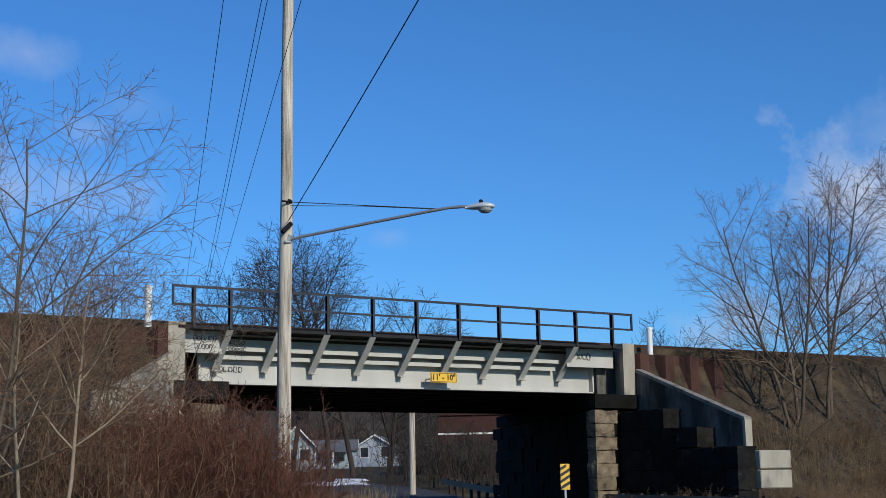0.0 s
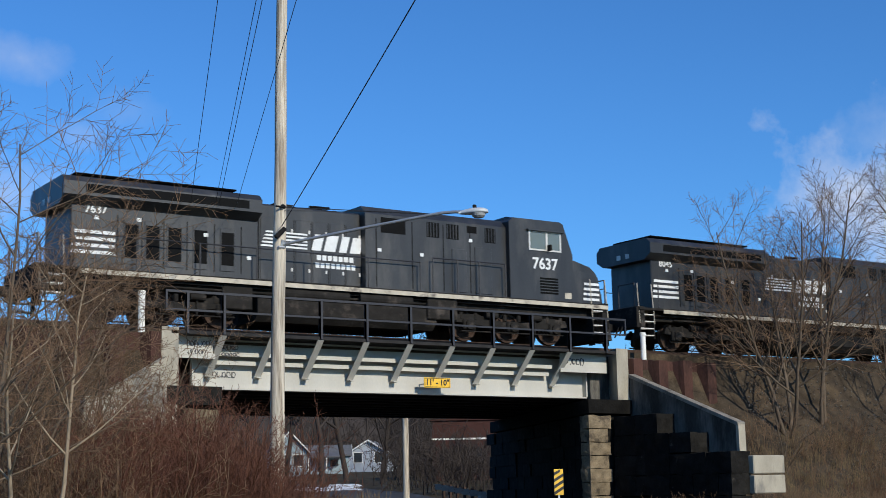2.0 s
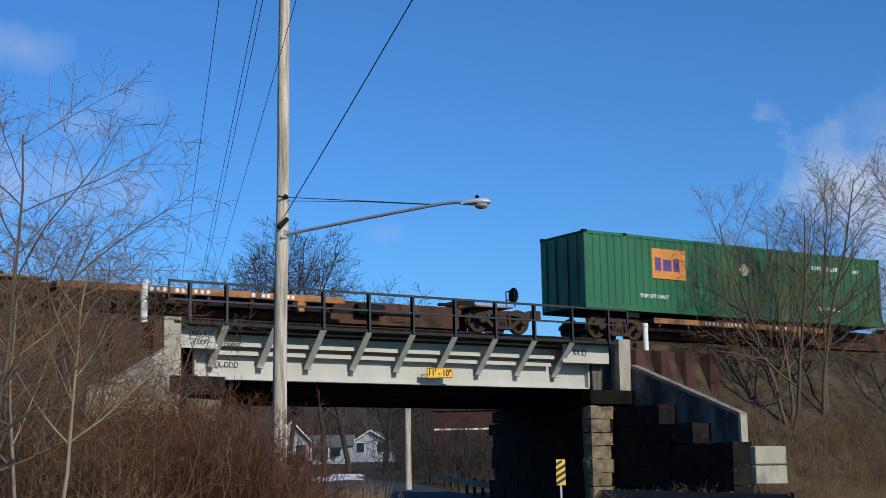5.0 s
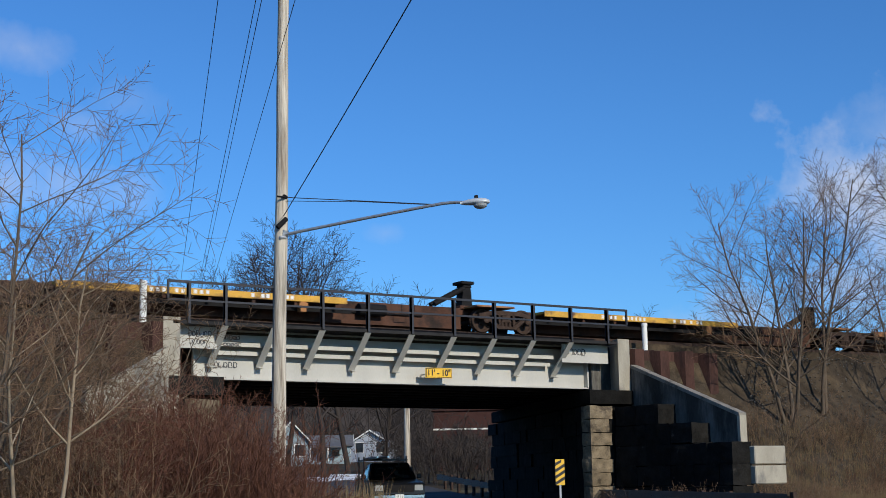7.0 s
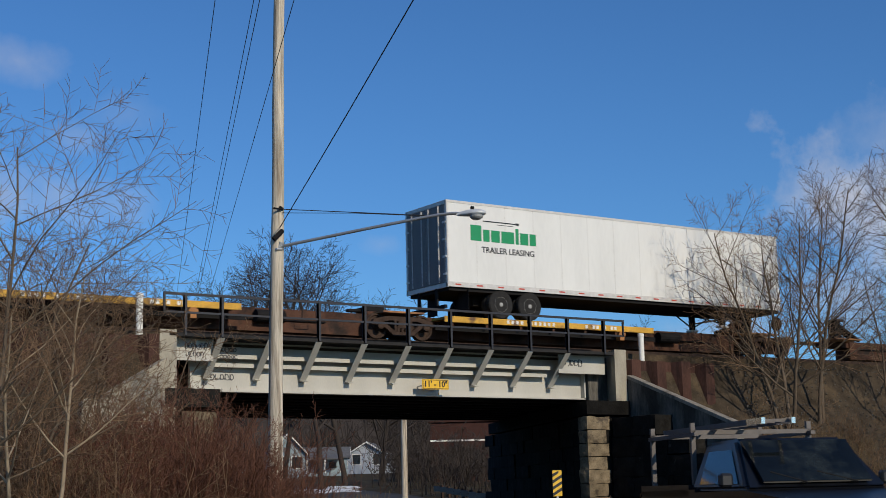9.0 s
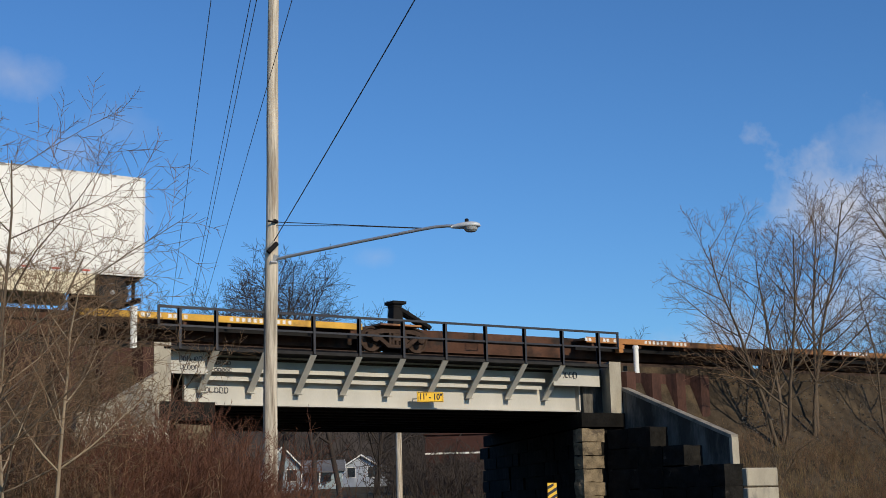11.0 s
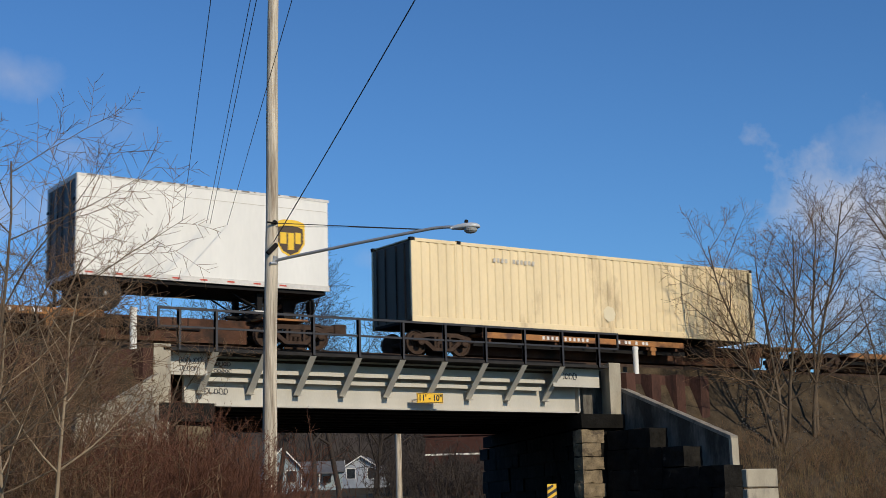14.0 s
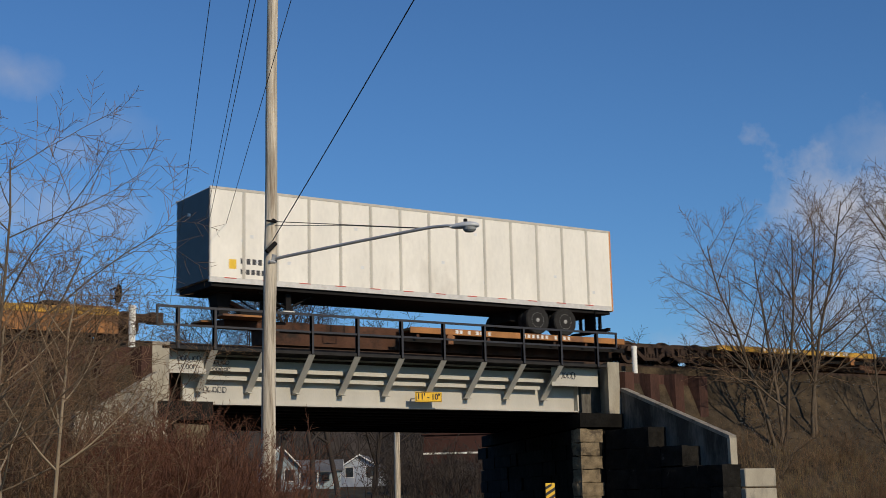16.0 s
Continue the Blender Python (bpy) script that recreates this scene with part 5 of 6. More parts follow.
    for sy in (-1, 1):
        split("side_window", boxes((7.5, 8.2, *sorted((sy * 1.5, sy * 1.51)), 3.45, 4.1), (8.28, 8.82, *sorted((sy * 1.5, sy * 1.51)), 3.45, 4.1)), M_GLASS, e, "cab side window")
        part("window_frame", boxes(*[(a, b, *sorted((sy * 1.5, sy * 1.525)), c, d) for a, b, c, d in ((7.44, 8.88, 4.1, 4.16), (7.44, 8.88, 3.39, 3.45), (7.44, 7.5, 3.45, 4.1), (8.2, 8.28, 3.45, 4.1), (8.82, 8.88, 3.45, 4.1))]), M_ALU, e, "bright window frame")
        part("sunshade", boxes((7.35, 8.95, *sorted((sy * 1.5, sy * 1.62)), 4.14, 4.19)), M_LOCO, e)
        part("mirror", boxes((8.25, 8.32, *sorted((sy * 1.52, sy * 1.72)), 3.4, 3.62)), M_LOCOD, e)
        lettering("road_number", number, 0.56, M_WHITE, e, (pose(8.15, -1.503, 2.88) @ FACE) if sy < 0 else (pose(8.15, 1.503, 2.88, 0, 0, 180) @ FACE), "white road number")
        lettering("road_number", number, 0.34, M_WHITE, e, (pose(-8.15, -1.163, 3.42) @ FACE) if sy < 0 else (pose(-8.15, 1.163, 3.42, 0, 0, 180) @ FACE), "white road number")
        stripes(e, 10.0, 10.75, sy * 1.301, 1.65, 2.35, 4, 0.1)
        split("cab_louvre", boxes(*[(7.9, 8.7, *sorted((sy * 1.5, sy * 1.512)), 1.75 + k * 0.11, 1.82 + k * 0.11) for k in range(6)]), M_GRILLE, e)
        split("placard", boxes((9.0, 9.3, *sorted((sy * 1.5, sy * 1.506)), 1.62, 1.85)), M_SILL, e)
    part("windshield", prism([(9.07, 4.3), (9.35, 3.5), (9.38, 3.5), (9.10, 4.3)], "y", -1.2, 1.2), M_GLASSD, e, "dark windshield glass")
    stripes(e, -8.88, -7.55, -1.163, 2.0, 2.75, 4, 0.15)
    # side marking: a slanted striped flag and bold shapes in white
    stripes(e, -2.75, -1.1, -1.024, 2.75, 3.3, 5, 0.35)
    for a, w in ((-0.95, 0.34), (-0.5, 0.42), (0.06, 0.28), (0.46, 0.4)):
        part("bold_marking", prism([(a, 2.75), (a + w, 2.75), (a + w + 0.14, 3.32), (a + 0.14, 3.32)], "y", -1.027, -1.022), M_WHITE, e, "bold white slanted marking")
    split("marking_bar", boxes(*[(-0.75 + k * 0.2, -0.6 + k * 0.2, -1.025, -1.022, 2.42, 2.6) for k in range(7)], *[(-0.8 + k * 0.19, -0.66 + k * 0.19, -1.025, -1.022, 2.15, 2.33) for k in range(8)]), M_WHITE, e, "plain white bar")
    # fuel tank and air reservoirs
    part("fuel_tank", prism([(-1.35, 0.95), (-1.35, 0.5), (-1.1, 0.25), (1.1, 0.25), (1.35, 0.5), (1.35, 0.95)], "x", -3.0, 3.6), M_LOCOD, e)
    split("air_reservoir", tubes(((-2.3, -1.3, 1.15), (0.2, -1.3, 1.15), 0.2), ((0.6, -1.3, 1.15), (2.6, -1.3, 1.15), 0.2), ((-2.3, 1.3, 1.15), (2.6, 1.3, 1.15), 0.2), n=16), M_LOCOD, e)
    split("equipment_box", boxes((-4.2, -3.2, -1.4, -0.9, 0.55, 1.35), (3.2, 4.4, -1.45, -0.9, 0.6, 1.35), bev=0.03), M_LOCOD, e)
    part("pipe_run", tubes(((-9, -1.35, 1.25), (9, -1.35, 1.25), 0.035), ((-8, -1.3, 1.12), (4, -1.3, 1.12), 0.03), n=6), M_LOCOD, e)
    loco_truck(e, -5.9)
    loco_truck(e, 6.9)
    # end steps and handrails
    for x, sg in ((-9.5, -1), (10.6, 1)):
        for sy in (-1, 1):
            st = part("step_ladder", boxes(*[(x - 0.32, x + 0.32, *sorted((sy * 1.2, sy * 1.5)), 0.45 + k * 0.26, 0.49 + k * 0.26) for k in range(4)]), M_ALU, e, "pale edged steel steps")
            split("stringer", boxes((x - 0.36, x - 0.32, *sorted((sy * 1.15, sy * 1.5)), 0.35, 1.5), (x + 0.32, x + 0.36, *sorted((sy * 1.15, sy * 1.5)), 0.35, 1.5)), M_LOCOD, st)
            part("grab_rail", tubes(((x - 0.36, sy * 1.5, 0.9), (x - 0.4, sy * 1.45, 2.4), 0.02), ((x + 0.36, sy * 1.5, 0.9), (x + 0.3, sy * 1.45, 2.4), 0.02), n=6), M_SILL, st)
        part("end_rail", tubes(((x + sg * 0.4, -1.3, 1.5), (x + sg * 0.4, -1.3, 2.5), 0.022), ((x + sg * 0.4, 1.3, 1.5), (x + sg * 0.4, 1.3, 2.5), 0.022), ((x + sg * 0.4, -1.3, 2.5), (x + sg * 0.4, -0.4, 2.5), 0.022), ((x + sg * 0.4, 0.4, 2.5), (x + sg * 0.4, 1.3, 2.5), 0.022), ((x + sg * 0.4, -0.4, 1.5), (x + sg * 0.4, -0.4, 2.5), 0.022), ((x + sg * 0.4, 0.4, 1.5), (x + sg * 0.4, 0.4, 2.5), 0.022), n=6), M_RAILING, e)
        part("coupler", boxes((x + sg * 0.2, x + sg * 1.1, -0.16, 0.16, 0.72, 1.0) if sg > 0 else (x - 1.1, x - 0.2, -0.16, 0.16, 0.72, 1.0), bev=0.04), M_LOCOD, e)
        split("hose", tubes(((x + sg * 0.5, -0.5, 0.9), (x + sg * 0.75, -0.5, 0.45), 0.03), ((x + sg * 0.5, -0.7, 0.9), (x + sg * 0.7, -0.7, 0.5), 0.03), n=6), M_UNDER, e)
    part("pilot_plow", prism([(10.75, 0.25), (11.15, 0.2), (11.05, 0.85), (10.75, 0.85)], "y", -1.45, 1.45), M_LOCOD, e)
    for sy in (-1.5, 1.5):
        handrail(e, [-8.9, -7.0, -5.0, -3.1, -1.2, 0.9, 2.9], sy, 1.5, 2.55)
        handrail(e, [3.4, 4.4, 5.3, 6.4], sy, 1.5, 2.75)
    split("rear_lamp", boxes((-9.27, -9.23, -0.35, -0.15, 3.8, 4.0), (-9.27, -9.23, 0.15, 0.35, 3.8, 4.0)), M_ALU, e)
    # the body is lower than the first plan by a fourteenth
    for o in e.children:
        if o.name.startswith("road_number"):
            o.location.z = 1.5 + (o.location.z - 1.5) * 0.93
        elif not o.name.startswith("truck"):
            low = 0.89 if o.name.startswith(("radiator", "rear_lamp", "rear_hood")) else 0.93
            for v in o.data.vertices:
                if v.co.z > 1.5:
                    v.co.z = 1.5 + (v.co.z - 1.5) * low
    return e


locomotive(0.0, "8045", "black diesel locomotive with white markings and striped nose")
locomotive(22.35, "7637", "dusty black diesel locomotive with white markings, second in line")

# ---- street light pole and wires ----
PX, PY = 12.9, 25.53
pole = empty("utility_pole", pose(PX, PY, 0), "weathered grey-brown wooden utility pole beside the road", "utility pole")
bm = bmesh.new()
rings = []
for k in range(14):
    z = -0.4 + k * 1.08
    r = 0.155 - 0.0035 * z + 0.004 * math.sin(k * 2.3)
    ox = 0.012 * z + 0.01 * math.sin(k * 1.1)
    rings.append([bm.verts.new((ox + r * math.cos(i * math.tau / 18), r * math.sin(i * math.tau / 18), z)) for i in range(18)])
for r0, r1 in zip(rings, rings[1:]):
    for i in range(18):
        bm.faces.new((r0[i], r0[(i + 1) % 18], r1[(i + 1) % 18], r1[i]))
bm.faces.new(rings[-1])
shaft = part("shaft", bm, M_POLE, pole)
for f in shaft.data.polygons:
    f.use_smooth = True
lampx, lampy = 15.91 - PX, 22.31 - PY
ax = Vector((lampx, lampy, 0)).normalized()
light = empty("street_light", pose(PX, PY, 0), "grey cobra-head street light on a long slender arm", "street light")
z0, z1 = 5.03 + E0, 5.43 + E0
run = math.hypot(lampx, lampy)
arm_pts = [(0.12, z0), (0.5, z0 + 0.06), (run * 0.45, z0 + 0.26), (run * 0.72, z0 + 0.41), (run * 0.80, z0 + 0.45), (run * 0.86, z0 + 0.455), (run * 0.93, z0 + 0.43)]
bm = bmesh.new()
for (a, za), (b, zb) in zip(arm_pts, arm_pts[1:]):
    tube(bm, (*(ax * a).xy, za), (*(ax * b).xy, zb), 0.032, n=10)
part("arm", bm, M_GALV, light, "galvanised tube arm")
part("clamp", tubes(((*(ax * 0.1).xy, z0 - 0.08), (*(ax * 0.16).xy, z0 + 0.10), 0.06), ((-0.02, -0.14, z0 - 0.06), (0.12, -0.14, z0 - 0.06), 0.03)), M_GALV, light)
bolt_z = 5.83 + E0
knee = ax * run * 0.76
part("stay_wire", tubes(((*(ax * 0.1).xy, bolt_z), (*knee.xy, z0 + 0.44), 0.009), ((*(ax * 0.1).xy, bolt_z - 0.08), (*(ax * run * 0.4).xy, bolt_z - 0.2), 0.007), ((*(ax * run * 0.4).xy, bolt_z - 0.2), (*knee.xy, z0 + 0.43), 0.007), n=5), M_WIRE, light)
part("bolt", tubes(((0.05, -0.2, bolt_z), (0.14, -0.1, bolt_z), 0.04), ((-0.1, -0.19, bolt_z - 0.02), (0.1, -0.19, bolt_z - 0.02), 0.02)), M_UNDER, light)
# cobra head along the arm
head = bmesh.new()
hz = z0 + 0.42
prof = [(0.0, 0.035, 0.035), (0.06, 0.05, 0.055), (0.16, 0.09, 0.075), (0.3, 0.14, 0.09), (0.42, 0.155, 0.09), (0.52, 0.13, 0.075), (0.58, 0.07, 0.045), (0.6, 0.01, 0.01)]
sidev = Vector((-ax.y, ax.x, 0))
rings = []
for a, w, h in prof:
    c = ax * (run * 0.88 + a)
    rings.append([head.verts.new((*(c + sidev * w * math.cos(i * math.tau / 14)).xy, hz + h * math.sin(i * math.tau / 14) * (1.0 if math.sin(i * math.tau / 14) > 0 else 0.55))) for i in range(14)])
for r0, r1 in zip(rings, rings[1:]):
    for i in range(14):
        head.faces.new((r0[i], r0[(i + 1) % 14], r1[(i + 1) % 14], r1[i]))
head.faces.new(rings[0])
head.faces.new(rings[-1])
hd = part("lamp_head", head, M_LAMPBODY, light, "grey enamel lamp head")
for f in hd.data.polygons:
    f.use_smooth = True
lens = part("lens_bowl", lathe([(0.145, 0.0), (0.13, -0.05), (0.09, -0.085), (0.02, -0.1)], "z", 18), M_LENS, light, "ribbed glass refractor bowl")
lens.location = (*(ax * (run * 0.88 + 0.4)).xy, hz - 0.03)
part("photocell", lathe([(0.04, 0.0), (0.04, 0.06), (0.025, 0.075)], "z", 12), M_UNDER, light).location = (*(ax * (run * 0.88 + 0.32)).xy, hz + 0.08)


def cable(points, r, label, sag=0.0):
    bmc = bmesh.new()
    p, q = Vector(points[0]), Vector(points[1])
    n = 16
    line = [p.lerp(q, k / n) - Vector((0, 0, sag * 4 * (k / n) * (1 - k / n))) for k in range(n + 1)]
    for a, b in zip(line, line[1:]):
        tube(bmc, a, b, r, n=5, cap=False)
    bmesh.ops.remove_doubles(bmc, verts=bmc.verts[:], dist=0.004)
    return tagged(part("overhead_wire", bmc, M_WIRE), label, "wire", "overhead wires")


cable(((PX + 0.06, PY - 0.15, 5.42 + E0), (9.0, 10.1, 8.54 + E0)), 0.0105, "thick black twisted cable from the pole", 0.06)
part("cable_grip", tubes(((PX - 0.1, PY - 0.19, 5.16 + E0), (PX + 0.1, PY - 0.2, 5.36 + E0), 0.05), n=8), M_UNDER, pole).matrix_world = Matrix()
for p, q in (((10.07, 22.28), (19.24, 45.04)), ((10.66, 21.93), (20.81, 46.89)), ((10.76, 21.9), (20.9, 46.8)), ((11.28, 21.58), (21.36, 46.61))):
    d = Vector((q[0] - p[0], q[1] - p[1], 0))
    a, b = Vector((*p, 8.7 + E0)) - d * 1.1, Vector((*p, 8.7 + E0)) + d * 3.2
    cable((a, b), 0.0075, "thin black overhead wire along the road", 0.0)

far_pole = tagged(part("utility_pole", lathe([(0.17, -0.5), (0.155, 4.0), (0.145, 5.6)], "z", 14), M_POLE), "weathered wooden utility pole beyond the bridge", "utility pole")
far_pole.location = (39.8, 63.58, land(39.8, 63.6))


# ---- houses far behind the bridge ----
def house(x, y, turn, w, d, eave, ridge, siding, label, porch=False):
    g = land(x, y)
    e = empty("house", pose(x, y, g - 0.2, 0, 0, turn), label, "house", "houses beyond the bridge")
    part("wall", prism([(-w / 2, 0), (-w / 2, eave), (0, ridge), (w / 2, eave), (w / 2, 0)], "y", 0, d), siding, e)
    o = 0.35
    sl = (ridge - eave) / (w / 2)
    for sg in (-1, 1):
        part("roof", prism([(0, ridge + 0.05), (0, ridge + 0.2), (sg * (w / 2 + o), eave + 0.2 - sl * o), (sg * (w / 2 + o), eave + 0.05 - sl * o)], "y", -0.4, d + 0.4), M_ROOF, e, "grey shingle roof")
        part("trim", prism([(0, ridge + 0.03), (0, ridge + 0.22), (sg * (w / 2 + o), eave + 0.22 - sl * o), (sg * (w / 2 + o), eave + 0.03 - sl * o)], "y", -0.44, -0.4), M_PIPE, e)
    for wx in (-w * 0.25, w * 0.25):
        win = part("window", boxes((wx - 0.5, wx + 0.5, -0.03, 0.02, 1.3, 2.5)), M_GLASSD, e)
        part("frame", boxes((wx - 0.58, wx + 0.58, -0.06, -0.02, 1.22, 1.3), (wx - 0.58, wx + 0.58, -0.06, -0.02, 2.5, 2.58), (wx - 0.58, wx - 0.5, -0.06, -0.02, 1.3, 2.5), (wx + 0.5, wx + 0.58, -0.06, -0.02, 1.3, 2.5)), M_PIPE, win)
    if porch:
        x0 = -w / 2
        part("porch_roof", prism([(x0 + 0.3, eave + 0.25), (x0 + 0.3, eave + 0.4), (x0 - 2.3, eave - 0.15), (x0 - 2.3, eave - 0.3)], "y", d * 0.1, d * 0.75), M_ROOF, e, "grey porch roof")
        for py in (d * 0.12, d * 0.4, d * 0.72):
            part("porch_post", boxes((x0 - 2.2, x0 - 2.06, py, py + 0.14, 0, eave - 0.25)), M_PIPE, e)
        part("porch_floor", boxes((x0 - 2.3, x0, d * 0.1, d * 0.75, 0.0, 0.35)), M_HOUSEG, e)
        part("side_door", boxes((x0 - 0.04, x0 + 0.02, d * 0.45, d * 0.57, 0.35, eave - 0.35)), M_GLASSD, e)
        for py in (d * 0.2, d * 0.82):
            part("side_window", boxes((x0 - 0.03, x0 + 0.02, py, py + 0.9, 0.9, eave - 0.5)), M_GLASSD, e)
    return e


house(89.4, 151.6, -38, 5.2, 9, 2.3, 3.9, M_HOUSE, "white-sided gabled house with grey roof")
house(84.3, 147.7, 62, 5.0, 6.5, 2.2, 3.3, M_HOUSEG, "low blue-grey house with porch", True)
house(68.9, 133.2, -22, 3.6, 9, 2.9, 4.8, M_HOUSEG, "pale grey gabled house behind bare trees")
shed = tagged(part("long_building", boxes((0, 26, 0, 10, -1, 4.6), (-0.2, 26.2, -0.2, 10.2, 4.6, 4.75), bev=0.0), M_BRICK), "long low red-brown building behind trees", "building")
shed.matrix_world = pose(68.3, 104.7, land(68.3, 104.7) + 0.6, 0, 0, -36)
part("pale_band", boxes((-0.02, 26, -0.03, 0, 2.9, 3.05)), M_PIPE, shed)
for k in range(5):
    w_ = part("window", boxes((2 + k * 4.6, 4.4 + k * 4.6, -0.04, 0.02, 1.0, 2.1)), M_GLASSD, shed)
    part("sill", boxes((1.9 + k * 4.6, 4.5 + k * 4.6, -0.09, 0, 0.88, 0.98)), M_PIPE, w_)

snow(48.6, 88.6, 3.2, 4.5, 1)
snow(46.4, 86.8, 2.2, 3.4, 7)
snow(50.6, 91.5, 2.4, 3.6, 8)
snow(55.0, 97.0, 1.6, 2.0, 3)
snow(33.0, 34.0, 1.2, 0.5, 4)
sx = MID + SIDE * 4.6
for k, a in enumerate((14, 17.5, 20, 24)):
    c = sx + ROAD * a + SIDE * 1.0
    snow(c.x, c.y, 0.8, 0.4, 20 + k)

# ---- pickup in the oncoming lane ----
pk = empty("pickup_truck", pose(0, 0, 0), "dark old pickup truck with ladders on a roof rack", "pickup truck")
# x forwards
part("body", prism([(-2.75, 0.55), (-2.75, 1.12), (-0.55, 1.14), (-0.55, 1.1), (1.05, 1.12), (2.55, 1.0), (2.7, 0.85), (2.7, 0.5), (2.0, 0.38), (-2.2, 0.42)], "y", -0.95, 0.95), M_PAINTD, pk, "dark blue-black body")
cabm = bmesh.new()
lo = [(-0.75, 0.93, 1.12), (1.15, 0.93, 1.12), (1.15, -0.93, 1.12), (-0.75, -0.93, 1.12)]
hi = [(-0.62, 0.72, 1.74), (0.38, 0.72, 1.76), (0.38, -0.72, 1.76), (-0.62, -0.72, 1.74)]
va, vb = [cabm.verts.new(v) for v in lo], [cabm.verts.new(v) for v in hi]
for i in range(4):
    cabm.faces.new((va[i], va[(i + 1) % 4], vb[(i + 1) % 4], vb[i]))
cabm.faces.new(vb)
cabm.faces.new(va[::-1])
bmesh.ops.recalc_face_normals(cabm, faces=cabm.faces[:])
bmesh.ops.bevel(cabm, geom=cabm.edges[:], offset=0.05, segments=2, affect="EDGES")
part("cab", cabm, M_PAINTD, pk)
part("windshield", prism([(1.115, 1.2), (0.47, 1.70), (0.50, 1.73), (1.145, 1.22)], "y", -0.70, 0.70), M_SHIELD, pk, "dark sky-reflecting windshield")
for sy in (-1, 1):
    bmw = bmesh.new()
    vs = [bmw.verts.new((x, sy * (0.945 - (z - 1.12) * 0.34), z)) for x, z in ((-0.45, 1.2), (0.85, 1.2), (0.35, 1.62), (-0.42, 1.62))]
    bmw.faces.new(vs)
    part("side_window", bmw, M_GLASSD, pk)
    part("mirror", boxes((0.75, 0.87, *sorted((sy * 0.97, sy * 1.14)), 1.16, 1.33), bev=0.03), M_BLACK, pk)
    for x in (-1.75, 1.75):
        w_ = part("wheel", lathe([(0.2, -0.11), (0.34, -0.12), (0.37, -0.08), (0.37, 0.08), (0.34, 0.12), (0.2, 0.11)], "y", 22), M_TYRE, pk)
        w_.location = (x, sy * 0.83, 0.37)
        part("rim", lathe([(0.2, sy * 0.1), (0.12, sy * 0.07), (0.05, sy * 0.12)], "y", 14), M_RIM, w_)
    part("headlight", boxes((2.66, 2.72, *sorted((sy * 0.58, sy * 0.88)), 0.72, 0.92)), M_HEAD, pk, "clear rectangular headlight")
    part("bed_side", boxes((-2.75, -0.78, *sorted((sy * 0.82, sy * 0.95)), 1.05, 1.2)), M_PAINTD, pk)
part("grille", boxes((2.69, 2.73, -0.55, 0.55, 0.66, 0.92)), M_UNDER, pk)
part("bumper", boxes((2.68, 2.86, -0.95, 0.95, 0.42, 0.6), bev=0.04), M_CHROME, pk, "bright front bumper")
part("plate", boxes((2.865, 2.875, -0.16, 0.16, 0.43, 0.59)), M_WHITE, pk)
part("wiper", tubes(((1.16, 0.5, 1.2), (1.0, 0.05, 1.33), 0.012), ((1.16, -0.15, 1.2), (1.0, -0.55, 1.33), 0.012), n=5), M_UNDER, pk)
part("dash", boxes((0.75, 1.0, -0.7, 0.7, 1.16, 1.24)), M_UNDER, pk)
rack = part("ladder_rack", boxes(*[(x - 0.03, x + 0.03, *sorted((sy * 0.80, sy * 0.86)), 1.1, 2.02) for x in (-2.5, -0.85) for sy in (-1, 1)], *[(x - 0.03, x + 0.03, -0.86, 0.86, 1.86, 1.92) for x in (-2.5, -0.85)], (-2.6, -0.7, -0.86, -0.80, 1.84, 1.89), (-2.6, -0.7, 0.80, 0.86, 1.84, 1.89)), M_ALULAD, pk, "grey steel ladder rack")
for y, z in ((-0.5, 1.93),):
    lad = part("ladder", boxes((-2.9, 0.75, y - 0.02, y + 0.02, z, z + 0.07), (-2.9, 0.75, y + 0.38, y + 0.42, z, z + 0.07), *[(-2.7 + k * 0.3, -2.66 + k * 0.3, y, y + 0.4, z + 0.02, z + 0.06) for k in range(12)]), M_ALULAD, pk, "aluminium ladder on the rack")
    part("bright_end", boxes((0.28, 0.76, y - 0.024, y + 0.024, z - 0.003, z + 0.073), (0.28, 0.76, y + 0.376, y + 0.424, z - 0.003, z + 0.073)), M_CHROME, lad)


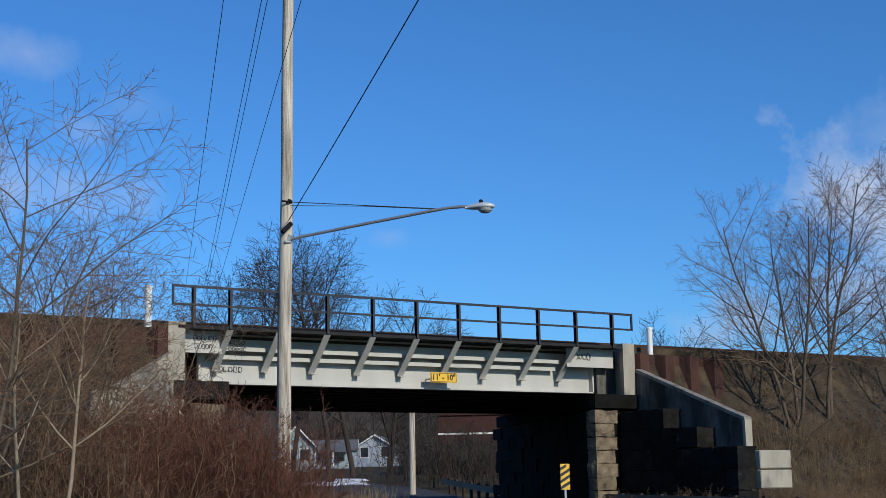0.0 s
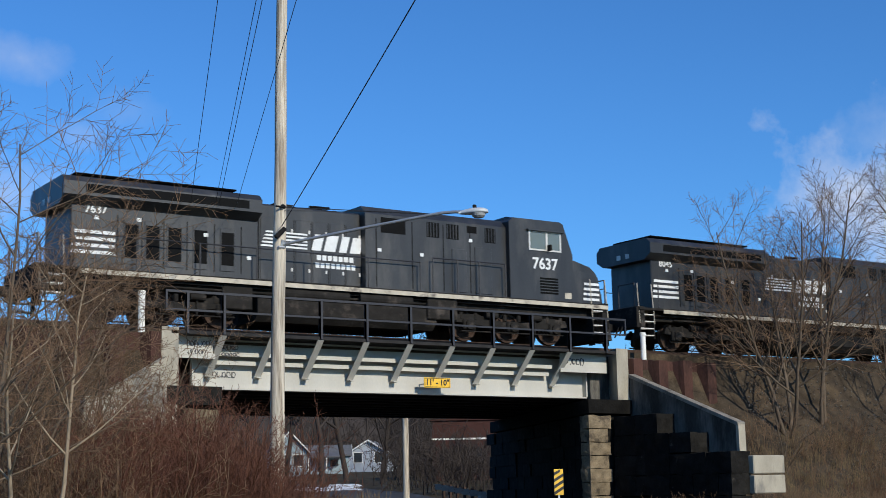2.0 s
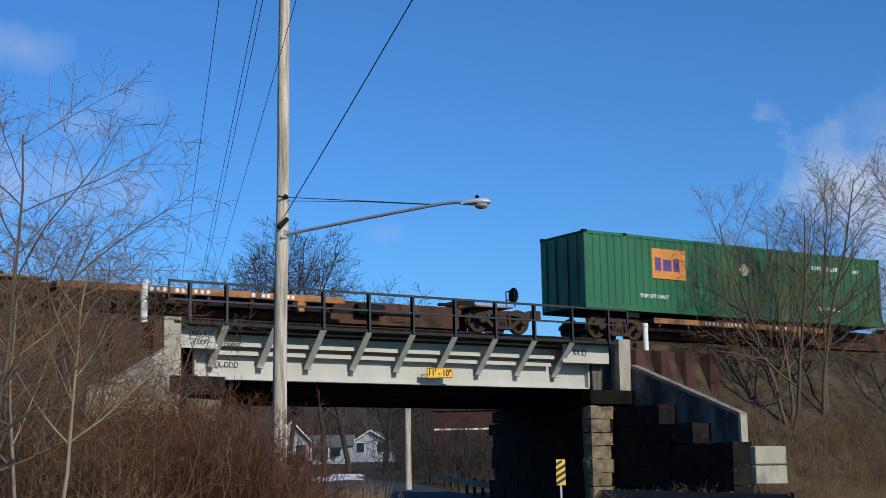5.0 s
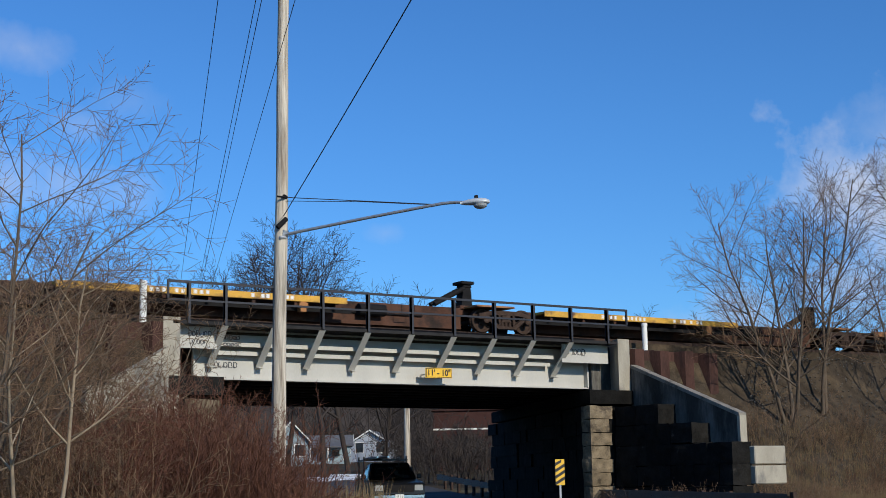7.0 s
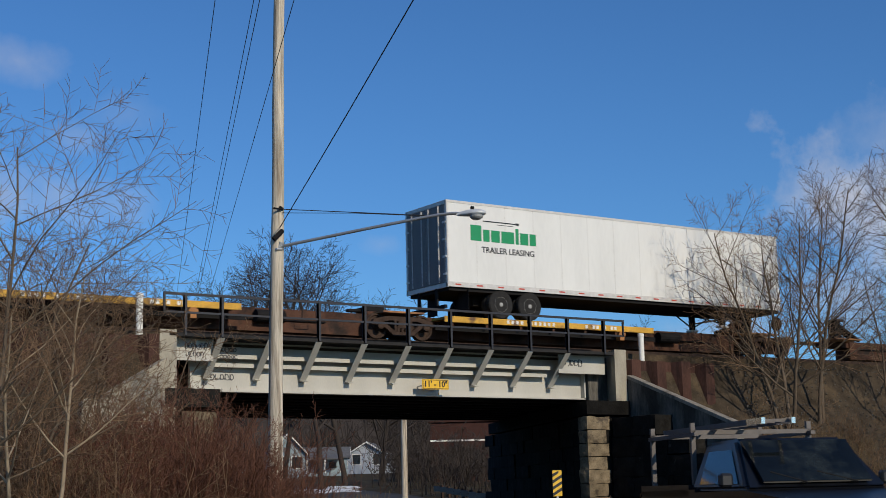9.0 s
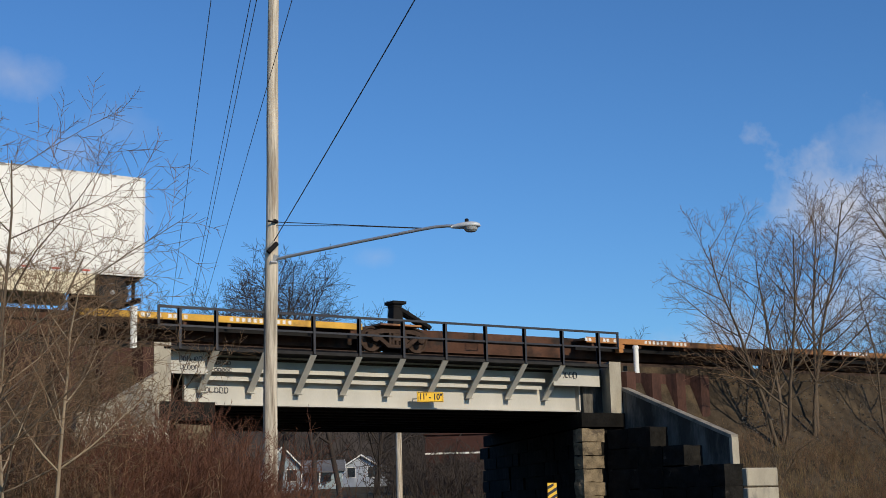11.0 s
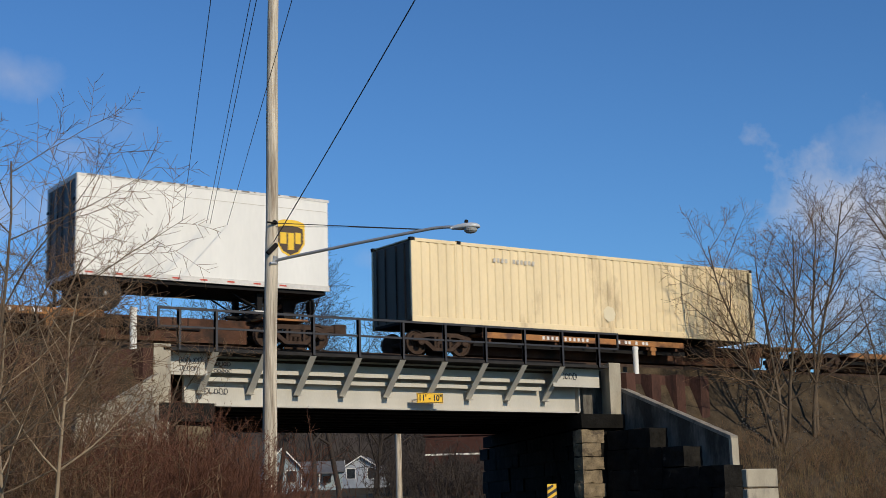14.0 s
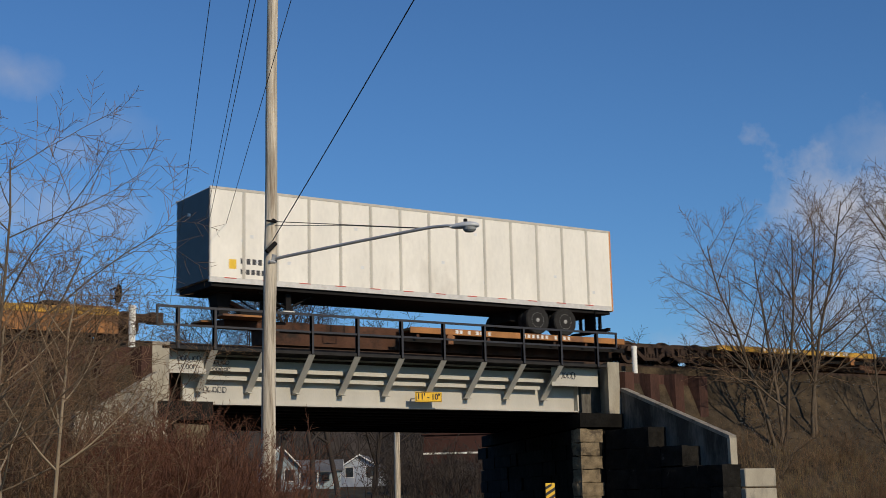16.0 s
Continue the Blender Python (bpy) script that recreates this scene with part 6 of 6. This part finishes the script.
# ---- bare trees and brush ----
def grow(rng, p, d, length, r, level, out, spread=0.7, up=0.12, kids=(9, 7, 5), rmin=0.004, shrink=0.5, wander=0.10, bare=0.3, joints=(9, 6, 4, 3, 3)):
    """A limb that tapers and wanders, with side limbs set spirally along it, long below and short towards the tip."""
    steps = joints[min(level, len(joints) - 1)]
    p, d = Vector(p), Vector(d).normalized()
    step = length / steps
    last = level >= len(kids)
    r_end = max(r * 0.22, rmin * 0.7)
    nodes = [(p, d, r)]
    for k in range(steps):
        d = (d + Vector((rng.gauss(0, wander), rng.gauss(0, wander), rng.gauss(0, wander * 0.6) + up * 0.35))).normalized()
        q = p + d * step
        ra, rb = r + (r_end - r) * k / steps, r + (r_end - r) * (k + 1) / steps
        out.append((p.x, p.y, p.z, q.x, q.y, q.z, ra, rb, level))
        nodes.append((q, d, rb))
        p = q
    if last:
        return
    n = kids[level]
    a = rng.uniform(0, 6)
    first = bare if level == 0 else 0.16
    for i in range(n):
        f = first + (0.98 - first) * (i + rng.random()) / n
        k = min(int(f * steps), steps - 1)
        g = f * steps - k
        at_p, dd, rr = nodes[k][0].lerp(nodes[k + 1][0], g), nodes[k + 1][1], nodes[k][2]
        a += 2.4 + rng.gauss(0, 0.4)
        u = dd.orthogonal().normalized()
        v = dd.cross(u)
        side = u * math.cos(a) + v * math.sin(a)
        lean = spread * rng.uniform(0.75, 1.25)
        nd = dd * math.cos(lean) + side * math.sin(lean)
        grow(rng, at_p, nd, length * shrink * (1.15 - 0.65 * f) * rng.uniform(0.7, 1.25), max(rr * 0.55, rmin), level + 1, out, spread, up, kids, rmin, shrink, wander * 1.15, bare, joints)


def tree(name, x, y, z, seed, height, r, stems=1, lean=0.15, label="", bark=M_BARK, twig=M_TWIG, kids=(9, 7, 5), spread=0.7, group="", rmin=0.004, up=0.12, shrink=0.5, bare=0.3, tilt=(0, 0)):
    rng = random.Random(seed)
    segs = []
    for k in range(stems):
        a = k * math.tau / stems + rng.uniform(0, 1)
        d = Vector((lean * math.cos(a) + tilt[0], lean * math.sin(a) + tilt[1], 1))
        off = 0.12 * (stems > 1)
        grow(rng, (off * math.cos(a), off * math.sin(a), -0.3), d, height * rng.uniform(0.82, 0.98), r, 0, segs, spread, up, kids, rmin, shrink, 0.07, bare)
    e = empty(name, pose(x, y, z), label, "tree" if name == "tree" else name, group)
    segs = np.array(segs)
    for part_name, rows, sides, m in (("trunk", segs[segs[:, 8] <= 1], 6, bark), ("crown", segs[segs[:, 8] > 1], 3, twig)):
        me = segments_mesh(part_name, rows[:, :8], sides)
        me.materials.append(m)
        o = new(part_name, me)
        o.parent = e
    return e


def bank_z(y):
    pts = ((32.6, -0.25), (33.8, 0.75), (35.0, 1.9), (36.2, 3.1), (37.4, 4.2), (38.2, BANK_Z))
    for (a, za), (b, zb) in zip(pts, pts[1:]):
        if a <= y <= b:
            return za + (zb - za) * (y - a) / (b - a)
    return land(20, y) if y < 32.6 else BANK_Z


# many-stemmed trees on the east bank
TB = "trees on the embankment"
tree("tree", 39.3, 36.2, bank_z(36.2), 3, 8.6, 0.085, 3, 0.34, "bare many-stemmed tree on the embankment", group=TB, kids=(14, 9, 7), spread=0.78, up=0.10, rmin=0.006, shrink=0.5, bare=0.2)
tree("tree", 41.6, 36.6, bank_z(36.6), 8, 9.6, 0.085, 2, 0.12, "bare slender tree on the embankment", group=TB, kids=(16, 9, 7), spread=0.75, up=0.10, rmin=0.006, shrink=0.42, bare=0.25)
tree("tree", 45.6, 36.4, bank_z(36.4), 21, 7.6, 0.06, 2, 0.2, "bare young tree on the embankment", group=TB, kids=(13, 9, 6), spread=0.75, up=0.10, rmin=0.006, shrink=0.45, bare=0.25)
tree("tree", 51.3, 39.0, BANK_Z, 33, 11.0, 0.15, 2, 0.25, "large bare tree on the embankment", group=TB, kids=(14, 10, 8), spread=0.8, up=0.08, rmin=0.008, shrink=0.48, bare=0.25)
tree("tree", 37.2, 34.6, bank_z(34.6), 35, 3.6, 0.028, 2, 0.3, "small bare sapling on the embankment", group=TB, kids=(9, 6, 4), spread=0.75, up=0.1, rmin=0.005, shrink=0.45, bare=0.2)
tree("tree", 43.4, 34.2, bank_z(34.2), 36, 4.8, 0.036, 2, 0.2, "small bare sapling on the embankment", group=TB, kids=(10, 7, 4), spread=0.75, up=0.1, rmin=0.005, shrink=0.42, bare=0.2)
# the near trees on the west side, between the camera and the bridge
TW = "bare trees among the roadside brush"
tree("tree", 4.6, 14.6, 0.0, 5, 4.2, 0.034, 2, 0.13, "slender bare tree with pale tan stems in the brush", bark=M_PALEBARK, group=TW, kids=(11, 7, 5), spread=0.85, up=0.06, rmin=0.0028, shrink=0.40, bare=0.48, tilt=(0.05, 0))
tree("tree", 3.75, 15.2, 0.0, 14, 5.0, 0.034, 2, 0.2, "bare spreading tree in the brush", group=TW, kids=(14, 9, 7), spread=0.85, up=0.05, rmin=0.003, shrink=0.48, bare=0.3, tilt=(0.08, 0))
tree("tree", 5.2, 18.0, 0.0, 17, 4.8, 0.036, 3, 0.26, "bare spreading tree in the brush", group=TW, kids=(12, 9, 7), spread=0.85, up=0.05, rmin=0.0033, shrink=0.48, bare=0.3, tilt=(0.04, 0))
tree("tree", 6.3, 20.2, 0.0, 18, 4.6, 0.04, 3, 0.26, "bare spreading tree in the brush", group=TW, kids=(11, 8, 6), spread=0.85, up=0.06, rmin=0.0036, shrink=0.46, bare=0.3)
tree("tree", 7.6, 22.4, 0.0, 19, 5.2, 0.042, 3, 0.22, "bare spreading tree in the brush", group=TW, kids=(11, 8, 6), spread=0.8, up=0.07, rmin=0.004, shrink=0.45, bare=0.35)
tree("tree", 9.6, 25.0, 0.0, 44, 5.3, 0.035, 2, 0.25, "bare thin tree in the brush", group=TW, kids=(10, 7, 5), spread=0.8, up=0.07, rmin=0.004, shrink=0.45, bare=0.35)
tree("tree", 2.9, 12.4, 0.0, 27, 5.4, 0.034, 2, 0.16, "bare tree with fine twigs in the brush", group=TW, kids=(15, 10, 8), spread=0.85, up=0.04, rmin=0.0025, shrink=0.48, bare=0.35, tilt=(0.1, 0))


# shrubs: a few kinds, set out many times
def stems_of(seed, h, stems, kids=(6, 4), lean=0.45, r=0.013, rmin=0.0035, wide=0.5, spread=0.5):
    rng = random.Random(seed)
    segs = []
    for k in range(stems):
        a = rng.uniform(0, math.tau)
        d = Vector((lean * math.cos(a) * rng.random(), lean * math.sin(a) * rng.random(), 1))
        grow(rng, (rng.uniform(-wide, wide), rng.uniform(-wide, wide), -0.15), d, h * rng.uniform(0.6, 1.0), r, 0, segs, spread, 0.12, kids, rmin, 0.38, 0.10, 0.25, (5, 3, 2))
    return np.array(segs)[:, :8]


def shrub(segs, twig, label):
    me = segments_mesh("shrub", segs, 3)
    me.materials.append(twig)
    return tagged(new("shrub", me), label, "shrub", "roadside brush")


def thicket(name, kinds, places, twig, label):
    """Brush that nobody could count: many turned copies of the given stems in one mesh."""
    arrays = kinds
    rows = []
    for n, (x, y, z) in enumerate(places):
        a = arrays[n % len(arrays)].copy()
        c, s = math.cos(n * 2.4), math.sin(n * 2.4)
        turn = np.array([[c, -s, 0], [s, c, 0], [0, 0, 1]])
        a[:, :3] = a[:, :3] @ turn.T + (x, y, z)
        a[:, 3:6] = a[:, 3:6] @ turn.T + (x, y, z)
        rows.append(a)
    rows = np.concatenate(rows)
    me = segments_mesh(name, rows, 3)
    me.materials.append(twig)
    return tagged(new(name, me), label, "brush", kind="stuff")


rs = random.Random(99)
RED = [shrub(stems_of(100 + k, 2.4 + 0.2 * (k % 3), 17, (7, 3), rmin=0.004, r=0.011, wide=0.8, spread=0.75), M_TWIGR, "dense reddish-brown leafless shrub beside the road") for k in range(4)]
GREY = [shrub(stems_of(200 + k, 2.4, 9, (8, 5), rmin=0.004, r=0.015, spread=0.85), M_TWIG, "grey-brown leafless shrub beside the road") for k in range(3)]
seen = set()


def plant(master, x, y, z):
    if master.name in seen:
        return copy_thing(master, pose(x, y, z, rs.uniform(-6, 6), rs.uniform(-6, 6), rs.uniform(0, 360)))
    seen.add(master.name)
    master.matrix_world = pose(x, y, z, 0, 0, rs.uniform(0, 360))


def at(bearing, dist):
    a = radians(bearing)
    return dist * math.sin(a), dist * math.cos(a)


# the thicket west of the road (bearings from +y towards +x): red shrubs near the pole, grey-brown ones further west
def settle(kinds, turn, dist, crown):
    """Plants a shrub about 2.5 m high so that its top is crown metres above the road."""
    x, y = at(turn, dist)
    if math.hypot(x - PX, y - PY) < 0.5:
        return
    plant(rs.choice(kinds), x, y, crown - 2.35)


for k in range(85):
    turn, dist = rs.uniform(19.0, 27.2), rs.uniform(19.5, 27.0)
    slope = 4.3 - 0.45 * abs(turn - 23.0) * (0.75 if turn < 23 else 1.0)
    settle(RED, turn, dist, 1.3 + dist * math.tan(radians(max(slope, 2.3) + rs.uniform(-1.5, 0.1))))
for k in range(70):
    turn, dist = rs.uniform(12.8, 21.0), rs.uniform(17.0, 26.0)
    settle(GREY if rs.random() < 0.7 else RED, turn, dist, 1.3 + dist * math.tan(radians(rs.uniform(1.2, 5.0 - 0.12 * (turn - 13)))))
for k in range(16):
    turn, dist = rs.uniform(13.0, 27.0), rs.uniform(26.0, 32.0)
    settle(GREY, turn, dist, 1.3 + dist * math.tan(radians(rs.uniform(2.5, 4.6))))
kinds_grey = [stems_of(250 + k, 2.0, 7, (7, 4), r=0.013, rmin=0.0045, spread=0.65) for k in range(3)]
thicket("bank_brush", kinds_grey, [(x, y, bank_z(y) - 1.0) for x, y in ((rs.uniform(1.0, 13.0), rs.uniform(32.6, 35.0)) for _ in range(30))], M_TWIG, "tangled grey brush on the west embankment")
kinds_low = [stems_of(300 + k, 1.3, 8, (6, 2), r=0.008, rmin=0.0045, wide=0.8, spread=0.6) for k in range(4)]
thicket("bank_brush", kinds_low, [(x, y, bank_z(y) - 0.2) for x, y in ((rs.uniform(34.8, 62.0), 31.0 + 5.2 * rs.random() ** 1.4) for _ in range(170))], M_TWIG, "low grey-brown brush on the east embankment")
thicket("bank_brush", kinds_low, [(x, y, bank_z(y) - 0.5) for x, y in ((rs.uniform(38.0, 62.0), 30.5 + 4.0 * rs.random()) for _ in range(60))], M_TWIGR, "low reddish brush at the foot of the embankment")
thicket("bank_saplings", kinds_grey, [(x, y, bank_z(y) - 0.4) for x, y in ((rs.uniform(36.5, 60.0), rs.uniform(31.0, 36.0)) for _ in range(40))], M_TWIG, "thin grey saplings on the east embankment")
thicket("wall_weeds", kinds_low, [(x, y, land(x, y) - 0.2) for x, y in ((29.6, 34.4), (30.6, 33.6), (31.0, 33.0), (31.3, 32.2), (30.2, 31.5))], M_TWIG, "bare weeds in front of the stone wall")


# loose track stone on the upper slope of the east bank
rng = np.random.default_rng(4)
count = 5200
gx, gy = rng.uniform(38.3, 66, count), 38.3 - 4.2 * rng.random(count) ** 1.5
gz = np.array([bank_z(y) for y in gy]) + rng.uniform(-0.12, 0.16, count)
octa = np.array([(1, 0, 0), (-1, 0, 0), (0, 1, 0), (0, -1, 0), (0, 0, 1), (0, 0, -1)], float)
tri = np.array([(0, 2, 4), (2, 1, 4), (1, 3, 4), (3, 0, 4), (2, 0, 5), (1, 2, 5), (3, 1, 5), (0, 3, 5)])
size = rng.uniform(0.02, 0.055, (count, 1, 1)) * rng.uniform(0.6, 1.3, (count, 6, 1))
verts = (octa[None] * size + np.stack([gx, gy, gz], 1)[:, None]).reshape(-1, 3)
faces = (tri[None] + 6 * np.arange(count)[:, None, None]).reshape(-1, 3)
me = bpy.data.meshes.new("gravel")
me.from_pydata(verts.tolist(), [], faces.tolist())
me.materials.append(M_GRAVEL)
tagged(new("gravel", me), "loose grey crushed stone on the embankment slope", "gravel", kind="stuff")


# dry grass: one sheet of blades
def grass(name, spots, label):
    segs = []
    for x, y, z, h in spots:
        for _ in range(rs.randint(10, 16)):
            dx, dy = rs.gauss(0, 0.16), rs.gauss(0, 0.16)
            p = Vector((x + dx, y + dy, z - 0.05))
            q = p + Vector((rs.gauss(0, 0.10) * h, rs.gauss(0, 0.10) * h, h * rs.uniform(0.5, 1.0)))
            m = p.lerp(q, 0.6) + Vector((0, 0, 0.05 * h))
            w = 0.006 if h > 0.7 else 0.005
            segs += [(tuple(p), tuple(m), w, w * 0.8), (tuple(m), tuple(q), w * 0.8, 0.002)]
    me = segments_mesh(name, segs, 3)
    me.materials.append(M_STRAW)
    return tagged(new(name, me), label, "grass", kind="stuff")


spots = []
for k in range(600):
    x, y = at(rs.uniform(24.0, 31.0), rs.uniform(21.0, 36.0))
    off = (Vector((x, y, 0)) - MID).dot(SIDE)
    if off < -4.0:
        spots.append((x, y, land(x, y), rs.uniform(0.4, 1.35)))
for k in range(1500):
    x, y = rs.uniform(34.5, 58), 29.5 + 6.5 * rs.random() ** 1.5
    if not (x < 36 and y > 31.2):
        spots.append((x, y, bank_z(y) if y > 32.6 else land(x, y), rs.uniform(0.25, 0.75)))
grass("dry_grass", spots, "tall dry straw-coloured grass and weeds")

# woods beyond the bridge
near_woods, back_woods = [], []
for k in range(3):
    near_woods.append(tree("tree", 0, 0, 0, 60 + k, 18.5 + k, 0.24, 1, 0.05, "tall bare tree beyond the railway", M_TWIGFAR, M_TWIGFAR, (15, 10, 8), 0.85, "trees beyond the railway", 0.015, 0.07, 0.5, 0.25))
for k in range(3):
    back_woods.append(tree("tree", 0, 0, 0, 70 + k, 21.0 + k, 0.26, 1, 0.05, "tall bare tree in the distant woods", M_TWIGFAR, M_TWIGFAR, (9, 6, 4), 0.7, "trees in the distant woods", 0.022, 0.15, 0.42, 0.25))
placed = set()


def stand(kinds, k, x, y, z):
    m = kinds[k % 3]
    if m.name in placed:
        copy_thing(m, pose(x, y, z, 0, 0, rs.uniform(0, 360)))
    else:
        placed.add(m.name)
        m.matrix_world = pose(x, y, z, 0, 0, 40 * k)


for k, (b, d, sink) in enumerate(((25.8, 104, 0.0), (27.2, 110, -0.2), (28.7, 104, 0.0), (29.7, 112, 0.4), (30.9, 120, 4.0), (24.3, 116, 0.6), (33.2, 165, 7.5), (41.6, 118, 7.0), (43.0, 126, 7.5), (44.6, 135, 9.5),
                                  (46.8, 140, 10.0), (53.0, 98, 7.0), (54.5, 110, 7.0), (20.0, 112, 7.0), (25.1, 124, 2.0))):
    stand(near_woods, k, *at(b, d), land(*at(b, d)) - sink)
for k in range(92):
    x, y = at(rs.uniform(8, 62), rs.uniform(230, 340)) if k < 44 else at(rs.uniform(26.5, 38.5), rs.uniform(185, 260))
    stand(back_woods, k, x, y, land(x, y) - 7.0)
# undergrowth beyond the bridge
kinds_under = [stems_of(400 + k, 4.8, 8, (6, 3), r=0.04, rmin=0.02, wide=1.6, spread=0.75) for k in range(3)]
places = []
for k in range(430):
    bearing, dist = rs.uniform(25.5, 39.0), 66 + 175 * rs.random() ** 0.7
    x, y = at(bearing, dist)
    off = (Vector((x, y, 0)) - MID).dot(SIDE)
    if bearing < 31.7 and dist < 186 or abs(off) < 6 and dist < 90:
        continue
    places.append((x, y, land(x, y) - 0.4))
thicket("undergrowth", kinds_under, places, M_TWIGFAR, "tangled brown undergrowth beyond the bridge")
# a wooded rise that closes the distance
ridge_x = [-700 + 20 * k for k in range(120)]
grid_mesh("backdrop", ridge_x, [330, 345, 370, 700], lambda x, y: 8 if y < 340 else 24 + 2.0 * noise.noise((x * 0.01, y * 0.01, 2)) + 3 * noise.noise((x * 0.06, 0, 7)), M_TWIGFAR, label="distant wooded rise", category="backdrop")


def motions():
    times = [0, 0.75, 1.5, 3, 4.5, 6, 8, 10, 12, 14, 16]
    for e, s, flip in MOVING:
        walk(e, [(t, pose(nose(t) - s, TY, TRACK_Z, 0, 0, 180 if flip else 0)) for t in times])
    heading = math.degrees(math.atan2(-ROAD.y, -ROAD.x))
    rows = []
    for t in [k * 0.5 for k in range(33)]:
        a = 18.2 * (9.0 - t)
        c = Vector((13.7, 12.8, 0)) + ROAD * a
        if a > 60:
            c -= SIDE * ((a - 60) ** 2 * 0.006)
        rows.append((t, pose(c.x, c.y, land(c.x, c.y) + 0.05, 0, 0, heading - (math.degrees(math.atan((a - 60) * 0.012)) if a > 60 else 0))))
    walk(pk, rows)


motions()
